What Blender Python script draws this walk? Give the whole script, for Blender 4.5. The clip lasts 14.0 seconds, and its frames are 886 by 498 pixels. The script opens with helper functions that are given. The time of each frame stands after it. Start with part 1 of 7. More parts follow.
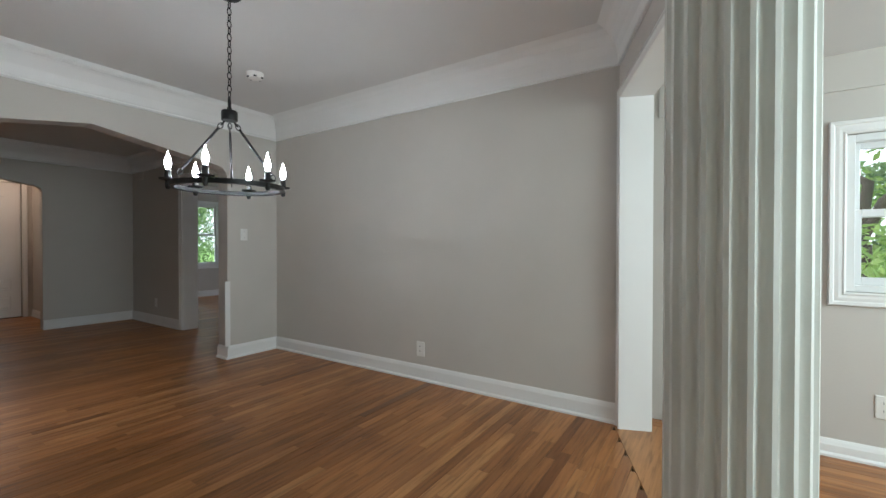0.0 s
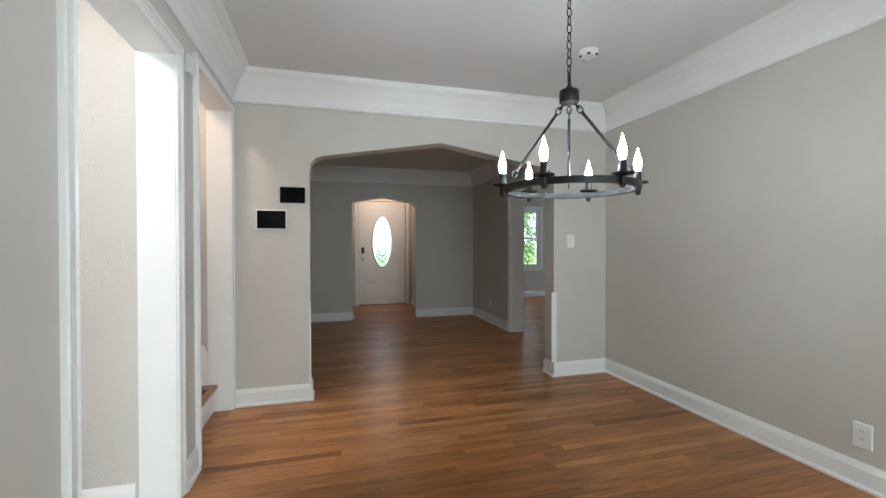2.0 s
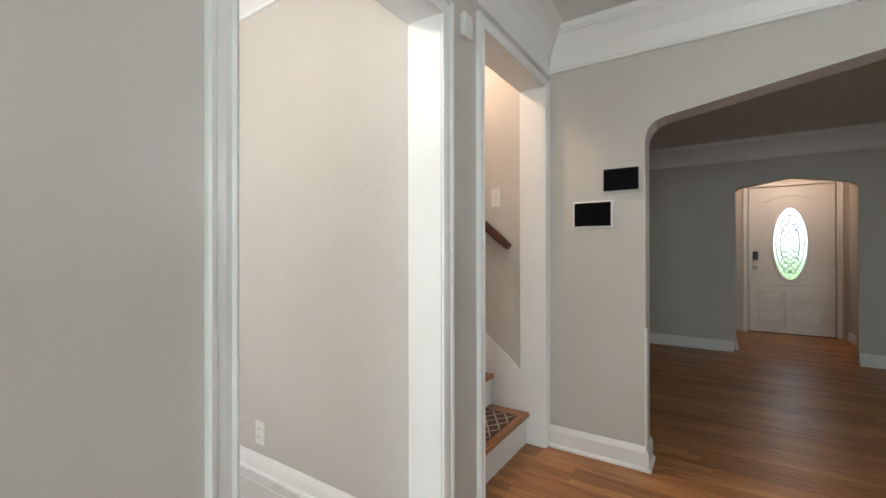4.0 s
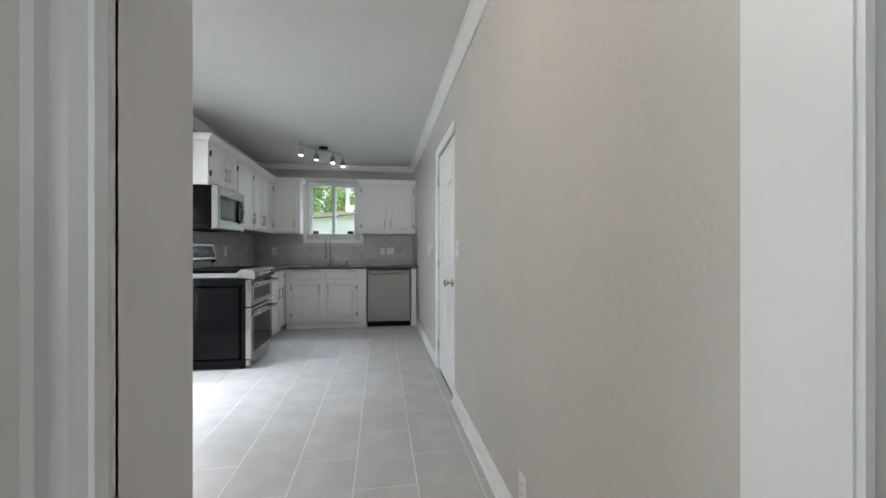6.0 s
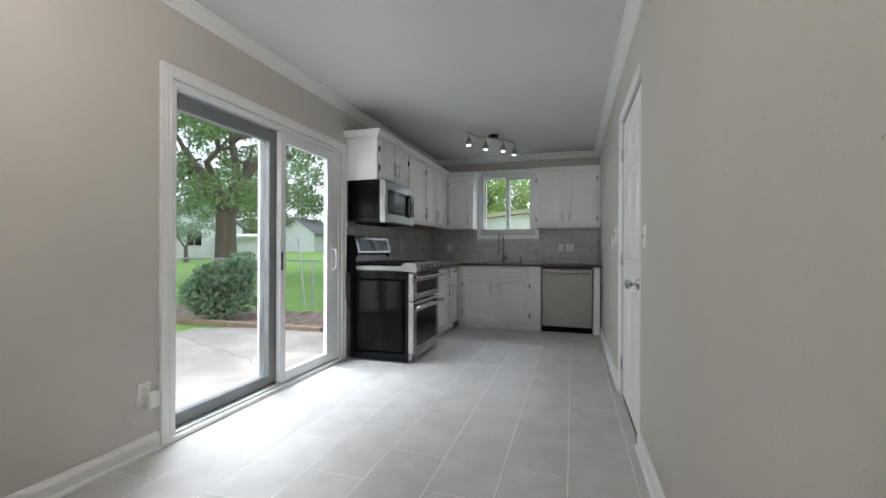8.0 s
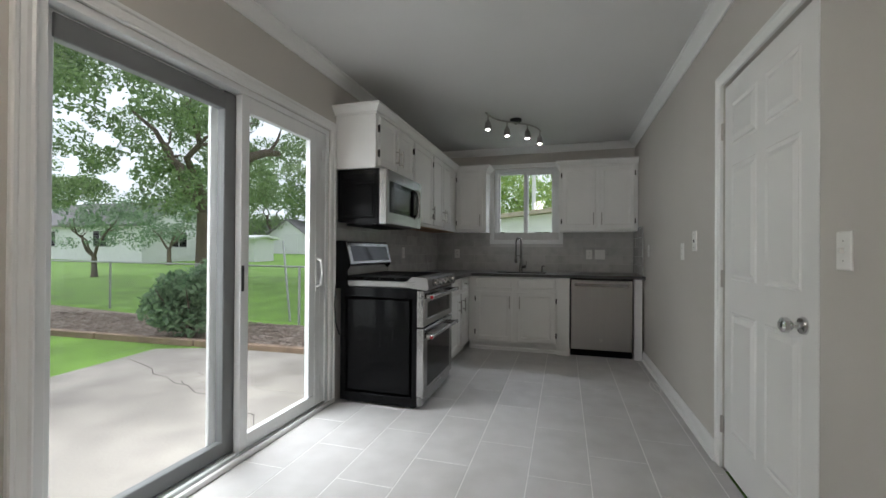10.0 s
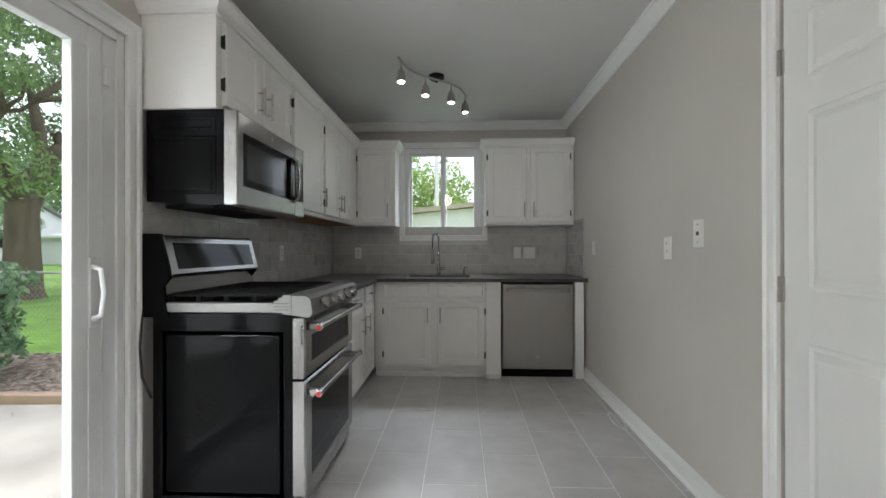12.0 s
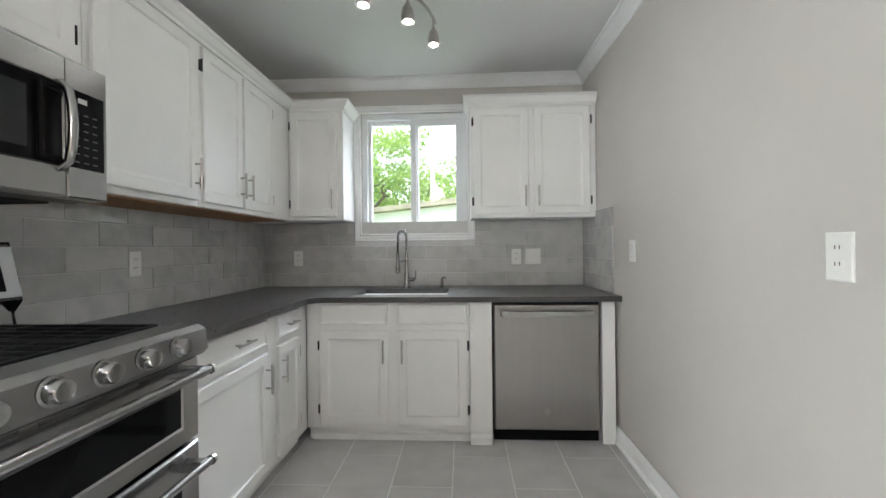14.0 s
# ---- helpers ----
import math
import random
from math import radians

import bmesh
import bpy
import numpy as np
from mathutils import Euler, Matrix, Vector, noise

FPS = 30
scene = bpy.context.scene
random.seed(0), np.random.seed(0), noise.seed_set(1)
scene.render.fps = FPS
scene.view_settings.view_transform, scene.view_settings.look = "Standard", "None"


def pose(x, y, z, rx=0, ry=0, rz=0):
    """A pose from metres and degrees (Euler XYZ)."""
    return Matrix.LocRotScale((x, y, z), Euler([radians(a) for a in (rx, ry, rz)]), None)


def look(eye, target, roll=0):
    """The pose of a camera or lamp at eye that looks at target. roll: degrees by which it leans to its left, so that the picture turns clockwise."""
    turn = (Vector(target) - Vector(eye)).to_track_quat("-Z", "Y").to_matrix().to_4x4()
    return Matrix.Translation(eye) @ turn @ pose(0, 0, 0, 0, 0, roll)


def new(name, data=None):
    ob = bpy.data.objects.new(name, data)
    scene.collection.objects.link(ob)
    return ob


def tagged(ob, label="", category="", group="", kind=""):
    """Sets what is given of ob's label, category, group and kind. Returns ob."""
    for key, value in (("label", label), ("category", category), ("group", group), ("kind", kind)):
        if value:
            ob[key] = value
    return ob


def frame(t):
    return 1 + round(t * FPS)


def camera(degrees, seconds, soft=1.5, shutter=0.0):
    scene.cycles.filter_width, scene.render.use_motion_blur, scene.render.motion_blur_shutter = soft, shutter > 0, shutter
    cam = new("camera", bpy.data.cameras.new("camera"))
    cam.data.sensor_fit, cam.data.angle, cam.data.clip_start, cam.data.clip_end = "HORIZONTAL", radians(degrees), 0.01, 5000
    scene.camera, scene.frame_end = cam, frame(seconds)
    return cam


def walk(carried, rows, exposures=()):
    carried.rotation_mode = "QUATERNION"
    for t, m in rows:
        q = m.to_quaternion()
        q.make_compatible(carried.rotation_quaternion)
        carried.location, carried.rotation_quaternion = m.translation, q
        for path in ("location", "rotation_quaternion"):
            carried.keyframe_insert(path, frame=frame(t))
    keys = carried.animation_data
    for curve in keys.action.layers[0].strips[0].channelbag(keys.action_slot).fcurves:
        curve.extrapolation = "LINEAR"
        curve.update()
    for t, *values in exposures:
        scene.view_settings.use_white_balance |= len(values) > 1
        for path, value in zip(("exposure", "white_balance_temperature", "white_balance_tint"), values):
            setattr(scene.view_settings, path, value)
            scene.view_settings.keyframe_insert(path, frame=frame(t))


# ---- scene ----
cam = camera(94.0, 14.0)
PATH = [
    (0, (-2.796, -0.424, 1.109), (-1.698, -2.097, 1.092), 0.1),
    (0.5, (-2.653, -0.437, 1.105), (-1.261, -1.873, 1.088), 0.1),
    (1, (-2.509, -0.505, 1.088), (-0.883, -1.669, 1.071), 0.0),
    (1.5, (-2.327, -0.605, 1.114), (-0.526, -1.474, 1.096), 0.0),
    (2, (-2.153, -0.678, 1.182), (-0.226, -1.212, 1.163), -0.1),
    (2.5, (-1.991, -0.772, 1.196), (0.003, -0.927, 1.174), -0.1),
    (3, (-1.778, -0.849, 1.214), (0.205, -0.594, 1.177), -0.1),
    (3.5, (-1.531, -0.857, 1.189), (0.349, -0.174, 1.181), -0.3),
    (4, (-1.273, -0.851, 1.176), (0.397, 0.25, 1.179), -0.1),
    (4.2, (-1.187, -0.841, 1.19), (0.375, 0.408, 1.19), -0.2),
    (6.5, (-0.43, -0.254, 1.13), (-0.476, 1.745, 1.13), 0.1),
    (7, (-0.353, -0.117, 1.081), (-0.713, 1.851, 1.096), 0.1),
    (7.5, (-0.335, 0.002, 1.085), (-0.914, 1.917, 1.085), 0.1),
    (9.8, (-0.746, 0.892, 1.153), (-1.361, 2.795, 1.161), 0.4),
    (10, (-0.811, 0.97, 1.156), (-1.374, 2.889, 1.166), 0.4),
    (10.5, (-0.92, 1.203, 1.142), (-1.34, 3.158, 1.149), 0.3),
    (11, (-1.006, 1.465, 1.142), (-1.29, 3.445, 1.147), 0.2),
    (11.5, (-1.082, 1.745, 1.142), (-1.246, 3.738, 1.149), 0.0),
    (12, (-1.1, 2.023, 1.158), (-1.189, 4.021, 1.162), -0.1),
    (12.5, (-1.076, 2.327, 1.16), (-1.124, 4.326, 1.168), -0.4),
    (13, (-1.047, 2.639, 1.165), (-1.086, 4.638, 1.176), -0.3),
    (13.5, (-0.978, 2.936, 1.17), (-1.043, 4.935, 1.182), -0.5),
    (14, (-0.918, 3.223, 1.197), (-1.015, 5.221, 1.191), -0.6),
]
walk(cam, [(t, look(e, g, r)) for t, e, g, r in PATH],
     [(0.0, 0.65, 5700, 10), (0.6, 1.05, 5650, 10), (1.6, 1.2, 5650, 10), (3.0, 0.85, 5750, 10), (4.2, 0.9, 5950, 10), (6.3, 0.1, 5720, 10), (7.7, -0.05, 5780, 10), (9.8, -0.5, 6050, 10),
      (11.0, -0.42, 6060, 10), (12.0, 0.0, 6050, 10), (13.0, 0.5, 6030, 10), (14.0, 0.95, 5950, 10)])


# ---- world, sun, large lights ----
world = bpy.data.worlds.new("overcast_sky")
scene.world = world
world.use_nodes = True
wn = world.node_tree.nodes
wl = world.node_tree.links
sky = wn.new("ShaderNodeTexSky")
sky.sky_type = "NISHITA"
sky.sun_disc = False
sky.sun_elevation = radians(55)
sky.sun_rotation = radians(250)
cloud = wn.new("ShaderNodeMixRGB")
cloud.inputs[0].default_value = 0.8
cloud.inputs[2].default_value = (14.0, 14.3, 14.8, 1)
wl.new(sky.outputs[0], cloud.inputs[1])
wl.new(cloud.outputs[0], wn["Background"].inputs[0])
wn["Background"].inputs[1].default_value = 0.15

sun_data = bpy.data.lights.new("sun", "SUN")
sun_data.energy = 1.5
sun_data.angle = radians(25)
sun_data.color = (1.0, 0.97, 0.92)
sun_ob = new("sun", sun_data)
sun_ob.matrix_world = look((-30, 10, 60), (0, 0, 0))


def lamp(name, kind, where, watts, colour, size=0.1, target=None, shape2=None):
    data = bpy.data.lights.new(name, kind)
    data.energy, data.color = watts, colour
    if kind == "AREA":
        data.size = size
        if shape2:
            data.shape, data.size_y = "RECTANGLE", shape2
    else:
        data.shadow_soft_size = size
    ob = new(name, data)
    ob.matrix_world = look(where, target) if target else Matrix.Translation(where)
    return ob


# daylight that comes in at the glass door, the kitchen window and the sunroom windows
lamp("door_daylight", "AREA", (-3.25, 2.77, 3.15), 235, (0.97, 0.99, 0.95), 1.8, (0.3, 4.0, 1.1), 0.9)
lamp("patio_daylight", "AREA", (-4.2, 1.1, 0.95), 62, (0.98, 0.99, 0.95), 2.1, (-0.3, 4.2, 2.0), 1.9)
lamp("window_daylight", "AREA", (-1.29, 7.3, 3.0), 75, (0.95, 0.98, 1.0), 0.9, (-1.29, 5.6, 1.0), 0.7)
lamp("sunroom_daylight", "AREA", (-5.35, -1.7, 1.45), 50, (0.89, 0.99, 0.90), 2.2, (0, -1.7, 1.2), 1.2)
# lamps of the entrance and the stairs
lamp("side_room_daylight", "AREA", (3.8, -7.1, 1.5), 9, (0.95, 0.98, 1.0), 1.5, (4.6, -4.0, 1.1), 1.1)
lamp("breakfast_lamp", "POINT", (-1.45, 0.85, 2.36), 30, (1.0, 0.89, 0.75), 0.12)
lamp("vestibule_lamp", "POINT", (5.45, -1.65, 2.2), 5.5, (1.0, 0.68, 0.46), 0.09)
lamp("stair_lamp", "POINT", (0.62, 0.85, 2.75), 26, (1.0, 0.72, 0.50), 0.08)


# ---- materials ----
def blank(name):
    m = bpy.data.materials.new(name)
    m.use_nodes = True
    nt = m.node_tree
    return m, nt.nodes, nt.links, nt.nodes["Principled BSDF"]


def ramp(n, stops):
    r = n.new("ShaderNodeValToRGB")
    els = r.color_ramp.elements
    while len(els) < len(stops):
        els.new(0.5)
    for e, (p, c) in zip(els, stops):
        e.position, e.color = p, (*c, 1)
    return r


def mk(name, col, rough=0.5, metal=0.0, var=0.05, vscale=2.5, bump=0.0, bscale=60, stretch=(1, 1, 1), coat=0.0, rvar=0.06):
    """A surface with slow and fine variation of colour, gloss and relief."""
    m, n, l, b = blank(name)
    tc = n.new("ShaderNodeTexCoord")
    mp = n.new("ShaderNodeMapping")
    mp.inputs["Scale"].default_value = stretch
    l.new(tc.outputs["Object"], mp.inputs[0])
    big = n.new("ShaderNodeTexNoise")
    big.inputs["Scale"].default_value, big.inputs["Detail"].default_value = vscale, 4
    l.new(mp.outputs[0], big.inputs[0])
    dark = tuple(c * (1 - var) for c in col)
    light = tuple(min(1, c * (1 + var)) for c in col)
    r = ramp(n, [(0.3, dark), (0.7, light)])
    l.new(big.outputs[0], r.inputs[0])
    l.new(r.outputs[0], b.inputs["Base Color"])
    fine = n.new("ShaderNodeTexNoise")
    fine.inputs["Scale"].default_value, fine.inputs["Detail"].default_value = bscale, 3
    l.new(mp.outputs[0], fine.inputs[0])
    mr = n.new("ShaderNodeMapRange")
    mr.inputs["To Min"].default_value, mr.inputs["To Max"].default_value = max(0.02, rough - rvar), min(1, rough + rvar)
    l.new(big.outputs[0], mr.inputs[0])
    l.new(mr.outputs[0], b.inputs["Roughness"])
    b.inputs["Metallic"].default_value = metal
    b.inputs["Coat Weight"].default_value = coat
    if bump:
        bp = n.new("ShaderNodeBump")
        bp.inputs["Strength"].default_value, bp.inputs["Distance"].default_value = bump, 0.004
        l.new(fine.outputs[0], bp.inputs["Height"])
        l.new(bp.outputs[0], b.inputs["Normal"])
    return m


def glow(name, col, strength):
    m, n, l, b = blank(name)
    b.inputs["Base Color"].default_value = (*col, 1)
    b.inputs["Emission Color"].default_value = (*col, 1)
    b.inputs["Emission Strength"].default_value = strength
    return m


def glass(name, rough=0.0, col=(1, 1, 1)):
    m, n, l, b = blank(name)
    b.inputs["Base Color"].default_value = (*col, 1)
    b.inputs["Roughness"].default_value = rough
    b.inputs["IOR"].default_value = 1.45
    b.inputs["Transmission Weight"].default_value = 1.0
    return m


def boards(name, island, along):
    """Worn oak strip floor: tone by board, grain along the board, scuffs over several boards."""
    m, n, l, b = blank(name)
    if island:
        g = n.new("ShaderNodeNewGeometry")
        rnd = g.outputs["Random Per Island"]
    else:
        rnd = n.new("ShaderNodeObjectInfo").outputs["Random"]
    geo = n.new("ShaderNodeNewGeometry")
    tone = ramp(n, [(0.0, (0.19, 0.072, 0.022)), (0.07, (0.28, 0.115, 0.036)), (0.5, (0.36, 0.152, 0.05)), (0.85, (0.42, 0.19, 0.066)), (1.0, (0.48, 0.24, 0.09))])
    l.new(rnd, tone.inputs[0])
    mp = n.new("ShaderNodeMapping")
    mp.inputs["Scale"].default_value = (60, 4, 20) if along == "y" else (4, 60, 20)
    l.new(geo.outputs["Position"], mp.inputs[0])
    off = n.new("ShaderNodeVectorMath")
    off.operation = "ADD"
    comb = n.new("ShaderNodeCombineXYZ")
    mul = n.new("ShaderNodeMath")
    mul.operation = "MULTIPLY"
    mul.inputs[1].default_value = 40
    l.new(rnd, mul.inputs[0])
    l.new(mul.outputs[0], comb.inputs[2])
    l.new(mp.outputs[0], off.inputs[0])
    l.new(comb.outputs[0], off.inputs[1])
    grain = n.new("ShaderNodeTexNoise")
    grain.inputs["Scale"].default_value, grain.inputs["Detail"].default_value = 1.0, 6
    l.new(off.outputs[0], grain.inputs[0])
    gr = ramp(n, [(0.30, (0.52, 0.48, 0.44)), (0.50, (0.95, 0.94, 0.93)), (0.66, (1.14, 1.13, 1.12))])
    l.new(grain.outputs[0], gr.inputs[0])
    mx = n.new("ShaderNodeMixRGB")
    mx.blend_type, mx.inputs[0].default_value = "MULTIPLY", 0.85
    l.new(tone.outputs[0], mx.inputs[1])
    l.new(gr.outputs[0], mx.inputs[2])
    scuff = n.new("ShaderNodeTexNoise")
    scuff.inputs["Scale"].default_value, scuff.inputs["Detail"].default_value = 1.7, 7
    l.new(geo.outputs["Position"], scuff.inputs[0])
    sr = ramp(n, [(0.34, (0.84, 0.82, 0.79)), (0.5, (1, 1, 1)), (0.70, (1.16, 1.19, 1.22))])
    l.new(scuff.outputs[0], sr.inputs[0])
    mx2 = n.new("ShaderNodeMixRGB")
    mx2.blend_type, mx2.inputs[0].default_value = "MULTIPLY", 1.0
    l.new(mx.outputs[0], mx2.inputs[1])
    l.new(sr.outputs[0], mx2.inputs[2])
    l.new(mx2.outputs[0], b.inputs["Base Color"])
    mr = n.new("ShaderNodeMapRange")
    mr.inputs["To Min"].default_value, mr.inputs["To Max"].default_value = 0.26, 0.46
    l.new(scuff.outputs[0], mr.inputs[0])
    l.new(mr.outputs[0], b.inputs["Roughness"])
    bp = n.new("ShaderNodeBump")
    b.inputs["Specular IOR Level"].default_value = 0.4
    bp.inputs["Strength"].default_value, bp.inputs["Distance"].default_value = 0.12, 0.002
    l.new(grain.outputs[0], bp.inputs["Height"])
    l.new(bp.outputs[0], b.inputs["Normal"])
    return m


def tile_mat(name, dark, light, rough, wave, wscale, spread=0.15):
    """Ceramic: each tile a shade of its own, a faint mottle, and a wavy glaze."""
    m, n, l, b = blank(name)
    rnd = n.new("ShaderNodeObjectInfo").outputs["Random"]
    geo = n.new("ShaderNodeNewGeometry")
    no = n.new("ShaderNodeTexNoise")
    no.inputs["Scale"].default_value, no.inputs["Detail"].default_value = wscale, 4
    l.new(geo.outputs["Position"], no.inputs[0])
    ad = n.new("ShaderNodeMath")
    ad.operation = "MULTIPLY_ADD"
    ad.inputs[1].default_value = spread
    l.new(rnd, ad.inputs[0])
    l.new(no.outputs[0], ad.inputs[2])
    r = ramp(n, [(0.3, dark), (0.8, light)])
    l.new(ad.outputs[0], r.inputs[0])
    l.new(r.outputs[0], b.inputs["Base Color"])
    b.inputs["Roughness"].default_value = rough
    bp = n.new("ShaderNodeBump")
    bp.inputs["Strength"].default_value, bp.inputs["Distance"].default_value = wave, 0.006
    l.new(no.outputs[0], bp.inputs["Height"])
    l.new(bp.outputs[0], b.inputs["Normal"])
    return m


def steel_mat(name, col, rough, across):
    return mk(name, col, rough, 1.0, 0.025, 2.0, 0.02, 40, across, rvar=0.03)


def leaf_mat(name, dark, light):
    m, n, l, b = blank(name)
    g = n.new("ShaderNodeNewGeometry")
    r = ramp(n, [(0.0, dark), (1.0, light)])
    l.new(g.outputs["Random Per Island"], r.inputs[0])
    l.new(r.outputs[0], b.inputs["Base Color"])
    b.inputs["Roughness"].default_value = 0.55
    b.inputs["Transmission Weight"].default_value = 0.0
    tr = n.new("ShaderNodeBsdfTranslucent")
    l.new(r.outputs[0], tr.inputs[0])
    mix = n.new("ShaderNodeMixShader")
    mix.inputs[0].default_value = 0.45
    l.new(b.outputs[0], mix.inputs[1])
    l.new(tr.outputs[0], mix.inputs[2])
    l.new(mix.outputs[0], n["Material Output"].inputs[0])
    return m


WALL = mk("greige_wall_paint", (0.553, 0.524, 0.485), 0.55, 0, 0.035, 1.6, 0.12, 130)


def worn_plaster():
    """The wall paint over a patch of dripped, pitted plaster."""
    m = mk("greige_paint_on_worn_plaster", (0.553, 0.524, 0.485), 0.5, 0, 0.035, 1.6, 0.12, 130)
    n, l = m.node_tree.nodes, m.node_tree.links
    geo = n.new("ShaderNodeNewGeometry")
    mp = n.new("ShaderNodeMapping")
    mp.inputs["Scale"].default_value = (1, 145, 64)
    l.new(geo.outputs["Position"], mp.inputs[0])
    no = n.new("ShaderNodeTexNoise")
    no.inputs["Scale"].default_value, no.inputs["Detail"].default_value, no.inputs["Distortion"].default_value = 1.0, 3, 0.6
    l.new(mp.outputs[0], no.inputs[0])
    drip = ramp(n, [(0.585, (0, 0, 0)), (0.66, (1, 1, 1))])
    l.new(no.outputs[0], drip.inputs[0])
    patch = n.new("ShaderNodeTexNoise")
    patch.inputs["Scale"].default_value, patch.inputs["Detail"].default_value = 3.2, 3
    l.new(geo.outputs["Position"], patch.inputs[0])
    pr = ramp(n, [(0.42, (0, 0, 0)), (0.60, (1, 1, 1))])
    l.new(patch.outputs[0], pr.inputs[0])
    sep = n.new("ShaderNodeSeparateXYZ")
    l.new(geo.outputs["Position"], sep.inputs[0])
    band = ramp(n, [(0.03, (0.3, 0.3, 0.3)), (0.07, (1, 1, 1)), (0.16, (1, 1, 1)), (0.30, (0, 0, 0))])
    sc = n.new("ShaderNodeMath")
    sc.operation = "MULTIPLY"
    sc.inputs[1].default_value = 0.2
    l.new(sep.outputs[1], sc.inputs[0])
    l.new(sc.outputs[0], band.inputs[0])
    a = n.new("ShaderNodeMath")
    a.operation = "MULTIPLY"
    l.new(drip.outputs[0], a.inputs[0])
    l.new(pr.outputs[0], a.inputs[1])
    b = n.new("ShaderNodeMath")
    b.operation = "MULTIPLY"
    l.new(a.outputs[0], b.inputs[0])
    l.new(band.outputs[0], b.inputs[1])
    bump = n.new("ShaderNodeBump")
    bump.inputs["Strength"].default_value, bump.inputs["Distance"].default_value = 0.65, 0.005
    l.new(b.outputs[0], bump.inputs["Height"])
    bump.invert = True
    l.new(n["Bump"].outputs[0], bump.inputs["Normal"])
    l.new(bump.outputs[0], n["Principled BSDF"].inputs["Normal"])
    return m


WORN = worn_plaster()
CEIL = mk("ceiling_paint", (0.695, 0.69, 0.68), 0.7, 0, 0.03, 1.2, 0.1, 90)
TRIM = mk("white_trim_paint", (0.80, 0.80, 0.79), 0.35, 0, 0.02, 3, 0.05, 50)
COLUMN = mk("column_paint", (0.66, 0.68, 0.64), 0.5, 0, 0.05, 4, 0.1, 90)
CAB = mk("white_cabinet_paint", (0.80, 0.795, 0.78), 0.38, 0, 0.025, 3, 0.06, 70)
DOORW = mk("white_door_paint", (0.78, 0.775, 0.76), 0.38, 0, 0.02, 3, 0.05, 60)
OAK = boards("oak_strip_floor", False, "y")
OAK_REST = boards("oak_strip_floor_rest", True, "y")
OAK_SUN = boards("oak_strip_floor_sunroom", True, "x")
OAK_DARK = mk("dark_oak_board", (0.17, 0.07, 0.028), 0.35, 0, 0.3, 6, 0.12, 40, (12, 1, 4))
SUBFLOOR = mk("dark_gap", (0.05, 0.028, 0.015), 0.8)
FLOOR_TILE = tile_mat("grey_floor_tile", (0.45, 0.438, 0.432), (0.55, 0.538, 0.532), 0.42, 0.05, 6, 0.2)
GROUT = mk("pale_grout", (0.78, 0.77, 0.75), 0.85, 0, 0.06, 20)
GROUT2 = mk("grey_grout", (0.56, 0.55, 0.54), 0.85, 0, 0.06, 20)
GLAZE = tile_mat("grey_glazed_tile", (0.38, 0.374, 0.362), (0.52, 0.51, 0.495), 0.06, 0.75, 11, 0.3)
COUNTER = mk("dark_grey_quartz", (0.05, 0.049, 0.048), 0.28, 0, 0.03, 60, 0.0, 200, rvar=0.02)
STEEL = steel_mat("brushed_steel", (0.37, 0.355, 0.34), 0.34, (40, 40, 0.6))
STEEL_H = steel_mat("brushed_steel_across", (0.37, 0.365, 0.36), 0.22, (30, 0.6, 40))
STEEL_S = mk("satin_steel", (0.28, 0.275, 0.27), 0.5, 1.0, 0.03, 4)
NICKEL = mk("brushed_nickel", (0.45, 0.43, 0.41), 0.3, 1.0)
CHROME = mk("chrome", (0.7, 0.7, 0.7), 0.12, 1.0)
BLACK = mk("black_gloss_enamel", (0.006, 0.006, 0.0065), 0.09, 0, 0.1, 3, 0.0, 30)
BLACK.node_tree.nodes["Principled BSDF"].inputs["Specular IOR Level"].default_value = 0.07
BLACKGLASS = mk("black_oven_glass", (0.006, 0.006, 0.007), 0.06, 0, 0.0)
for m_ in (BLACKGLASS,):
    m_.node_tree.nodes["Principled BSDF"].inputs["Specular IOR Level"].default_value = 0.13
IRON = mk("cast_iron", (0.010, 0.010, 0.0105), 0.7, 0, 0.2, 30, 0.3, 150)
IRON.node_tree.nodes["Principled BSDF"].inputs["Specular IOR Level"].default_value = 0.15
BLACKMETAL = mk("black_metal", (0.009, 0.0085, 0.0085), 0.4, 0.3, 0.15, 10)
PLASTIC = mk("white_plastic", (0.78, 0.77, 0.74), 0.3)
PLASTIC_D = mk("dark_slot", (0.03, 0.03, 0.03), 0.6)
GREYMARK = mk("grey_print", (0.16, 0.16, 0.165), 0.5)
RED = mk("red_enamel", (0.45, 0.02, 0.03), 0.3)
SCREENGREY = mk("grey_window_screen", (0.022, 0.023, 0.024), 0.12, 0, 0.05, 8)
SCREEN = mk("black_screen", (0.004, 0.004, 0.0045), 0.1)
SCREEN.node_tree.nodes["Principled BSDF"].inputs["Specular IOR Level"].default_value = 0.1
VINYL = mk("white_vinyl", (0.74, 0.75, 0.75), 0.35)
# the white vinyl again, with shade put into its colour
VINYL_SHADED = mk("shaded_vinyl", (0.17, 0.175, 0.18), 0.4)
GLASS = glass("window_glass")
FROST = glass("leaded_glass", 0.22, (0.66, 0.72, 0.72))
BULB = glow("lit_bulb", (0.99, 1.0, 0.95), 120.0)
SPOT = glow("lit_spot", (1.0, 0.93, 0.82), 90.0)
DARKWOOD = mk("dark_stained_wood", (0.07, 0.025, 0.012), 0.35, 0, 0.25, 8, 0.1, 60, (1, 8, 1))
STAIRWOOD = mk("stained_oak_tread", (0.30, 0.13, 0.05), 0.35, 0, 0.2, 6, 0.1, 60, (2, 20, 2))
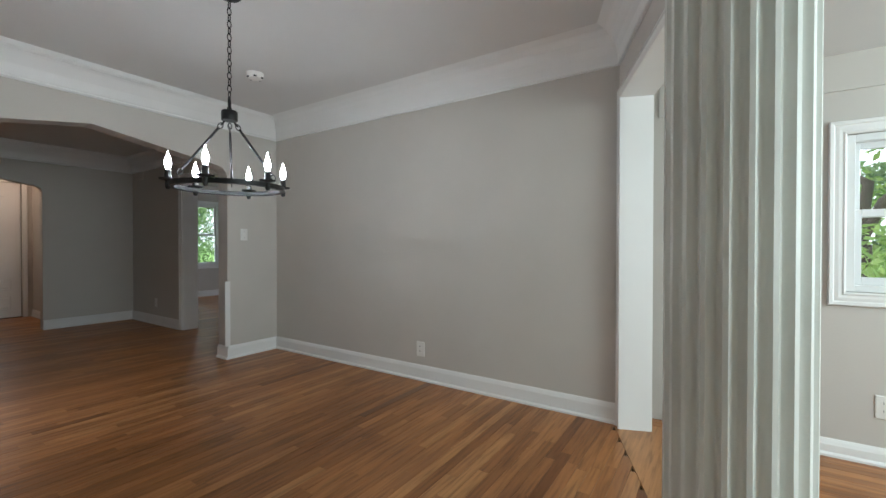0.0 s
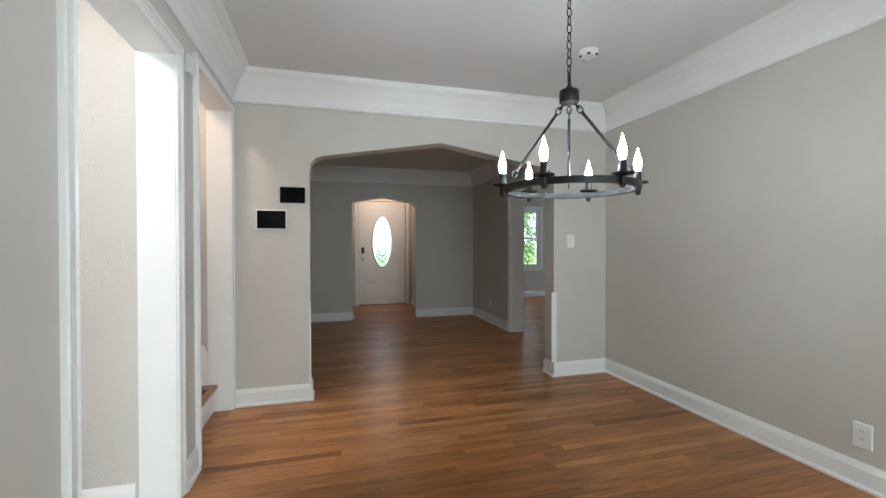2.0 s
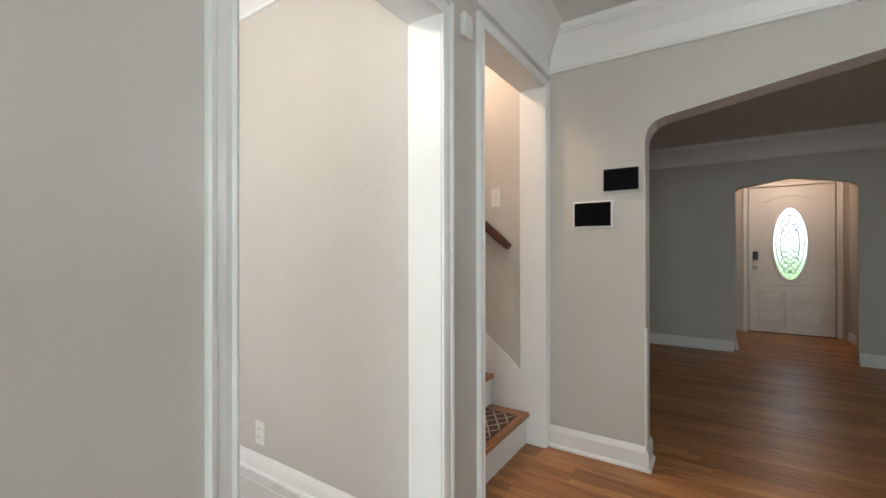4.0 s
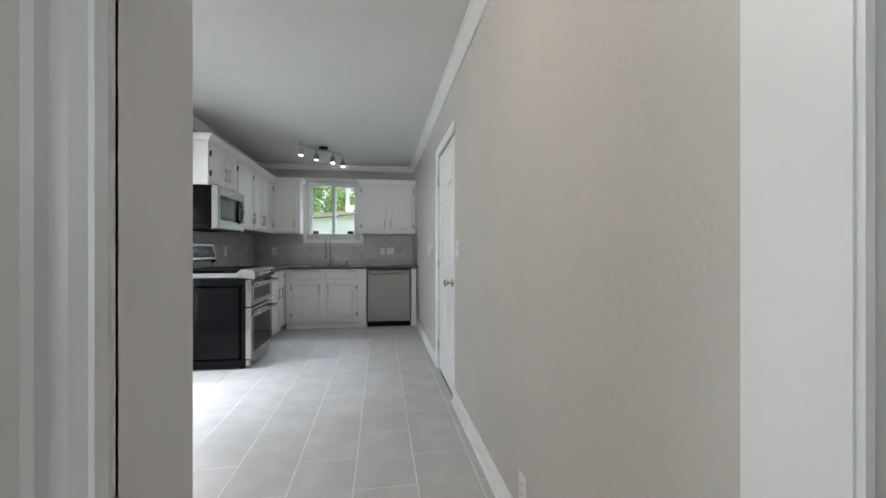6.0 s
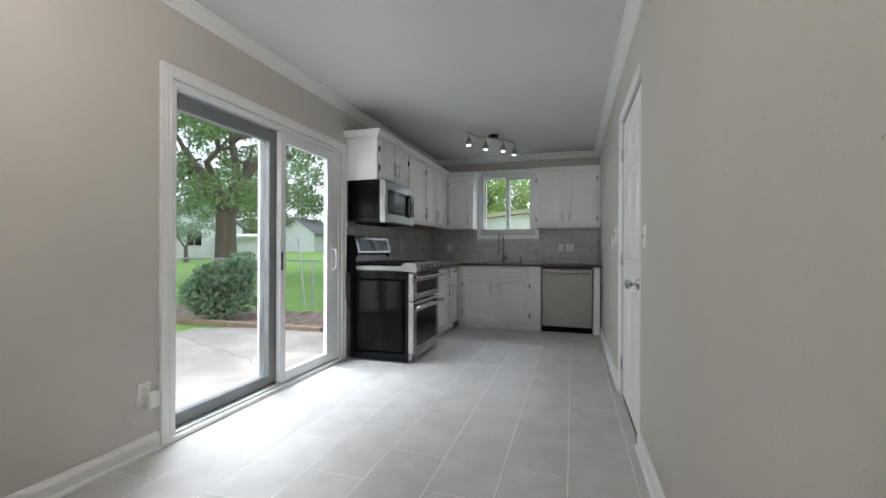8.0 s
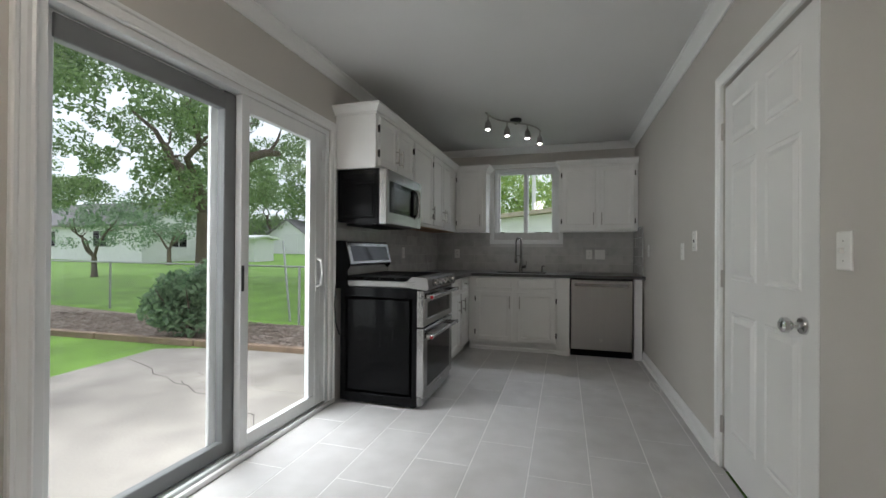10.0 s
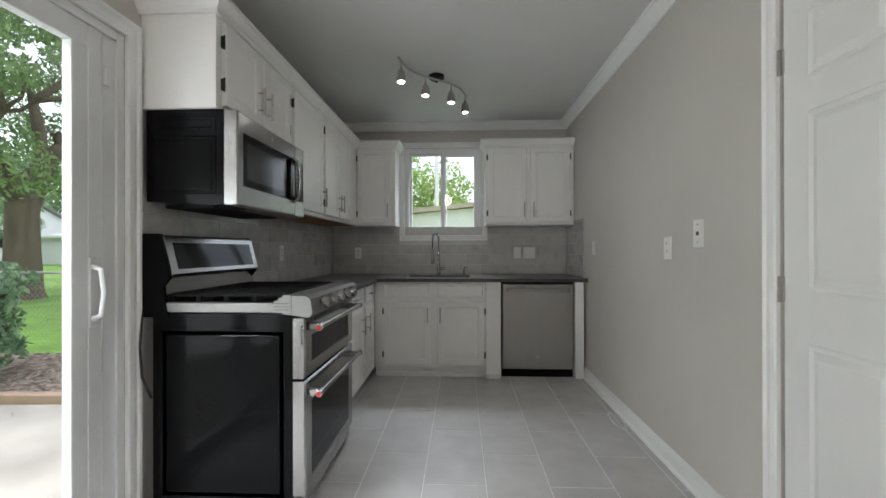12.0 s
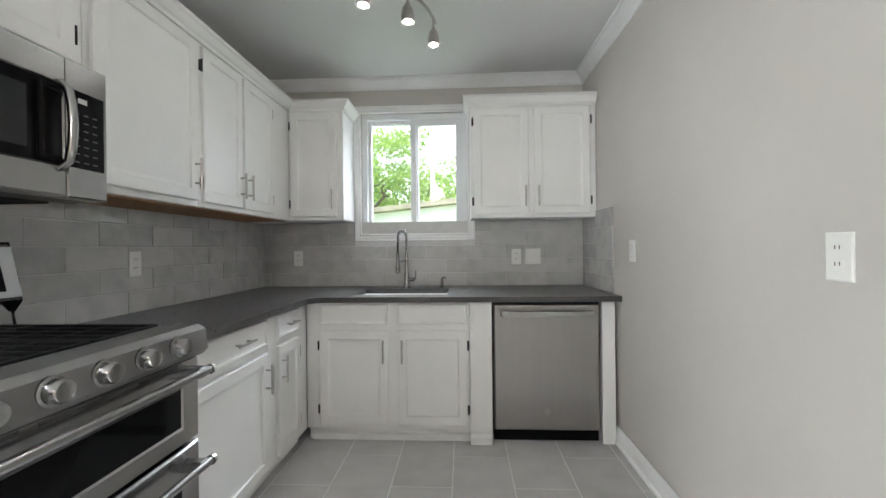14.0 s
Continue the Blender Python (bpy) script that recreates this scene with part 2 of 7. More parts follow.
WOODRAW = mk("cabinet_underside_wood", (0.30, 0.16, 0.07), 0.6, 0, 0.15, 6)
RUNNER = mk("brown_carpet", (0.10, 0.055, 0.04), 0.95, 0, 0.2, 60, 0.6, 400)
RUNNER_L = mk("cream_carpet_line", (0.50, 0.44, 0.36), 0.95, 0, 0.1, 60, 0.5, 400)
SEAT_RUBBER = mk("black_rubber", (0.02, 0.02, 0.02), 0.7)
CONCRETE = mk("patio_concrete", (0.34, 0.31, 0.275), 0.9, 0, 0.28, 1.6, 0.8, 38)
CRACK = mk("crack_dirt", (0.10, 0.085, 0.07), 0.95)
LAWN = mk("lawn", (0.17, 0.31, 0.045), 0.9, 0, 0.3, 1.5, 0.9, 60)
MULCH = mk("mulch_bed", (0.27, 0.215, 0.175), 0.95, 0, 0.4, 14, 1.0, 40)
CHIP = leaf_mat("bark_chip", (0.20, 0.15, 0.115), (0.50, 0.43, 0.37))
ROAD = mk("asphalt", (0.16, 0.16, 0.16), 0.9, 0, 0.1, 2, 0.4, 80)
BARK = mk("bark", (0.13, 0.10, 0.075), 0.95, 0, 0.4, 5, 1.0, 22, (1, 1, 0.25))
LEAF = leaf_mat("leaf_mid", (0.10, 0.17, 0.06), (0.33, 0.45, 0.19))
LEAF_Y = leaf_mat("leaf_bright", (0.21, 0.36, 0.07), (0.50, 0.64, 0.18))
LEAF_D = leaf_mat("leaf_deep", (0.08, 0.15, 0.07), (0.26, 0.38, 0.17))
LEAF_B = leaf_mat("leaf_bluish", (0.09, 0.16, 0.085), (0.30, 0.43, 0.25))
SIDING = mk("white_siding", (0.72, 0.72, 0.71), 0.6, 0, 0.04, 3)
ROOFING = mk("grey_shingle", (0.20, 0.19, 0.19), 0.9, 0, 0.2, 5, 0.5, 30)
TANROOF = mk("tan_fascia", (0.42, 0.36, 0.28), 0.8, 0, 0.1, 4)
GALV = mk("galvanised_steel", (0.42, 0.43, 0.43), 0.45, 0.8)
TIMBER = mk("edging_timber", (0.30, 0.21, 0.15), 0.85, 0, 0.25, 6, 0.6, 40)
CARPAINT = mk("dark_car_paint", (0.03, 0.035, 0.04), 0.2, 0.3, coat=0.6)
FACADE = mk("outside_wall", (0.6, 0.6, 0.58), 0.7, 0, 0.05, 2)


# ---- building helpers ----
def part(name, bm, material, parent=None, label=""):
    """Links a bmesh, given in world places, as one mesh under a thing or a part."""
    bmesh.ops.recalc_face_normals(bm, faces=bm.faces)
    me = bpy.data.meshes.new(name)
    bm.to_mesh(me)
    bm.free()
    me.materials.append(material)
    ob = new(name, me)
    if parent is not None:
        ob.parent = parent
        if parent.type == "EMPTY":
            ob.matrix_parent_inverse = Matrix.Translation(-Vector(parent.location))
    if label:
        ob["label"] = label
    return ob


def thing(name, x, y, z, label, category, group=""):
    e = new(name)
    e.empty_display_size = 0.1
    e.location = (x, y, z)
    return tagged(e, label, category, group)


def structure(name, bm, material, label, category):
    return tagged(part(name, bm, material), label, category, kind="structure")


def smooth(ob, deg=40):
    for p in ob.data.polygons:
        p.use_smooth = True
    ob.data.set_sharp_from_angle(angle=radians(deg))
    return ob


class Face:
    """A place to build on: u runs along it, n stands out from it, w goes up."""

    def __init__(self, o, u, n):
        self.o, self.u, self.n = Vector(o), Vector(u), Vector(n)

    def at(self, u, n, w):
        return self.o + self.u * u + self.n * n + Vector((0, 0, w))

    def box(self, bm, u0, u1, n0, n1, w0, w1, bev=0.0):
        vs = [bm.verts.new(self.at(u, n, w)) for u in (u0, u1) for n in (n0, n1) for w in (w0, w1)]
        fs = [bm.faces.new([vs[i] for i in q]) for q in ((0, 1, 3, 2), (4, 6, 7, 5), (0, 4, 5, 1), (2, 3, 7, 6), (0, 2, 6, 4), (1, 5, 7, 3))]
        if bev:
            es = list({e for f in fs for e in f.edges})
            bmesh.ops.bevel(bm, geom=es, offset=bev, segments=1, affect="EDGES")
        return bm

    def rings(self, bm, rects):
        """Nested rectangles (u0, u1, w0, w1, n), joined from one to the next and closed at the last."""
        last = None
        for u0, u1, w0, w1, n in rects:
            loop = [bm.verts.new(self.at(*p)) for p in ((u0, n, w0), (u1, n, w0), (u1, n, w1), (u0, n, w1))]
            if last:
                for i in range(4):
                    bm.faces.new((last[i], last[(i + 1) % 4], loop[(i + 1) % 4], loop[i]))
            last = loop
        bm.faces.new(last)
        return bm

    def prism(self, bm, pts, n0, n1):
        a = [bm.verts.new(self.at(u, n0, w)) for u, w in pts]
        b = [bm.verts.new(self.at(u, n1, w)) for u, w in pts]
        bm.faces.new(a)
        bm.faces.new(b)
        for i in range(len(pts)):
            j = (i + 1) % len(pts)
            bm.faces.new((a[i], a[j], b[j], b[i]))
        return bm

    def profile(self, bm, pts, u0, u1, m0=0.0, m1=0.0):
        """A moulding of the outline pts (n, w) along u; m0, m1: how much each end grows by n (mitres)."""
        a = [bm.verts.new(self.at(u0 + m0 * n, n, w)) for n, w in pts]
        b = [bm.verts.new(self.at(u1 + m1 * n, n, w)) for n, w in pts]
        bm.faces.new(a)
        bm.faces.new(b)
        for i in range(len(pts)):
            j = (i + 1) % len(pts)
            bm.faces.new((a[i], a[j], b[j], b[i]))
        return bm


W0 = Face((0, 0, 0), (1, 0, 0), (0, 1, 0))          # plain axes


def box(x0, x1, y0, y1, z0, z1, bev=0.0, bm=None):
    return W0.box(bm or bmesh.new(), min(x0, x1), max(x0, x1), min(y0, y1), max(y0, y1), min(z0, z1), max(z0, z1), bev)


def tube(bm, pts, radii, sides=10, cap=True):
    """A round bar through pts."""
    pts = [Vector(p) for p in pts]
    if not isinstance(radii, (list, tuple)):
        radii = [radii] * len(pts)
    last = None
    for i, p in enumerate(pts):
        d = (pts[min(i + 1, len(pts) - 1)] - pts[max(i - 1, 0)]).normalized()
        a = d.orthogonal().normalized() if last is None else (ref - d * ref.dot(d)).normalized()
        ref = a
        c = d.cross(a)
        loop = [bm.verts.new(p + (a * math.cos(k * math.tau / sides) + c * math.sin(k * math.tau / sides)) * radii[i]) for k in range(sides)]
        if last:
            for k in range(sides):
                bm.faces.new((last[k], last[(k + 1) % sides], loop[(k + 1) % sides], loop[k]))
        elif cap:
            bm.faces.new(loop)
        last = loop
    if cap:
        bm.faces.new(last)
    return bm


def lathe(bm, centre, outline, sides=24, axis="z"):
    """A turned body: outline of (radius, height) about an axis."""
    c = Vector(centre)
    last = None
    for r, h in outline:
        loop = []
        for k in range(sides):
            a, b = r * math.cos(k * math.tau / sides), r * math.sin(k * math.tau / sides)
            loop.append(bm.verts.new(c + Vector({"z": (a, b, h), "x": (h, a, b), "y": (a, h, b)}[axis])))
        if last:
            for k in range(sides):
                bm.faces.new((last[k], last[(k + 1) % sides], loop[(k + 1) % sides], loop[k]))
        else:
            bm.faces.new(loop)
        last = loop
    bm.faces.new(last)
    return bm


def torus(bm, centre, r, t, normal=(0, 0, 1), sides=20, around=8, stretch=1.0, up=None):
    nrm = Vector(normal).normalized()
    a = Vector(up).normalized() if up else nrm.orthogonal().normalized()
    b = nrm.cross(a)
    rows = []
    for i in range(sides):
        th = i * math.tau / sides
        rad = a * math.cos(th) * stretch + b * math.sin(th)
        mid = Vector(centre) + rad * r
        rows.append([bm.verts.new(mid + (rad.normalized() * math.cos(j * math.tau / around) + nrm * math.sin(j * math.tau / around)) * t) for j in range(around)])
    for i in range(sides):
        for j in range(around):
            bm.faces.new((rows[i][j], rows[(i + 1) % sides][j], rows[(i + 1) % sides][(j + 1) % around], rows[i][(j + 1) % around]))
    return bm


def holed(f, u0, u1, n0, n1, w0, w1, holes):
    """A wall with openings: upright strips between the openings, and pieces above and below them."""
    bm = bmesh.new()
    us = sorted({u0, u1, *[h[0] for h in holes], *[h[1] for h in holes]})
    for a, b in zip(us, us[1:]):
        cut = [(h[2], h[3]) for h in holes if h[0] <= a + 1e-6 and h[1] >= b - 1e-6]
        lo = w0
        for z0, z1 in sorted(cut):
            if z0 > lo + 1e-6:
                f.box(bm, a, b, n0, n1, lo, z0)
            lo = z1
        if w1 > lo + 1e-6:
            f.box(bm, a, b, n0, n1, lo, w1)
    return bm


# ---- plan ----
KF = 0.02            # kitchen floor
DC, KC, LC = 2.45, 2.50, 2.40   # ceilings: dining room, kitchen, living room
AX = 1.158           # arch wall
SY = -3.17           # long wall of the dining room
KX = -2.48           # glass door wall
KY = 6.40            # window wall of the kitchen
P0 = (-2.30, SY, 0)  # slanting wall to the sunroom
SD = (-0.3665, 0.9304, 0)
SN = (0.9304, 0.3665, 0)

KWALL = Face((0, 0, 0), (1, 0, 0), (0, -1, 0))           # dining side of the kitchen wall
ARCH = Face((AX, 0, 0), (0, -1, 0), (-1, 0, 0))          # dining side of the arch wall
LONG = Face((0, SY, 0), (1, 0, 0), (0, 1, 0))            # long wall
SLANT = Face(P0, SD, SN)                                 # slanting wall, dining side
KRIGHT = Face((0, 0, 0), (0, 1, 0), (-1, 0, 0))          # kitchen, door side
KLEFT = Face((KX, 0, 0), (0, 1, 0), (1, 0, 0))           # kitchen, glass door side
KFAR = Face((0, KY, 0), (1, 0, 0), (0, -1, 0))           # kitchen, window side

structure("wall_kitchen_dining", holed(KWALL, -3.62, AX + 0.16, -0.145, 0, 0, 2.6, [(-0.798, 0.014, 0, 2.069), (0.315, 1.115, 0, 2.155)]), WALL, "greige painted wall with a cased doorway and a stair opening", "wall")
arch = [(-0.0, 0), (0.54, 0), (0.54, 1.76), (0.553, 1.815), (0.585, 1.85), (0.63, 1.868), (1.585, 2.03), (2.54, 1.868), (2.585, 1.85), (2.617, 1.815), (2.63, 1.76), (2.63, 0), (3.17, 0), (3.17, 2.6), (-0.0, 2.6)]
structure("wall_arch", ARCH.prism(bmesh.new(), arch, -0.16, 0), WALL, "greige painted wall with a wide peaked archway", "wall")
structure("wall_long", LONG.box(bmesh.new(), -2.30, AX + 0.16, -0.15, 0, 0, 2.6), WALL, "plain greige painted dining room wall", "wall")
structure("wall_slant", holed(SLANT, -0.06, 3.42, -0.17, 0, 0, 2.6, [(0.07, 3.0, 0, 2.015)]), WALL, "greige wall with a wide cased opening to the sunroom", "wall")
structure("wall_kitchen_door", holed(KRIGHT, 0.145, KY + 0.15, -0.12, 0, 0, 2.6, [(2.63, 3.50, 0, 2.045)]), WORN, "greige painted wall with worn plaster marks", "wall")
structure("wall_glass_door", holed(KLEFT, 0.145, KY + 0.15, -0.15, 0, -0.1, 2.6, [(1.89, 3.66, 0.0, 2.04)]), WALL, "greige painted kitchen wall beside the glass door", "wall")
structure("wall_kitchen_window", holed(KFAR, KX, 0, -0.15, 0, -0.1, 2.6, [(-1.70, -0.88, 1.31, 2.24)]), WALL, "greige painted kitchen wall round the window", "wall")

# sunroom
SUNS = Face((0, -3.38, 0), (1, 0, 0), (0, 1, 0))
structure("wall_sunroom_south", holed(SUNS, -5.6, -2.30, -0.15, 0, 0, 2.6, [(-4.30, -3.37, 0.87, 1.69)]), WALL, "greige sunroom wall round a window", "wall")
structure("wall_sunroom_upper", SUNS.box(bmesh.new(), -5.6, -2.50, 0.0, 0.012, 1.92, 2.2), WALL, "slightly proud upper band of the sunroom wall", "wall")
SUNW = Face((-5.6, 0, 0), (0, 1, 0), (1, 0, 0))
structure("wall_sunroom_west", holed(SUNW, -3.53, 0.0, -0.15, 0, 0, 2.6, [(-2.9, -1.75, 0.8, 1.9), (-1.55, -0.4, 0.8, 1.9)]), WALL, "greige sunroom wall with windows", "wall")
structure("wall_sunroom_north", box(-5.75, -3.62, 0.0, 0.145, 0, 2.6), WALL, "plain greige sunroom wall", "wall")
structure("ceiling_sunroom", box(-5.75, -2.32, -3.53, 0.145, 2.62, 2.7), CEIL, "white painted ceiling over the sunroom", "ceiling")


def prism_xy(pts, z0, z1):
    bm = bmesh.new()
    a = [bm.verts.new((x, y, z0)) for x, y in pts]
    b = [bm.verts.new((x, y, z1)) for x, y in pts]
    bm.faces.new(a)
    bm.faces.new(b)
    for i in range(len(pts)):
        j = (i + 1) % len(pts)
        bm.faces.new((a[i], a[j], b[j], b[i]))
    return bm


structure("ceiling_sunroom_low", prism_xy([(-5.6, -3.38), (-2.535, -3.38), (-2.46, -3.24), (-3.72, -0.02), (-5.6, -0.02)], 2.11, 2.2), CEIL, "low white sunroom ceiling", "ceiling")
structure("ceiling_dining", prism_xy([(-2.36, -3.32), (AX + 0.16, -3.32), (AX + 0.16, 0.145), (-3.70, 0.145), (-3.62, 0.0)], DC, 2.62), CEIL, "white painted dining room ceiling", "ceiling")
structure("ceiling_kitchen", box(KX - 0.15, 0.12, 0.145, KY + 0.15, KC, 2.62), CEIL, "white painted kitchen ceiling", "ceiling")
structure("ceiling_living", box(AX + 0.16, 6.25, -3.2, 0.9, LC, 2.55), CEIL, "white painted living room ceiling", "ceiling")

# living room, vestibule and the side room beyond
LX = 4.51
LFAR = Face((LX, 0, 0), (0, -1, 0), (-1, 0, 0))
far_arch = [(-0.9, 0), (1.03, 0), (1.03, 1.80), (1.045, 1.84), (1.075, 1.865), (1.12, 1.875), (1.545, 1.95), (1.97, 1.875), (2.015, 1.865), (2.045, 1.84), (2.06, 1.80), (2.06, 0), (3.06, 0), (3.06, 2.5), (-0.9, 2.5)]
structure("wall_living_far", LFAR.prism(bmesh.new(), far_arch, -0.12, 0), WALL, "greige living room wall with a small peaked archway", "wall")
LSIDE = Face((0, -3.06, 0), (1, 0, 0), (0, 1, 0))
structure("wall_living_side", holed(LSIDE, AX + 0.16, 6.09, -0.18, 0, 0, 2.5, [(1.78, 2.99, 0, 1.96)]), WALL, "greige living room wall with a cased opening", "wall")
structure("wall_living_left", box(AX + 0.16, 4.63, 0.9, 1.02, 0, 2.5), WALL, "plain greige living room wall", "wall")
structure("wall_living_stair", box(AX + 0.16, AX + 0.26, 0.145, 0.9, 0, 2.5), WALL, "plain greige wall beside the stairs", "wall")
structure("wall_vestibule_left", box(4.63, 6.09, -1.05, -0.95, 0, 2.5), WALL, "greige vestibule wall", "wall")
structure("wall_vestibule_right", box(4.63, 6.09, -2.42, -2.30, 0, 2.5), WALL, "greige vestibule wall", "wall")
FRONT = Face((6.09, 0, 0), (0, -1, 0), (-1, 0, 0))
structure("wall_front", holed(FRONT, 0.95, 3.2, -0.15, 0, 0, 2.5, [(1.24, 2.18, 0, 2.05)]), WALL, "front wall round the entrance door", "wall")
SIDEFAR = Face((6.43, 0, 0), (0, -1, 0), (-1, 0, 0))
structure("wall_side_room_far", holed(SIDEFAR, 3.0, 7.2, -0.15, 0, 0, 2.5, [(4.62, 5.38, 0.66, 2.0)]), WALL, "greige side room wall round a window", "wall")
structure("wall_side_room_back", holed(Face((0, -7.2, 0), (1, 0, 0), (0, 1, 0)), AX, 6.6, -0.1, 0, 0, 2.5, [(3.0, 4.6, 0.8, 2.0)]), WALL, "plain greige side room wall", "wall")
structure("wall_side_room_near", box(AX, AX + 0.12, -7.2, -3.32, 0, 2.5), WALL, "plain greige side room wall", "wall")
structure("ceiling_side_room", box(AX, 6.6, -7.3, -3.2, LC, 2.55), CEIL, "white painted side room ceiling", "ceiling")

# stairs shaft
structure("wall_stair_right", box(1.112, 1.19, 0.145, 4.0, 0, 4.6), WALL, "greige stairwell wall", "wall")
structure("wall_stair_left", box(0.20, 0.30, 0.145, 4.0, 0, 4.6), WALL, "greige stairwell wall", "wall")
structure("wall_stair_end", box(0.20, 1.19, 4.0, 4.1, 0, 4.6), WALL, "greige stairwell wall", "wall")
structure("wall_stair_front", box(0.12, 1.318, 0.02, 0.145, 2.6, 4.6), WALL, "greige stairwell wall above the opening", "wall")
structure("ceiling_stair", box(0.12, 1.318, 0.02, 4.1, 4.6, 4.7), CEIL, "white stairwell ceiling", "ceiling")

# floors under the boards and tiles
structure("floor_base", box(-5.7, 6.6, -7.3, 0.0, -0.12, -0.018), SUBFLOOR, "dark underlay of the wooden floors", "floor")
structure("floor_kitchen", box(KX, 0.0, 0.0, KY, -0.1, KF - 0.0012), GROUT, "grey stone-look tiles with pale joints", "floor")
structure("floor_stair", box(0.0, 1.35, 0.0, 0.95, -0.12, -0.018), SUBFLOOR, "dark underlay by the stairs", "floor")
structure("threshold_kitchen", KWALL.profile(bmesh.new(), [(-0.02, 0.0), (0.012, 0.0), (0.008, 0.012), (-0.02, 0.024)], -0.765, -0.002), TRIM, "pale threshold strip in the kitchen doorway", "trim")


rngp = random.Random(31)
marks_v, marks_f = [], []
for k in range(480):
    band = rngp.random()
    if band < 0.6:
        y, z = rngp.gauss(0.62, 0.085), rngp.triangular(0.3, 1.75, 0.7)
    elif band < 0.9:
        y, z = rngp.gauss(0.37, 0.07), rngp.triangular(0.3, 2.0, 1.3)
    else:
        y, z = rngp.uniform(0.9, 2.3), rngp.uniform(0.4, 2.0)
    if not 0.17 < y < 2.5:
        continue
    ln, wd, hi = rngp.uniform(0.002, 0.011), rngp.uniform(0.0012, 0.0036), rngp.uniform(0.0008, 0.0022)
    lean = rngp.uniform(-0.6, 0.6)
    b0 = len(marks_v)
    for q, sc in ((-1, 0.15), (-0.45, 0.8), (0.2, 1.0), (1, 0.25)):
        for e, n in ((-1, 0.0), (0, 1.0), (1, 0.0)):
            marks_v.append((0.0005 - n * hi * sc, y + q * ln * lean + e * wd * sc, z + q * ln))
    for r in range(3):
        for c in range(2):
            p = b0 + r * 3 + c
            marks_f.append((p, p + 1, p + 4, p + 3))
me = bpy.data.meshes.new("plaster_marks")
me.from_pydata(marks_v, [], marks_f)
me.materials.append(WALL)
tagged(new("plaster_marks", me), "dried drips and pits of plaster under the wall paint", "plaster", kind="stuff")


# ---- mouldings ----
def base_profile(h, t=0.016):
    return [(0, 0), (t + 0.012, 0), (t + 0.012, 0.012), (t, 0.022), (t, h - 0.03), (t - 0.006, h - 0.012), (0.004, h), (0, h)]


def baseboard(f, u0, u1, h=0.125, m0=0, m1=0, z=0.0):
    pts = [(n, w + z) for n, w in base_profile(h)]
    structure("baseboard", f.profile(bmesh.new(), pts, u0, u1, m0, m1), TRIM, "white moulded baseboard", "baseboard")


CROWN = [(0, 0), (0.018, 0), (0.024, 0.012), (0.014, 0.02), (0.02, 0.03), (0.045, 0.09), (0.085, 0.16), (0.10, 0.178), (0.11, 0.178), (0.116, 0.19), (0.122, 0.19), (0.122, 0.225), (0, 0.225)]


def crown(f, u0, u1, z, m0=0, m1=0, scale=1.0, pts=CROWN):
    o = [(n * scale, z + w * scale) for n, w in pts]
    structure("trim_crown", f.profile(bmesh.new(), o, u0, u1, m0, m1), TRIM, "white crown moulding under the ceiling", "trim")


COVE = [(0, 0), (0.016, 0), (0.02, 0.008), (0.012, 0.016), (0.012, 0.03), (0.016, 0.08), (0.032, 0.13), (0.062, 0.175), (0.10, 0.205), (0.15, 0.225), (0, 0.225)]
crown(ARCH, 0.0, 3.17, 2.225, 1, -1)
crown(LONG, -2.30, AX, 2.225, 0.394, -1, 1.0, COVE)
crown(KWALL, -3.62, AX, 2.225, 0, -1, 1.0, COVE)
crown(SLANT, 0, 3.42, 2.225, 0.67, 0, 1.0, COVE)
crown(LFAR, -0.9, 3.06, LC - 0.225, 0, -1)
crown(LSIDE, AX + 0.16, LX, LC - 0.225, 0, -1)
KCROWN = [(0, 0), (0.012, 0), (0.016, 0.014), (0.03, 0.03), (0.05, 0.05), (0.058, 0.062), (0.07, 0.066), (0.07, 0.08), (0, 0.08)]
crown(KRIGHT, 0.145, KY, KC - 0.08, 0, -1, 1.0, KCROWN)
crown(KLEFT, 0.145, KY, KC - 0.08, 0, -1, 1.0, KCROWN)
crown(KFAR, KX, 0, KC - 0.08, 1, -1, 1.0, KCROWN)

baseboard(ARCH, 0.0, 0.54, m0=1, m1=0)
baseboard(ARCH, 2.63, 3.17, m0=0, m1=-1)
baseboard(LONG, -2.30, AX, m0=0.394, m1=-1)
baseboard(SLANT, 0.0, 0.03, m0=0.6)
baseboard(KWALL, 0.068, 0.275)
baseboard(KWALL, -3.3, -0.832)
baseboard(LFAR, -0.9, 1.03)
baseboard(LFAR, 2.06, 3.06, m1=-1)
baseboard(LSIDE, 3.06, LX, m1=-1)
baseboard(SUNS, -5.6, -2.55, 0.09)
baseboard(SIDEFAR, 3.2, 7.2)
baseboard(Face((0, -1.05, 0), (1, 0, 0), (0, -1, 0)), 4.63, 6.09, 0.1)
baseboard(Face((0, -2.30, 0), (1, 0, 0), (0, 1, 0)), 4.63, 6.09, 0.1)
baseboard(KRIGHT, 0.16, 2.628, 0.095, z=KF)
baseboard(KRIGHT, 3.562, 5.75, 0.095, z=KF)
baseboard(KLEFT, 0.145, 1.82, 0.095, z=KF)


def jamb_liner(f, u0, u1, w1, depth, name="trim_jamb"):
    """White boards that line an opening."""
    bm = bmesh.new()
    f.box(bm, u0 - 0.002, u0 + 0.015, -depth - 0.004, 0.004, 0, w1)
    f.box(bm, u1 - 0.015, u1 + 0.002, -depth - 0.004, 0.004, 0, w1)
    f.box(bm, u0 - 0.002, u1 + 0.002, -depth - 0.004, 0.004, w1 - 0.015, w1 + 0.002)
    structure(name, bm, TRIM, "white boards lining the opening", "trim")


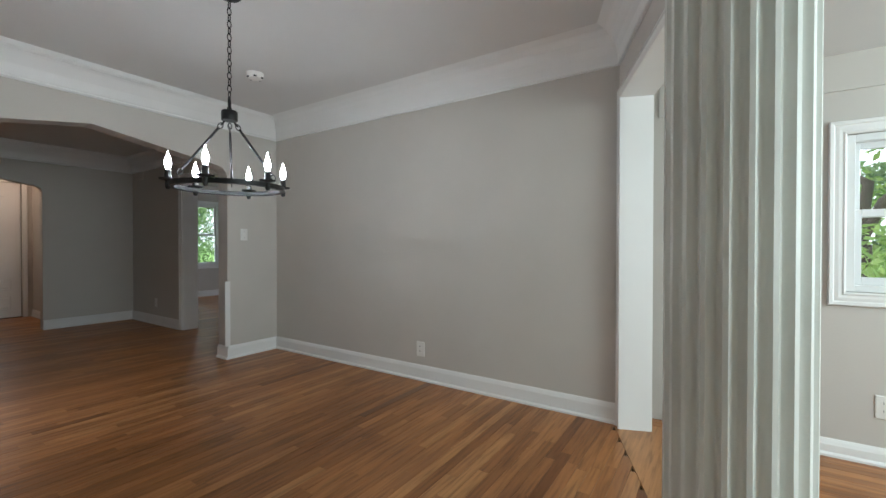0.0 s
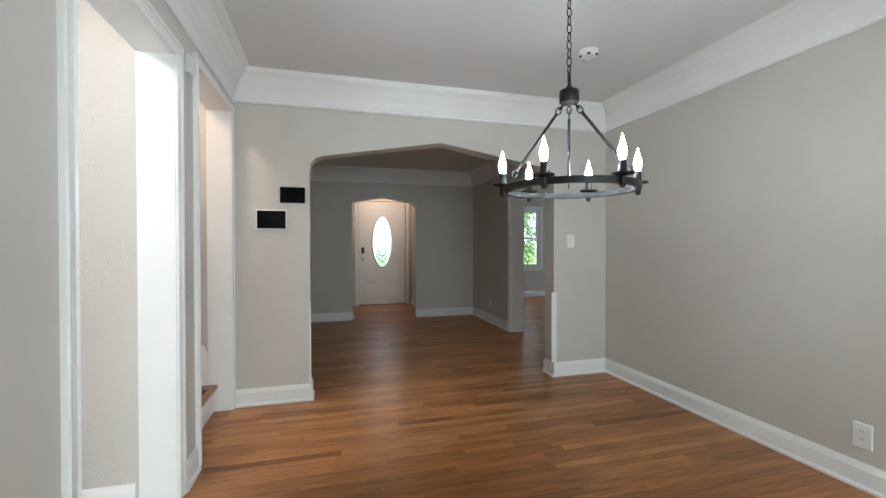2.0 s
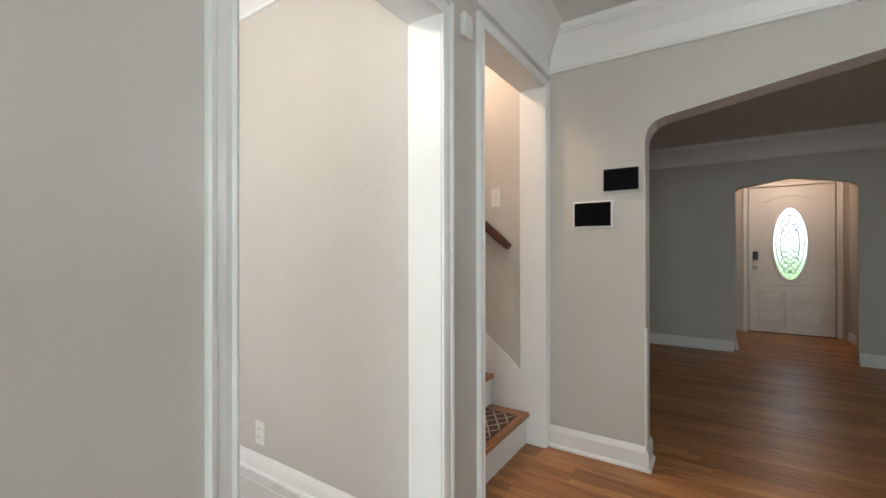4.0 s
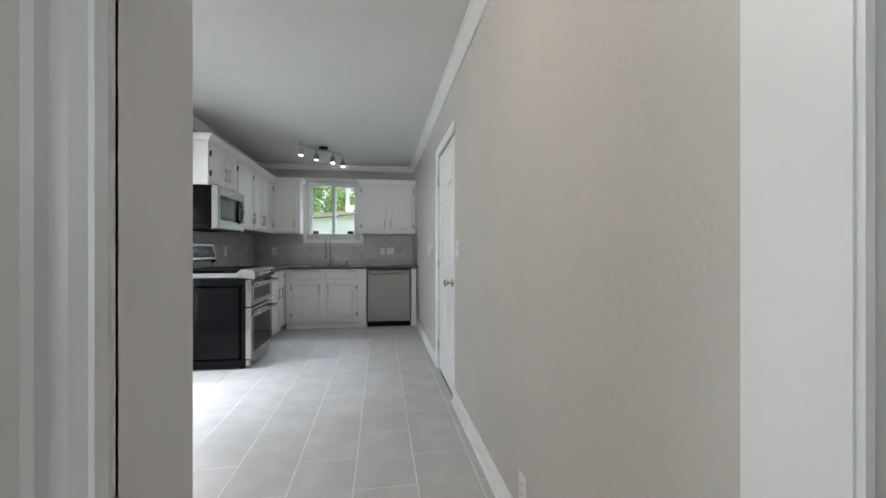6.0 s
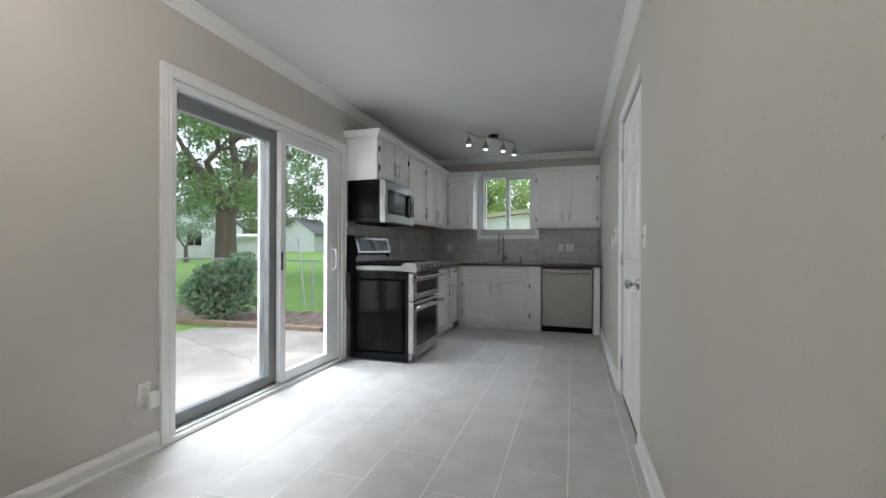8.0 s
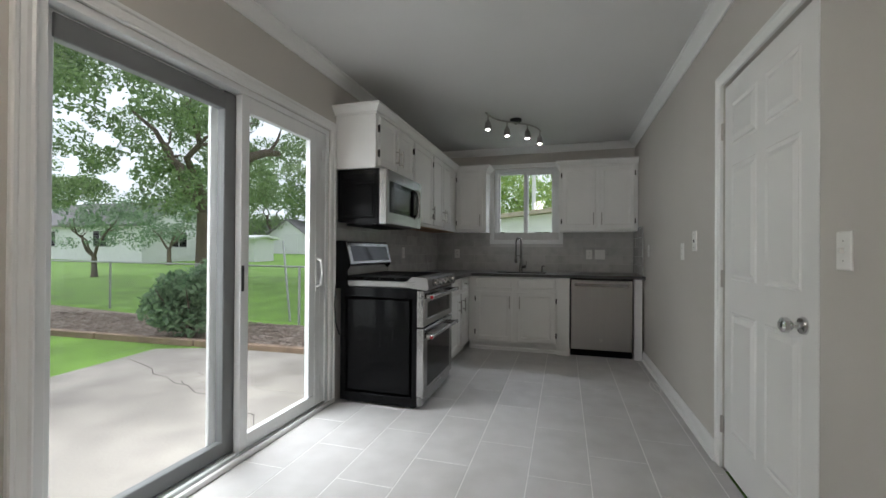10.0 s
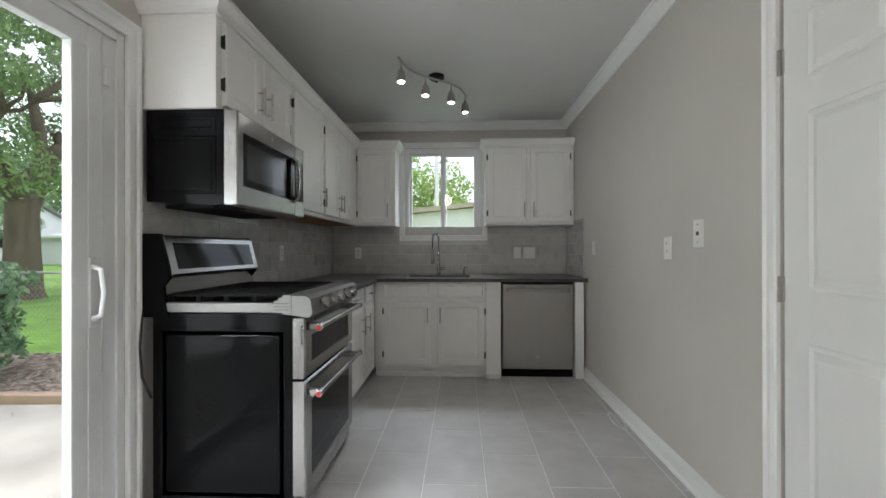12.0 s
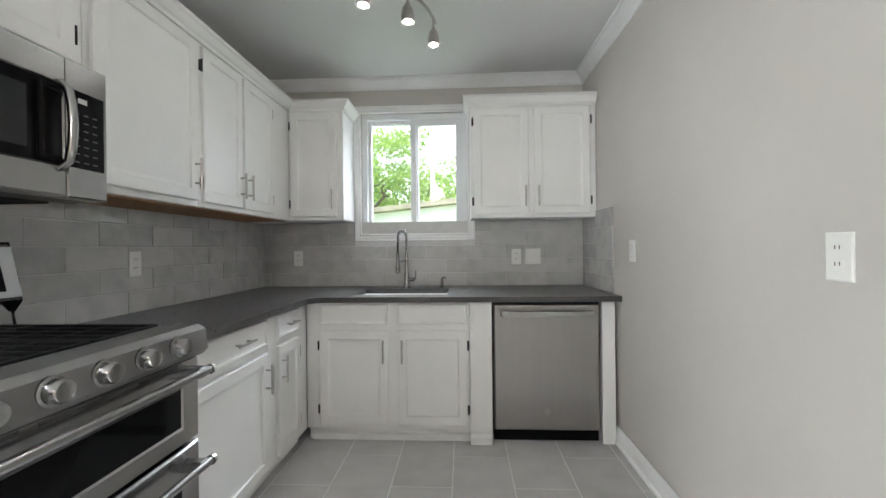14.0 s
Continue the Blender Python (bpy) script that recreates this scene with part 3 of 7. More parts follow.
def casing(f, u0, u1, w1, wd=0.065, w0=0.0, left=True, right=True, bottom=False, mat=None, name="trim_casing", n0=0.0):
    """Moulded casing round an opening."""
    pr = [(0, 0), (0, 0.014), (0.008, 0.018), (0.016, 0.013), (0.03, 0.015), (0.046, 0.013), (0.052, 0.02), (wd - 0.004, 0.022), (wd, 0.016), (wd, 0)]
    bm = bmesh.new()

    def strip(fn, a, b):
        va = [bm.verts.new(fn(d, n + n0, a)) for d, n in pr]
        vb = [bm.verts.new(fn(d, n + n0, b)) for d, n in pr]
        bm.faces.new(va)
        bm.faces.new(vb)
        for i in range(len(pr)):
            j = (i + 1) % len(pr)
            bm.faces.new((va[i], va[j], vb[j], vb[i]))
    if left:
        strip(lambda d, n, s: f.at(u0 - d, n, w0 - (d if bottom else 0) if s == 0 else w1 + d), 0, 1)
    if right:
        strip(lambda d, n, s: f.at(u1 + d, n, w0 - (d if bottom else 0) if s == 0 else w1 + d), 0, 1)
    strip(lambda d, n, s: f.at(u0 - d if s == 0 else u1 + d, n, w1 + d), 0, 1)
    if bottom:
        strip(lambda d, n, s: f.at(u0 - d if s == 0 else u1 + d, n, w0 - d), 0, 1)
    return structure(name, bm, mat or TRIM, "white moulded casing", "trim")


jamb_liner(KWALL, -0.797, 0.013, 2.068, 0.145)
casing(KWALL, -0.782, 0.002, 2.053)
jamb_liner(KWALL, 0.315, 1.115, 2.155, 0.145)
casing(KWALL, 0.33, 1.102, 2.14, 0.054)
jamb_liner(SLANT, 0.071, 3.0, 2.014, 0.17)
casing(SLANT, 0.085, 3.0, 2.0, 0.055)
jamb_liner(LSIDE, 1.78, 2.99, 1.96, 0.18)
casing(LSIDE, 1.78, 2.99, 1.96)
FDOOR = Face((6.09, -0.05, 0), (0, -1, 0), (-1, 0, 0))   # entrance door
casing(FDOOR, 1.19, 2.13, 2.05, 0.06)
for u in (0.54, 2.63):
    bm = bmesh.new()
    s = 1 if u < 1 else -1
    ARCH.box(bm, u - 0.004 if s > 0 else u - 0.026, u + 0.026 if s < 0 else u + 0.004, -0.0, 0.006, 0.125, 0.755, 0.002)
    ARCH.box(bm, min(u, u + s * 0.006), max(u, u + s * 0.006), -0.03, 0.006, 0.125, 0.755, 0.002)
    structure("trim_corner_guard", bm, TRIM, "low white corner guard on the archway edge", "trim")
    bm = bmesh.new()
    pts = base_profile(0.125)
    Face((AX, -u, 0), (1, 0, 0), (0, -s, 0)).profile(bm, pts, -0.028, 0.16)
    structure("baseboard", bm, TRIM, "white moulded baseboard returning into the archway", "baseboard")


# ---- windows and doors ----
def pane(f, u0, u1, n, w0, w1, parent, material=None, name="pane"):
    ob = part(name, f.box(bmesh.new(), u0, u1, n - 0.003, n + 0.003, w0, w1), material or GLASS, parent)
    ob.visible_shadow = False
    return ob


def sash(f, u0, u1, n0, n1, w0, w1, st, rail, parent, material, name="sash"):
    """A glazed panel: two stiles, two rails and a pane."""
    bm = bmesh.new()
    f.box(bm, u0, u0 + st, n0, n1, w0, w1, 0.003)
    f.box(bm, u1 - st, u1, n0, n1, w0, w1, 0.003)
    f.box(bm, u0 + st, u1 - st, n0, n1, w0, w0 + rail, 0.003)
    f.box(bm, u0 + st, u1 - st, n0, n1, w1 - rail, w1, 0.003)
    s = part(name, bm, material, parent)
    pane(f, u0 + st, u1 - st, (n0 + n1) / 2, w0 + rail, w1 - rail, s)
    return s


def hollow(f, u0, u1, n0, n1, w0, w1, t, parent, material, name):
    bm = bmesh.new()
    f.box(bm, u0, u0 + t, n0, n1, w0, w1, 0.002)
    f.box(bm, u1 - t, u1, n0, n1, w0, w1, 0.002)
    f.box(bm, u0 + t, u1 - t, n0, n1, w0, w0 + t, 0.002)
    f.box(bm, u0 + t, u1 - t, n0, n1, w1 - t, w1, 0.002)
    return part(name, bm, material, parent)


def empty_structure(name, where, label, category):
    e = thing(name, *where, label, category)
    e["kind"] = "structure"
    return e


# glass door to the patio
slider = empty_structure("door_1", (KX, 2.77, 0.0), "white sliding glass patio door with a pull handle", "door")
hollow(KLEFT, 1.892, 3.658, -0.148, -0.002, 0.022, 2.038, 0.035, slider, VINYL, "door_frame")
A = sash(KLEFT, 1.928, 2.842, -0.10, -0.062, 0.058, 2.0, 0.05, 0.075, slider, VINYL, "fixed_panel")
# fixed panel's stile and rails: same vinyl, coloured dark for the shade on them
part("meeting_stile", KLEFT.box(bmesh.new(), 2.735, 2.845, -0.106, -0.054, 0.06, 1.998, 0.004), VINYL_SHADED, slider, "vinyl meeting stile, its shade put in as dark grey")
part("head_rail", KLEFT.box(bmesh.new(), 1.97, 2.745, -0.105, -0.055, 1.90, 1.99, 0.004), VINYL_SHADED, slider, "vinyl head rail, its shade put in as dark grey")
part("foot_rail", KLEFT.box(bmesh.new(), 1.97, 2.745, -0.105, -0.055, 0.062, 0.14, 0.004), VINYL_SHADED, slider, "vinyl foot rail, its shade put in as dark grey")
part("screen_stile", KLEFT.box(bmesh.new(), 2.712, 2.765, -0.145, -0.125, 0.06, 2.0, 0.003), VINYL, slider)
part("jamb_channel", KLEFT.box(bmesh.new(), 3.562, 3.626, -0.09, -0.012, 0.058, 2.0, 0.003), VINYL, slider)
B = sash(KLEFT, 2.805, 3.56, -0.05, -0.008, 0.055, 2.0, 0.06, 0.085, slider, VINYL, "sliding_panel")
part("lock_stile", KLEFT.box(bmesh.new(), 3.435, 3.502, -0.049, -0.009, 0.14, 1.915, 0.003), VINYL, B)
bm = bmesh.new()
tube(bm, [KLEFT.at(3.515, -0.008, 0.90), KLEFT.at(3.515, 0.03, 0.915), KLEFT.at(3.515, 0.042, 1.0), KLEFT.at(3.515, 0.03, 1.085), KLEFT.at(3.515, -0.008, 1.10)], [0.012, 0.010, 0.009, 0.010, 0.012], 10)
KLEFT.box(bm, 3.50, 3.53, -0.008, 0.0, 0.87, 1.13, 0.003)
smooth(part("handle", bm, VINYL, B, "white pull handle"))
part("latch", KLEFT.box(bmesh.new(), 2.807, 2.826, -0.008, 0.0, 0.93, 1.07, 0.003), PLASTIC_D, B, "grey latch plate")
bm = bmesh.new()
for n in (-0.13, -0.085, -0.04, -0.003):
    KLEFT.box(bm, 1.93, 3.62, n - 0.006, n + 0.006, 0.022, 0.062, 0.002)
part("track", bm, GALV, slider, "metal running track")
part("sill", KLEFT.box(bmesh.new(), 1.83, 3.72, 0.0, 0.022, KF, 0.05, 0.004), TRIM, slider)
part("door_corner_block", KLEFT.box(bmesh.new(), 3.563, 3.585, -0.012, 0.004, 1.80, 1.87, 0.003), VINYL, slider)
casing(KLEFT, 1.89, 3.66, 2.04, 0.068, 0.02)


def slide_window(name, f, u0, u1, w0, w1, label):
    """A vinyl window with two panels side by side."""
    win = empty_structure(name, f.at((u0 + u1) / 2, -0.1, w0), label, "window")
    hollow(f, u0 + 0.002, u1 - 0.002, -0.14, -0.02, w0 + 0.002, w1 - 0.002, 0.04, win, VINYL, "window_frame")
    m = (u0 + u1) / 2
    sash(f, u0 + 0.042, m + 0.03, -0.10, -0.06, w0 + 0.042, w1 - 0.042, 0.028, 0.03, win, VINYL)
    sash(f, m - 0.03, u1 - 0.042, -0.058, -0.025, w0 + 0.042, w1 - 0.042, 0.045, 0.05, win, VINYL)
    return win


def hung_window(name, f, u0, u1, w0, w1, label):
    """A window with two panels one above the other."""
    win = empty_structure(name, f.at((u0 + u1) / 2, -0.1, w0), label, "window")
    hollow(f, u0 + 0.002, u1 - 0.002, -0.13, -0.01, w0 + 0.002, w1 - 0.002, 0.035, win, VINYL, "window_frame")
    m = (w0 + w1) / 2
    sash(f, u0 + 0.037, u1 - 0.037, -0.10, -0.07, m - 0.02, w1 - 0.037, 0.03, 0.035, win, VINYL)
    sash(f, u0 + 0.037, u1 - 0.037, -0.065, -0.035, w0 + 0.037, m + 0.02, 0.03, 0.04, win, VINYL)
    return win


kwin = slide_window("window_1", KFAR, -1.70, -0.88, 1.31, 2.24, "white vinyl sliding window above the kitchen sink")
casing(KFAR, -1.70, -0.88, 2.24, 0.055, 1.31, bottom=True)
hung_window("window_2", SUNS, -4.30, -3.37, 0.87, 1.69, "white sash window in the sunroom")
casing(SUNS, -4.30, -3.37, 1.69, 0.07, 0.87, bottom=True)
hung_window("window_3", SIDEFAR, 4.62, 5.38, 0.66, 2.0, "white sash window in the side room")
casing(SIDEFAR, 4.62, 5.38, 2.0, 0.06, 0.66, bottom=True)
hung_window("window_6", Face((0, -7.2, 0), (1, 0, 0), (0, 1, 0)), 3.0, 4.6, 0.8, 2.0, "white sash window in the side room")
hung_window("window_4", SUNW, -2.9, -1.75, 0.8, 1.9, "white sash window in the sunroom")
hung_window("window_5", SUNW, -1.55, -0.4, 0.8, 1.9, "white sash window in the sunroom")


def panel_rects(bm, f, rects, n):
    """Raised panels on a door leaf: a groove, then a shoulder up to the panel."""
    for u0, u1, w0, w1 in rects:
        f.rings(bm, [(u0, u1, w0, w1, n + 0.0005), (u0 + 0.008, u1 - 0.008, w0 + 0.008, w1 - 0.008, n + 0.006), (u0 + 0.022, u1 - 0.022, w0 + 0.022, w1 - 0.022, n - 0.001 + 0.002), (u0 + 0.045, u1 - 0.045, w0 + 0.045, w1 - 0.045, n + 0.009)])


# six-panel door in the kitchen
kdoor = empty_structure("door_2", (0.02, 3.07, KF), "white six-panel interior door, closed, with a round knob", "door")
bm = bmesh.new()
KRIGHT.box(bm, 2.648, 3.492, -0.04, -0.006, KF + 0.008, 2.03, 0.002)
u = [(2.752, 3.03), (3.112, 3.392)]
panel_rects(bm, KRIGHT, [(a, b, lo, hi) for a, b in u for lo, hi in ((1.70, 1.92), (1.02, 1.60), (0.24, 0.86))], -0.006)
part("door_leaf", bm, DOORW, kdoor)
bm = bmesh.new()
lathe(bm, KRIGHT.at(2.735, -0.006, 0.90), [(0.032, 0.0), (0.032, -0.006), (0.028, -0.012), (0.012, -0.016), (0.011, -0.035), (0.02, -0.042), (0.028, -0.052), (0.027, -0.066), (0.018, -0.073), (0.0005, -0.075)], 20, "x")
smooth(part("door_knob", bm, CHROME, kdoor, "round satin metal knob"))
for w in (1.80, 1.02, 0.25):
    bm = bmesh.new()
    tube(bm, [KRIGHT.at(3.50, 0.004, w - 0.045), KRIGHT.at(3.50, 0.004, w + 0.045)], 0.0065, 8)
    KRIGHT.box(bm, 3.485, 3.515, -0.004, 0.002, w - 0.043, w + 0.043)
    part("hinge", bm, NICKEL, kdoor, "dull metal hinge")
casing(KRIGHT, 2.632, 3.50, 2.045, 0.06, 0.02, left=False)
part("door_stop", KRIGHT.box(bmesh.new(), 2.631, 2.644, -0.06, -0.012, KF, 2.04), WALL, kdoor, "painted door jamb edge")

# entrance door with an oval light
fdoor = empty_structure("door_3", (6.12, -1.66, 0), "white panelled entrance door with an oval leaded light", "door")
bm = bmesh.new()
DU0, DU1, DN = 1.205, 2.115, -0.02
cu, cw, ru, rw = 1.66, 1.25, 0.19, 0.50
inner = [(cu + ru * math.cos(k * math.tau / 32), cw + rw * math.sin(k * math.tau / 32)) for k in range(32)]
outer = []
for k in range(32):
    a = k * math.tau / 32
    c, s = math.cos(a), math.sin(a)
    sc = min(0.28 / max(abs(c), 1e-6), 0.60 / max(abs(s), 1e-6))
    if k in (6, 10, 22, 26):
        outer.append((cu + math.copysign(0.28, c), cw + math.copysign(0.60, s)))
    else:
        outer.append((cu + c * sc, cw + s * sc))
vi = [bm.verts.new(FDOOR.at(a, DN, b)) for a, b in inner]
vo = [bm.verts.new(FDOOR.at(a, DN, b)) for a, b in outer]
vb = [bm.verts.new(FDOOR.at(a, DN - 0.04, b)) for a, b in inner]
for k in range(32):
    j = (k + 1) % 32
    bm.faces.new((vi[k], vi[j], vo[j], vo[k]))
    bm.faces.new((vi[k], vi[j], vb[j], vb[k]))
FDOOR.box(bm, DU0, cu - 0.28, DN - 0.04, DN, 0.012, 2.045)
FDOOR.box(bm, cu + 0.28, DU1, DN - 0.04, DN, 0.012, 2.045)
FDOOR.box(bm, cu - 0.28, cu + 0.28, DN - 0.04, DN, 0.012, cw - 0.60)
FDOOR.box(bm, cu - 0.28, cu + 0.28, DN - 0.04, DN, cw + 0.60, 2.045)
panel_rects(bm, FDOOR, [(1.30, 1.62, 0.42, 0.60), (1.70, 2.02, 0.42, 0.60), (1.30, 1.62, 0.12, 0.34), (1.70, 2.02, 0.12, 0.34)], DN)
part("door_leaf", bm, DOORW, fdoor)
crest = [(1.36, 1.84), (1.43, 1.84)] + [(1.66 + 0.23 * math.cos(math.pi * (1 - k / 10)), 1.84 + 0.075 * math.sin(math.pi * k / 10)) for k in range(11)] + [(1.89, 1.84), (1.96, 1.84)]
smooth(part("crest_moulding", tube(bmesh.new(), [FDOOR.at(a, DN + 0.002, b) for a, b in crest], 0.008, 6), DOORW, fdoor))
smooth(part("waist_moulding", tube(bmesh.new(), [FDOOR.at(1.36, DN + 0.002, 0.69), FDOOR.at(1.96, DN + 0.002, 0.69)], 0.008, 6), DOORW, fdoor))
bm = bmesh.new()
ring_pts = [FDOOR.at(cu + (ru + 0.008) * math.cos(k * math.tau / 40), DN + 0.006, cw + (rw + 0.008) * math.sin(k * math.tau / 40)) for k in range(41)]
tube(bm, ring_pts, 0.016, 6, False)
smooth(part("oval_moulding", bm, DOORW, fdoor))
bm = bmesh.new()
FDOOR.prism(bm, inner, DN - 0.022, DN - 0.016)
g = part("oval_glass", bm, FROST, fdoor, "textured oval glass")
g.visible_shadow = False
bm = bmesh.new()
for sc in (0.55, 0.8):
    tube(bm, [FDOOR.at(cu + ru * sc * math.cos(k * math.tau / 24), DN - 0.013, cw + rw * sc * math.sin(k * math.tau / 24)) for k in range(25)], 0.005, 5, False)
for k in range(0, 32, 4):
    a, b = inner[k]
    tube(bm, [FDOOR.at(cu + (a - cu) * 0.2, DN - 0.013, cw + (b - cw) * 0.2), FDOOR.at(a, DN - 0.013, b)], 0.003, 5)
tube(bm, [FDOOR.at(cu - ru, DN - 0.013, cw - 0.02), FDOOR.at(cu + ru, DN - 0.013, cw - 0.02)], 0.005, 5)
for sw in (-1, 1):
    for k in range(5):
        w = cw + sw * (0.07 + 0.078 * k)
        half = ru * 0.62 * math.sqrt(max(0.05, 1 - ((w - cw) / rw) ** 2))
        for sd in (-1, 1):
            tube(bm, [FDOOR.at(cu + sd * half * (0.5 + 0.38 * math.cos(j * math.tau / 12)), DN - 0.012, w + 0.033 * math.sin(j * math.tau / 12)) for j in range(13)], 0.005, 5, False)
part("leading", bm, NICKEL, fdoor, "metal leading of the oval light")
part("keypad_lock", FDOOR.box(bmesh.new(), 1.25, 1.305, DN, DN + 0.025, 1.02, 1.14, 0.006), BLACKMETAL, fdoor, "black keypad lock")
bm = bmesh.new()
lathe(bm, FDOOR.at(1.277, DN, 0.91), [(0.03, 0), (0.03, -0.008), (0.012, -0.014), (0.012, -0.03), (0.026, -0.04), (0.026, -0.055), (0.001, -0.06)], 16, "x")
smooth(part("door_knob", bm, NICKEL, fdoor))
for a, b, c, d in ((1.14, 1.216, 0.0, 2.08), (2.104, 2.18, 0.0, 2.08), (1.216, 2.104, 2.034, 2.08)):
    part("door_stop", FDOOR.box(bmesh.new(), a, b, -0.085, -0.062, c, d), TRIM, fdoor)
part("threshold", FDOOR.box(bmesh.new(), 1.19, 2.13, -0.06, 0.02, -0.01, 0.012, 0.003), DARKWOOD, fdoor)


# ---- kitchen cabinets ----
def bar_pull(f, u, n, w, length, parent, upright=True):
    bm = bmesh.new()
    h = length / 2
    d = (lambda s, o: f.at(u, n + o, w + s)) if upright else (lambda s, o: f.at(u + s, n + o, w))
    tube(bm, [d(-h, 0.03), d(h, 0.03)], 0.006, 8)
    for s in (-h * 0.62, h * 0.62):
        tube(bm, [d(s, 0.0), d(s, 0.03)], 0.005, 8)
    return smooth(part("handle", bm, NICKEL, parent, "brushed nickel bar handle"))


def front(f, u0, u1, w0, w1, n, parent, name, inset=0.05):
    i = inset
    bm = f.rings(bmesh.new(), [(u0, u1, w0, w1, n), (u0, u1, w0, w1, n + 0.016), (u0 + 0.004, u1 - 0.004, w0 + 0.004, w1 - 0.004, n + 0.02),
                               (u0 + i, u1 - i, w0 + i, w1 - i, n + 0.02), (u0 + i + 0.004, u1 - i - 0.004, w0 + i + 0.004, w1 - i - 0.004, n + 0.013),
                               (u0 + i + 0.016, u1 - i - 0.016, w0 + i + 0.016, w1 - i - 0.016, n + 0.011)])
    return part(name, bm, CAB, parent)


def hinges(f, u, n, w0, w1, parent):
    for w in (w0 + 0.09, w1 - 0.09):
        bm = bmesh.new()
        f.box(bm, u - 0.008, u + 0.008, n, n + 0.012, w - 0.026, w + 0.026, 0.003)
        tube(bm, [f.at(u, n + 0.014, w - 0.03), f.at(u, n + 0.014, w + 0.03)], 0.004, 6)
        part("hinge", bm, BLACKMETAL, parent, "small dark hinge")


def cab_door(f, u0, u1, w0, w1, n, parent, hinge_side, pull_low):
    d = front(f, u0, u1, w0, w1, n, parent, "door")
    hu = u0 - 0.006 if hinge_side < 0 else u1 + 0.006
    hinges(f, hu, n, w0, w1, d)
    pu = u1 - 0.026 if hinge_side < 0 else u0 + 0.026
    bar_pull(f, pu, n + 0.02, (w0 + 0.12) if pull_low else (w1 - 0.12), 0.14, d)
    return d


def cabinet(name, f, u0, u1, n1, w0, w1, label, group, n0=0.003):
    c = thing(name, *f.at((u0 + u1) / 2, n1 / 2, w0), label, "cabinet", group)
    part("body", f.box(bmesh.new(), u0 + 0.001, u1 - 0.001, n0, n1, w0, w1, 0.002), CAB, c)
    return c


UP = "wall cabinets"
NL = 0.335          # face of the wall cabinets on the glass door side
WL = "white painted wall cabinet with bar handles above the counter"
c = cabinet("wall_cabinet", KLEFT, 3.74, 4.505, NL, 1.768, 2.175, "white painted wall cabinet with two doors over the microwave", UP)
cab_door(KLEFT, 3.785, 4.10, 1.79, 2.155, NL, c, -1, True)
cab_door(KLEFT, 4.135, 4.465, 1.79, 2.155, NL, c, 1, True)
c = cabinet("wall_cabinet", KLEFT, 4.507, 5.085, NL, 1.40, 2.175, WL, UP)
cab_door(KLEFT, 4.53, 5.065, 1.425, 2.155, NL, c, -1, True)
c = cabinet("wall_cabinet", KLEFT, 5.087, 6.10, NL, 1.40, 2.175, "white painted two-door wall cabinet running into the corner", UP)
cab_door(KLEFT, 5.11, 5.45, 1.425, 2.155, NL, c, -1, True)
cab_door(KLEFT, 5.475, 5.815, 1.425, 2.155, NL, c, 1, True)
c = cabinet("wall_cabinet", KFAR, KX + 0.003, -1.755, 0.30, 1.40, 2.175, "white painted single-door corner wall cabinet beside the window", UP)
cab_door(KFAR, -2.13, -1.80, 1.425, 2.155, 0.30, c, -1, True)
c = cabinet("wall_cabinet", KFAR, -0.86, -0.004, 0.30, 1.40, 2.175, "white painted two-door wall cabinet beside the window", UP)
cab_door(KFAR, -0.838, -0.462, 1.425, 2.155, 0.30, c, -1, True)
cab_door(KFAR, -0.424, -0.045, 1.425, 2.155, 0.30, c, 1, True)
bm = box(KX + 0.02, KX + NL - 0.02, 4.50, 6.08, 1.392, 1.399)
tagged(part("trim_cabinet_underside", bm, WOODRAW), "bare wood underside of the wall cabinets", "trim", kind="structure")
CORN = [(0, 0), (0.012, 0), (0.014, 0.016), (0.024, 0.024), (0.042, 0.05), (0.05, 0.054), (0.05, 0.07), (0, 0.07)]


def cornice(f, u0, u1, n, m0, m1):
    o = [(n + a, 2.17 + b) for a, b in CORN]
    bm = bmesh.new()
    a = [bm.verts.new(f.at(u0 + m0 * (p[0] - n), p[0], p[1])) for p in o]
    b = [bm.verts.new(f.at(u1 + m1 * (p[0] - n), p[0], p[1])) for p in o]
    bm.faces.new(a)
    bm.faces.new(b)
    for i in range(len(o)):
        j = (i + 1) % len(o)
        bm.faces.new((a[i], a[j], b[j], b[i]))
    tagged(part("trim_cabinet_cornice", bm, CAB), "white cornice along the wall cabinet tops", "trim", kind="structure")


cornice(KLEFT, 3.74, 6.10, NL, -1, -1)
cornice(Face((0, 3.74, 0), (1, 0, 0), (0, -1, 0)), KX, KX + NL, 0.0, 0, 1)
cornice(KFAR, KX + NL, -1.755, 0.30, 1, 1)
cornice(Face((-1.755, 0, 0), (0, 1, 0), (1, 0, 0)), KY - 0.30, KY - 0.02, 0.0, -1, 0)
cornice(KFAR, -0.86, -0.004, 0.30, -1, 0)
cornice(Face((-0.86, 0, 0), (0, 1, 0), (-1, 0, 0)), KY - 0.30, KY - 0.02, 0.0, -1, 0)

CT0, CT1 = 0.873, 0.905
BG = "base cabinets"
NF = 0.695
sb = cabinet("sink_cabinet", KFAR, -1.88, -0.885, NF, 0.105, CT0, "white painted sink cabinet with two doors and false drawers", BG)
part("toe_kick", KFAR.box(bmesh.new(), -1.88, -0.885, 0.1, NF - 0.05, KF, 0.105), CAB, sb)
part("toe_moulding", KFAR.profile(bmesh.new(), [(NF - 0.05, KF), (NF - 0.03, KF), (NF - 0.035, 0.05), (NF - 0.05, 0.06)], -1.86, -0.885), TRIM, sb)
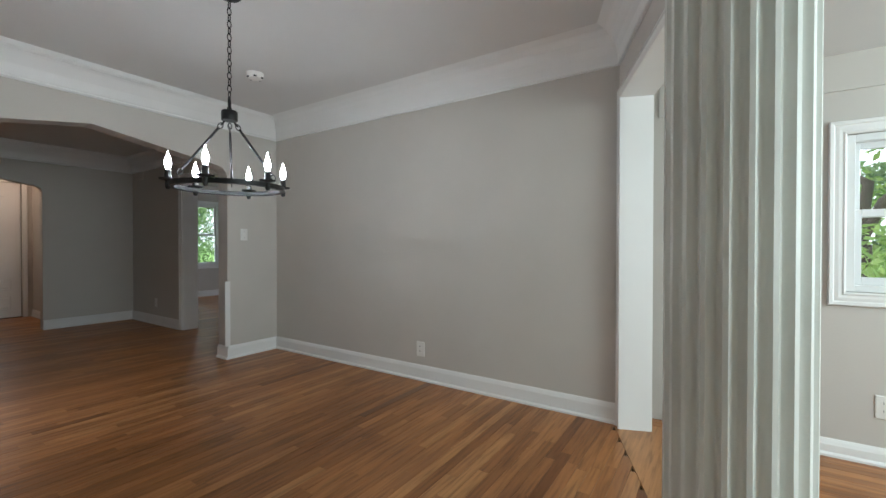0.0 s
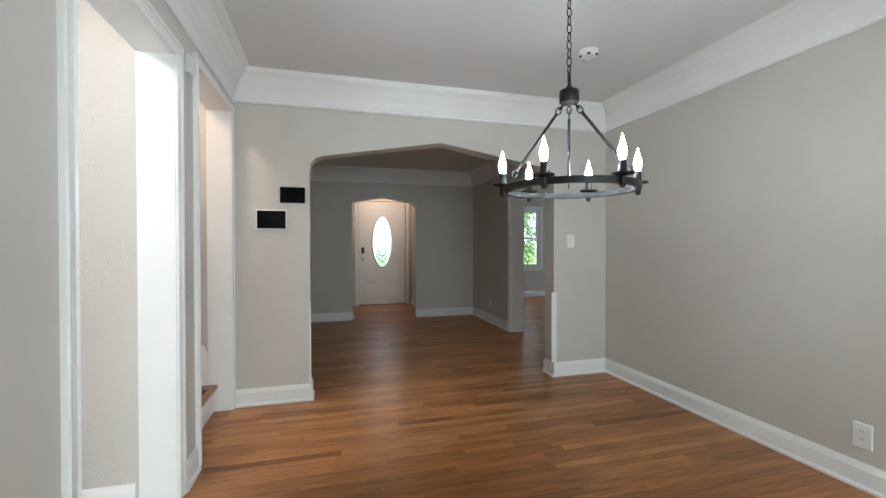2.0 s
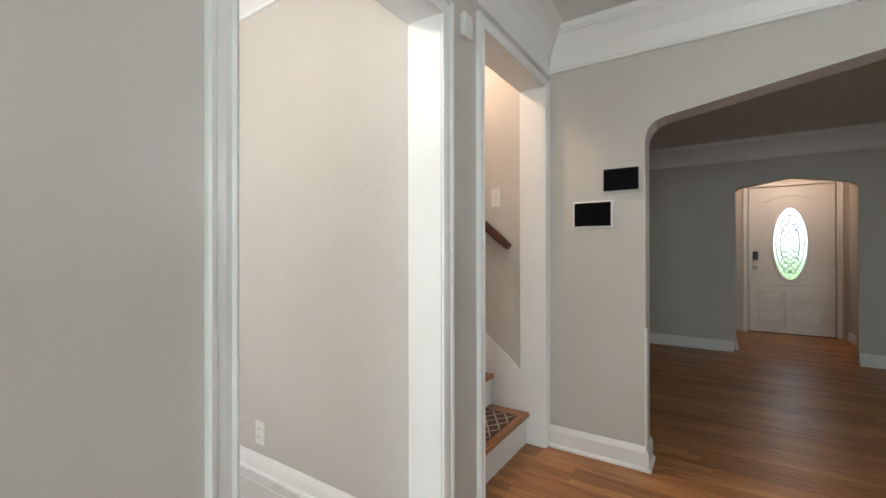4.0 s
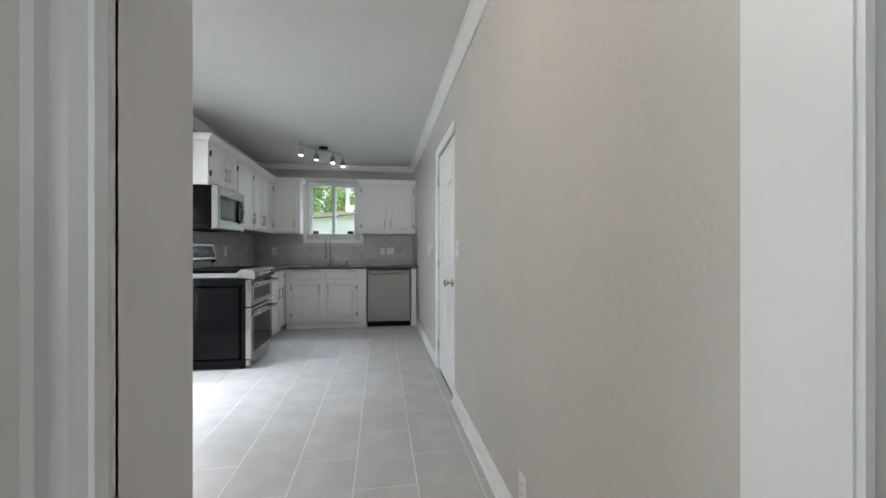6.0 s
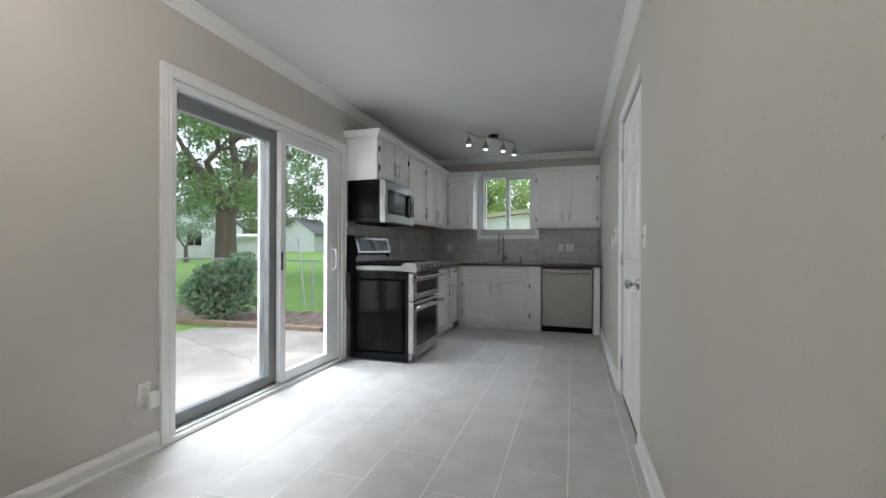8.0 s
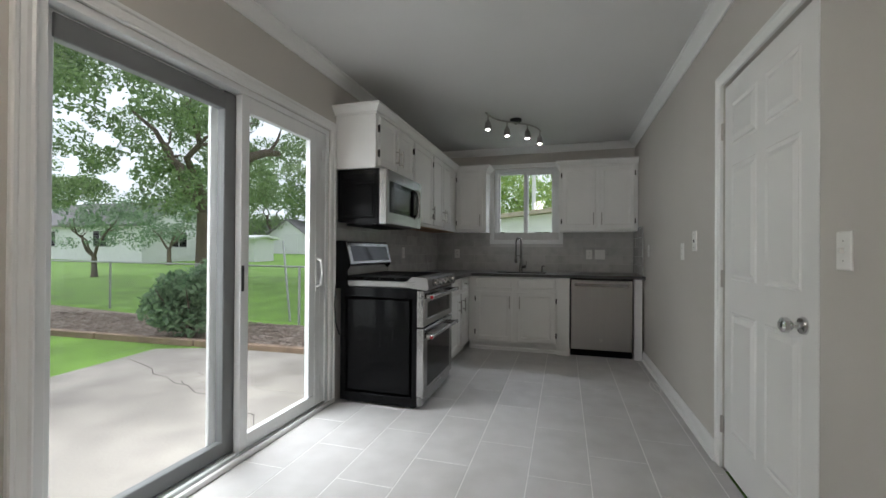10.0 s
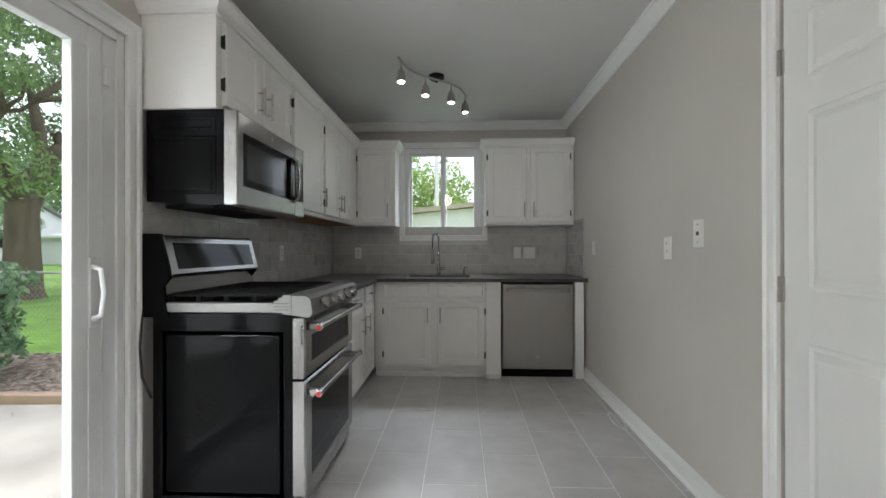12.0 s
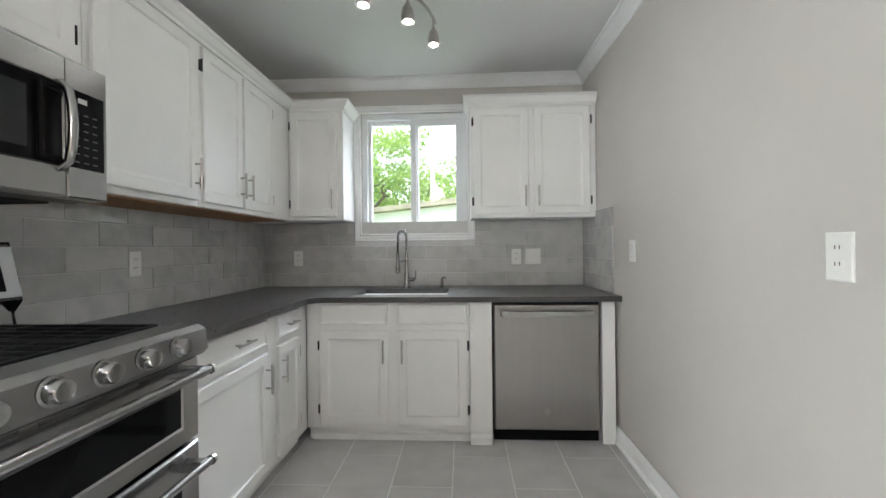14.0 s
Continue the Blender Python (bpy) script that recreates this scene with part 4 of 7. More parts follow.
for a, b in ((-1.795, -1.375), (-1.315, -0.90)):
    front(KFAR, a, b, 0.735, 0.858, NF, sb, "false_drawer", 0.012)
cab_door(KFAR, -1.795, -1.375, 0.135, 0.70, NF, sb, -1, False)
cab_door(KFAR, -1.315, -0.90, 0.135, 0.70, NF, sb, 1, False)
pp = thing("filler_post", -0.82, KY - NF, KF, "white filler post with a small foot between cabinet and dishwasher", "cabinet", BG)
part("post", KFAR.box(bmesh.new(), -0.884, -0.752, 0.02, NF + 0.004, KF, CT0 - 0.001, 0.002), CAB, pp)
part("foot", KFAR.profile(bmesh.new(), [(NF + 0.004, KF), (NF + 0.018, KF), (NF + 0.018, 0.06), (NF + 0.004, 0.08)], -0.884, -0.752), TRIM, pp)
ep = thing("end_panel", -0.06, KY - 0.67, KF, "narrow white end panel between dishwasher and wall", "cabinet", BG)
part("panel", KFAR.box(bmesh.new(), -0.098, -0.022, 0.02, 0.685, KF, CT0 - 0.001, 0.002), CAB, ep)
NB = 0.60
c = cabinet("base_cabinet", KLEFT, 4.505, 5.20, NB, 0.105, CT0, "white painted base cabinet with a drawer over a door", BG)
part("toe_kick", KLEFT.box(bmesh.new(), 4.505, 5.20, 0.1, NB - 0.06, KF, 0.105), CAB, c)
d = front(KLEFT, 4.53, 5.17, 0.735, 0.858, NB, c, "drawer", 0.012)
bar_pull(KLEFT, 4.93, NB + 0.02, 0.80, 0.14, d, False)
cab_door(KLEFT, 4.53, 5.17, 0.135, 0.70, NB, c, -1, False)
c = cabinet("base_cabinet", KLEFT, 5.202, 5.70, NB, 0.105, CT0, "narrow white base cabinet in the corner", BG)
part("toe_kick", KLEFT.box(bmesh.new(), 5.202, 5.70, 0.1, NB - 0.06, KF, 0.105), CAB, c)
d = front(KLEFT, 5.29, 5.56, 0.735, 0.858, NB, c, "drawer", 0.012)
bar_pull(KLEFT, 5.425, NB + 0.02, 0.80, 0.12, d, False)
cab_door(KLEFT, 5.29, 5.56, 0.135, 0.70, NB, c, 1, False)

bm = bmesh.new()
YF = 5.665
box(KX, -1.838, 4.50, YF, CT0, CT1, 0.0, bm)
box(KX, -1.62, YF, KY, CT0, CT1, 0.0, bm)
box(-1.02, 0.0, YF, KY, CT0, CT1, 0.0, bm)
box(-1.62, -1.02, YF, 5.80, CT0, CT1, 0.0, bm)
box(-1.62, -1.02, 6.17, KY, CT0, CT1, 0.0, bm)
bm2 = bm.verts.new((-1.838, YF, CT0)), bm.verts.new((-1.838, YF - 0.06, CT0)), bm.verts.new((-1.778, YF, CT0)), bm.verts.new((-1.838, YF, CT1)), bm.verts.new((-1.838, YF - 0.06, CT1)), bm.verts.new((-1.778, YF, CT1))
for q in ((0, 1, 2), (3, 4, 5), (1, 2, 5, 4)):
    bm.faces.new([bm2[i] for i in q])
bmesh.ops.remove_doubles(bm, verts=bm.verts, dist=0.0001)
tagged(part("worktop", bm, COUNTER), "dark grey quartz worktop on the base cabinets", "worktop")
sk = thing("sink", -1.32, 5.985, CT0, "stainless steel undermount sink set in the worktop", "sink")
bm = bmesh.new()
rects = [(-1.62, -1.02, 5.80, 6.17, 0.872), (-1.61, -1.03, 5.81, 6.16, 0.80), (-1.60, -1.04, 5.82, 6.15, 0.70), (-1.56, -1.08, 5.86, 6.11, 0.685)]
last = None
for x0, x1, y0, y1, z in rects:
    loop = [bm.verts.new(p) for p in ((x0, y0, z), (x1, y0, z), (x1, y1, z), (x0, y1, z))]
    if last:
        for i in range(4):
            bm.faces.new((last[i], last[(i + 1) % 4], loop[(i + 1) % 4], loop[i]))
    last = loop
bm.faces.new(last)
part("basin", bm, STEEL_H, sk)
bm = bmesh.new()
lathe(bm, (-1.32, 5.99, 0.686), [(0.045, 0), (0.045, 0.004), (0.03, 0.003), (0.001, 0.002)], 20)
part("drain", bm, CHROME, sk)

fa = thing("faucet", -1.335, 6.255, CT1, "brushed steel spring faucet behind the sink", "faucet")
bm = bmesh.new()
lathe(bm, (-1.335, 6.255, CT1), [(0.028, 0), (0.028, 0.008), (0.02, 0.014), (0.019, 0.11), (0.016, 0.115), (0.013, 0.12), (0.012, 0.27), (0.001, 0.272)], 20)
smooth(part("body", bm, STEEL_H, fa))
arc = []
for k in range(13):
    a = math.pi * k / 12
    r = 0.035
    arc.append(Vector((-1.335 - r * (1 - math.cos(a)) * 0.8, 6.255 - r * (1 - math.cos(a)) * 0.8, CT1 + 0.37 + 0.05 * math.sin(a))))
pts = [Vector((-1.335, 6.255, CT1 + 0.27)), Vector((-1.335, 6.255, CT1 + 0.32))] + arc + [arc[-1] - Vector((0, 0, 0.04)), arc[-1] - Vector((0, 0, 0.11))]
bm = tube(bmesh.new(), pts, 0.007, 8)
smooth(part("hose", bm, BLACKMETAL, fa))
bm = bmesh.new()
for i in range(len(pts) - 2):
    a, b = pts[i], pts[i + 1]
    m = max(1, int((b - a).length / 0.009))
    for j in range(m):
        torus(bm, a.lerp(b, j / m), 0.012, 0.003, (b - a), 12, 5)
smooth(part("spring", bm, CHROME, fa), 80)
bm = bmesh.new()
e = arc[-1]
lathe(bm, (e.x, e.y, e.z - 0.26), [(0.012, 0), (0.018, 0.005), (0.019, 0.05), (0.013, 0.06), (0.012, 0.14), (0.009, 0.15)], 16)
smooth(part("spray_head", bm, STEEL_H, fa))
bm = tube(bmesh.new(), [(-1.335, 6.255, CT1 + 0.20), (e.x, e.y, CT1 + 0.20)], 0.005, 8)
part("dock_arm", bm, STEEL_H, fa)
bm = tube(bmesh.new(), [(-1.318, 6.255, CT1 + 0.06), (-1.275, 6.25, CT1 + 0.065)], 0.015, 12)
tube(bm, [(-1.27, 6.25, CT1 + 0.065), (-1.268, 6.25, CT1 + 0.13)], 0.005, 8)
smooth(part("lever", bm, STEEL_H, fa))
sd = thing("soap_dispenser", -1.075, 6.255, CT1, "small brushed steel soap dispenser by the sink", "dispenser")
bm = lathe(bmesh.new(), (-1.075, 6.255, CT1), [(0.02, 0), (0.02, 0.006), (0.011, 0.01), (0.011, 0.05), (0.007, 0.055), (0.007, 0.07)], 16)
smooth(part("body", bm, STEEL_H, sd))
smooth(part("spout", tube(bmesh.new(), [(-1.075, 6.255, CT1 + 0.062), (-1.06, 6.225, CT1 + 0.078), (-1.045, 6.195, CT1 + 0.072)], 0.006, 8), STEEL_H, sd))

# dishwasher
dw = thing("dishwasher", -0.425, KY - 0.68, KF, "stainless steel dishwasher with a bar handle under the worktop", "dishwasher")
part("tub", KFAR.box(bmesh.new(), -0.745, -0.105, 0.05, 0.64, 0.09, CT0 - 0.004), PLASTIC_D, dw)
ddoor = part("door", KFAR.rings(bmesh.new(), [(-0.737, -0.113, 0.098, 0.852, 0.63), (-0.737, -0.113, 0.098, 0.852, 0.675), (-0.731, -0.119, 0.104, 0.846, 0.682)]), STEEL, dw)
part("control_strip", KFAR.box(bmesh.new(), -0.737, -0.113, 0.60, 0.668, 0.853, 0.868), BLACK, dw, "black control strip")
bm = bmesh.new()
hp = [KFAR.at(-0.70, 0.682, 0.80), KFAR.at(-0.69, 0.712, 0.80), KFAR.at(-0.58, 0.722, 0.80), KFAR.at(-0.27, 0.722, 0.80), KFAR.at(-0.16, 0.712, 0.80), KFAR.at(-0.15, 0.682, 0.80)]
for p, q in zip(hp, hp[1:]):
    vs = [bm.verts.new(v + Vector((0, dy, dz))) for v in (p, q) for dy in (0, -0.012) for dz in (-0.016, 0.016)]
    for s4 in ((0, 1, 3, 2), (4, 6, 7, 5), (0, 4, 5, 1), (2, 3, 7, 6), (0, 2, 6, 4), (1, 5, 7, 3)):
        bm.faces.new([vs[i] for i in s4])
part("handle", bm, STEEL_H, ddoor, "bright steel handle")
part("badge", lathe(bmesh.new(), KFAR.at(-0.425, 0.682, 0.205), [(0.018, 0.0), (0.018, -0.002), (0.001, -0.003)], 20, "y"), NICKEL, ddoor)
part("toe_panel", KFAR.box(bmesh.new(), -0.74, -0.11, 0.5, 0.64, KF, 0.09), BLACK, dw, "black toe panel")

# ---- range ----
rg = thing("range", -2.12, 4.11, KF, "stainless and black gas range with double oven and cast iron grates", "stove")
R0, R1 = 3.742, 4.496
part("body", KLEFT.box(bmesh.new(), R0 + 0.004, R1 - 0.004, 0.05, 0.665, KF + 0.02, 0.884, 0.004), BLACK, rg)
for y, s in ((R0, -1), (R1, 1)):
    fs = Face((0, y, 0), (1, 0, 0), (0, s, 0))
    bm = fs.rings(bmesh.new(), [(-2.425, -1.815, 0.04, 0.884, -0.008), (-2.425, -1.815, 0.04, 0.884, 0.0), (-2.39, -1.85, 0.10, 0.815, 0.0), (-2.385, -1.855, 0.106, 0.809, -0.004), (-2.37, -1.87, 0.12, 0.795, -0.004), (-2.366, -1.874, 0.124, 0.791, -0.001)])
    part("side_panel", bm, BLACK, rg, "black enamelled side panel")
for uu in (R0 + 0.05, R1 - 0.05):
    for nn in (0.1, 0.62):
        part("foot", lathe(bmesh.new(), KLEFT.at(uu, nn, KF), [(0.018, 0), (0.018, 0.015), (0.01, 0.02), (0.01, 0.04)], 10), SEAT_RUBBER, rg)
bm = bmesh.new()
KLEFT.profile(bm, [(0.62, 0.886), (0.735, 0.872), (0.75, 0.888), (0.742, 0.95), (0.72, 0.964), (0.62, 0.964)], R0, R1)
part("control_panel", bm, STEEL_S, rg, "steel knob panel")
bm = bmesh.new()
for uu in (R0, R1 - 0.03):
    KLEFT.box(bm, uu, uu + 0.03, 0.05, 0.59, 0.892, 0.932, 0.003)
KLEFT.box(bm, R0 + 0.03, R1 - 0.03, 0.05, 0.62, 0.886, 0.93)
part("cooktop_rim", bm, STEEL_S, rg)
for uu in (R0 - 0.002, R1 - 0.032):
    bm = KLEFT.profile(bmesh.new(), [(0.585, 0.892), (0.66, 0.892), (0.66, 0.9675), (0.622, 0.9675), (0.622, 0.954), (0.604, 0.954), (0.604, 0.941), (0.585, 0.941)], uu, uu + 0.034)
    part("end_block", bm, STEEL_S, rg, "stepped bright steel end block")
    for zz in (0.905, 0.918, 0.931):
        part("groove", KLEFT.box(bmesh.new(), uu - 0.0008, uu + 0.0348, 0.588, 0.65, zz - 0.0012, zz + 0.0012), PLASTIC_D, rg)
part("cooktop", box(KX + 0.10, KX + 0.615, R0 + 0.03, R1 - 0.03, 0.93, 0.937), BLACK, rg, "black cooktop")
for k, uu in enumerate((R0 + 0.15, (R0 + R1) / 2, R1 - 0.15)):
    for nn in (0.22, 0.48):
        bm = lathe(bmesh.new(), KLEFT.at(uu, nn, 0.937), [(0.05, 0), (0.05, 0.008), (0.035, 0.01), (0.035, 0.018), (0.03, 0.022), (0.001, 0.022)], 18)
        smooth(part("burner", bm, IRON, rg))
gw = (R1 - R0 - 0.07) / 3
for k in range(3):
    a = R0 + 0.035 + k * gw
    bm = bmesh.new()
    zt = 0.97
    for nn in (0.105, 0.61):
        KLEFT.box(bm, a + 0.003, a + gw - 0.003, nn - 0.007, nn + 0.007, zt - 0.014, zt, 0.002)
    for uu in (a + 0.01, a + gw - 0.01):
        KLEFT.box(bm, uu - 0.007, uu + 0.007, 0.105, 0.61, zt - 0.014, zt, 0.002)
    for uu in (a + gw * 0.27, a + gw * 0.5, a + gw * 0.73):
        KLEFT.box(bm, uu - 0.005, uu + 0.005, 0.105, 0.61, zt - 0.012, zt, 0.002)
    for nn in (0.22, 0.355, 0.48):
        KLEFT.box(bm, a + 0.01, a + gw - 0.01, nn - 0.005, nn + 0.005, zt - 0.012, zt, 0.002)
    for uu in (a + 0.012, a + gw - 0.012):
        for nn in (0.11, 0.23, 0.355, 0.48, 0.60):
            KLEFT.box(bm, uu - 0.008, uu + 0.008, nn - 0.01, nn + 0.01, 0.937, zt - 0.01)
    part("grate", bm, IRON, rg, "cast iron grate")
for k in range(5):
    uu = R0 + 0.137 + k * 0.12
    bm = lathe(bmesh.new(), KLEFT.at(uu, 0.744, 0.922), [(0.031, 0), (0.031, 0.006), (0.025, 0.008), (0.0245, 0.03), (0.021, 0.0345), (0.019, 0.034), (0.001, 0.034)], 28, "x")
    smooth(part("knob", bm, STEEL_H, rg, "round steel knob"))


def oven_door(w0, w1, hw, vents):
    d = part("oven_door", KLEFT.rings(bmesh.new(), [(R0 + 0.002, R1 - 0.002, w0, w1, 0.66), (R0 + 0.002, R1 - 0.002, w0, w1, 0.712), (R0 + 0.008, R1 - 0.008, w0 + 0.006, w1 - 0.006, 0.72), (R0 + 0.075, R1 - 0.075, w0 + 0.05, hw - 0.04, 0.72), (R0 + 0.08, R1 - 0.08, w0 + 0.055, hw - 0.045, 0.716)]), STEEL_H, rg)
    part("oven_window", KLEFT.box(bmesh.new(), R0 + 0.082, R1 - 0.082, 0.7165, 0.7175, w0 + 0.057, hw - 0.047), BLACKGLASS, d, "black oven glass")
    bm = tube(bmesh.new(), [KLEFT.at(R0 + 0.03, 0.772, hw), KLEFT.at(R1 - 0.03, 0.772, hw)], 0.0125, 14)
    smooth(part("handle", bm, STEEL_H, d, "thick tubular steel handle"))
    for uu in (R0 + 0.055, R1 - 0.055):
        part("bracket", KLEFT.box(bmesh.new(), uu - 0.024, uu + 0.012, 0.718, 0.776, hw - 0.0165, hw + 0.0165, 0.004), STEEL_H, d, "squared steel handle bracket")
    for uu, s in ((R0 + 0.028, -1), (R1 - 0.028, 1)):
        bm = lathe(bmesh.new(), KLEFT.at(uu, 0.772, hw), [(0.016, 0), (0.016, s * 0.012), (0.013, s * 0.014)], 16, "y")
        cap = part("end_cap", bm, CHROME, d)
    bm = lathe(bmesh.new(), KLEFT.at(R0 + 0.0142, 0.772, hw), [(0.0115, 0), (0.0115, -0.002), (0.006, -0.0028), (0.001, -0.003)], 16, "y")
    part("medallion", bm, RED, d, "small red medallion")
    if vents:
        for k in range(4):
            a = R0 + 0.11 + k * 0.145
            for j in range(2):
                part("vent_slot", KLEFT.box(bmesh.new(), a, a + 0.11, 0.7195, 0.7212, w1 - 0.022 + j * 0.009, w1 - 0.017 + j * 0.009), PLASTIC_D, d)
    return d


oven_door(0.612, 0.868, 0.828, True)
oven_door(0.115, 0.600, 0.545, False)
part("kick_panel", KLEFT.box(bmesh.new(), R0 + 0.004, R1 - 0.004, 0.60, 0.70, 0.05, 0.108, 0.003), STEEL_H, rg)
part("name_bar", KLEFT.box(bmesh.new(), 4.06, 4.16, 0.72, 0.7215, 0.135, 0.147), NICKEL, rg)
bm = bmesh.new()
for k in range(6):
    KLEFT.box(bm, R0 - 0.0, R0 + 0.004, 0.70, 0.708, 0.76 + k * 0.014, 0.768 + k * 0.014)
part("side_vents", bm, PLASTIC_D, rg)
bm = bmesh.new()
KLEFT.profile(bm, [(0.02, 0.92), (0.115, 0.92), (0.10, 1.035), (0.02, 1.035)], R0 + 0.01, R1 - 0.01)
part("back_riser", bm, STEEL_H, rg)
bm = bmesh.new()
KLEFT.profile(bm, [(0.02, 1.045), (0.135, 1.045), (0.14, 1.055), (0.10, 1.215), (0.085, 1.225), (0.02, 1.225)], R0 + 0.006, R1 - 0.006)
bg = part("backguard", bm, STEEL_H, rg, "tilted steel control console")
bm = bmesh.new()
for uu in ((R0 + 0.05, R1 - 0.05),):
    p = [KLEFT.at(uu[0], 0.1365, 1.075), KLEFT.at(uu[1], 0.1365, 1.075), KLEFT.at(uu[1], 0.1075, 1.192), KLEFT.at(uu[0], 0.1075, 1.192)]
    bm.faces.new([bm.verts.new(v) for v in p])
part("display", bm, BLACKGLASS, bg, "black glass display")
for y in (R0, R1 - 0.012):
    part("end_cap", KLEFT.profile(bmesh.new(), [(0.0, 0.87), (0.125, 0.87), (0.10, 1.0), (0.13, 1.04), (0.12, 1.1), (0.085, 1.23), (0.0, 1.23)], y - 0.003, y + 0.015), BLACK, rg)
bm = tube(bmesh.new(), [KLEFT.at(R0 - 0.015, 0.02, 0.90), KLEFT.at(R0 - 0.035, 0.025, 0.75), KLEFT.at(R0 - 0.03, 0.03, 0.62), KLEFT.at(R0 + 0.01, 0.04, 0.52)], 0.005, 8)
smooth(part("power_cord", bm, SEAT_RUBBER, rg, "black power cord"))

# ---- microwave ----
mw = thing("microwave", -2.27, 4.12, 1.345, "stainless and black microwave hung over the range", "microwave")
M0, M1, MB, MT = 3.752, 4.504, 1.35, 1.765
bm = bmesh.new()
KLEFT.profile(bm, [(0.02, MB + 0.02), (0.30, MB), (0.36, MB + 0.008), (0.36, MT), (0.02, MT)], M0, M1)
part("body", bm, BLACK, mw)
fs = Face((0, M0, 0), (1, 0, 0), (0, -1, 0))
for z0, z1 in ((MB + 0.05, MB + 0.30), (MB + 0.32, MT - 0.03)):
    bm = fs.rings(bmesh.new(), [(-2.43, -2.15, z0, z1, 0.0), (-2.425, -2.155, z0 + 0.004, z1 - 0.004, 0.004), (-2.41, -2.17, z0 + 0.014, z1 - 0.014, 0.004), (-2.405, -2.175, z0 + 0.018, z1 - 0.018, 0.001)])
    part("side_panel", bm, BLACK, mw, "black embossed side panel")
mdoor = part("door", KLEFT.rings(bmesh.new(), [(M0 + 0.003, 4.364, MB + 0.005, MT - 0.003, 0.36), (M0 + 0.003, 4.364, MB + 0.005, MT - 0.003, 0.415), (M0 + 0.01, 4.360, MB + 0.012, MT - 0.01, 0.42), (M0 + 0.05, 4.357, MB + 0.09, MT - 0.085, 0.42), (M0 + 0.054, 4.354, MB + 0.094, MT - 0.089, 0.416)]), STEEL_H, mw, "steel framed door")
part("door_glass", KLEFT.box(bmesh.new(), M0 + 0.055, 4.353, 0.4165, 0.418, MB + 0.095, MT - 0.09), BLACKGLASS, mdoor, "black door glass")
part("window_screen", KLEFT.box(bmesh.new(), M0 + 0.085, 4.257, 0.4175, 0.4187, MB + 0.125, MT - 0.125, 0.0), SCREENGREY, mdoor, "dark grey perforated window screen")
bm = bmesh.new()
KLEFT.box(bm, 4.280, 4.292, 0.416, 0.432, MB + 0.10, MT - 0.10, 0.004)
KLEFT.box(bm, 4.292, 4.342, 0.416, 0.432, MB + 0.10, MB + 0.118, 0.004)
KLEFT.box(bm, 4.292, 4.342, 0.416, 0.432, MT - 0.118, MT - 0.10, 0.004)
part("handle_recess", bm, BLACK, mdoor, "black surround of the handle")
part("badge", lathe(bmesh.new(), KLEFT.at(4.08, 0.42, MT - 0.045), [(0.013, 0), (0.013, 0.002), (0.001, 0.003)], 16, "x"), NICKEL, mdoor)
bm = tube(bmesh.new(), [KLEFT.at(4.346, 0.420, MB + 0.085), KLEFT.at(4.346, 0.446, MB + 0.105), KLEFT.at(4.346, 0.456, MB + 0.15), KLEFT.at(4.346, 0.46, (MB + MT) / 2), KLEFT.at(4.346, 0.456, MT - 0.15), KLEFT.at(4.346, 0.446, MT - 0.105), KLEFT.at(4.346, 0.420, MT - 0.085)], 0.012, 12)
smooth(part("handle", bm, STEEL_H, mdoor, "curved steel handle"))
cp = part("control_panel", KLEFT.rings(bmesh.new(), [(4.368, M1 - 0.002, MB + 0.005, MT - 0.003, 0.36), (4.368, M1 - 0.002, MB + 0.005, MT - 0.003, 0.415), (4.372, M1 - 0.006, MB + 0.01, MT - 0.008, 0.42)]), STEEL_H, mw)
part("keypad", KLEFT.box(bmesh.new(), 4.374, M1 - 0.016, 0.4201, 0.4215, MB + 0.095, MT - 0.09), BLACKGLASS, cp, "black keypad glass")
for r in range(7):
    for q in range(3):
        part("key_mark", KLEFT.box(bmesh.new(), 4.388 + q * 0.03, 4.404 + q * 0.03, 0.4214, 0.4219, MB + 0.112 + r * 0.024, MB + 0.115 + r * 0.024), GREYMARK, cp)
part("clock_mark", KLEFT.box(bmesh.new(), 4.40, 4.43, 0.4214, 0.4219, MT - 0.125, MT - 0.11), PLASTIC, cp, "pale clock digits")
bm = bmesh.new()
KLEFT.box(bm, M0 + 0.06, M1 - 0.06, 0.06, 0.28, MB - 0.004, MB + 0.012)
part("vent_grille", bm, IRON, mw, "dark grille underneath")


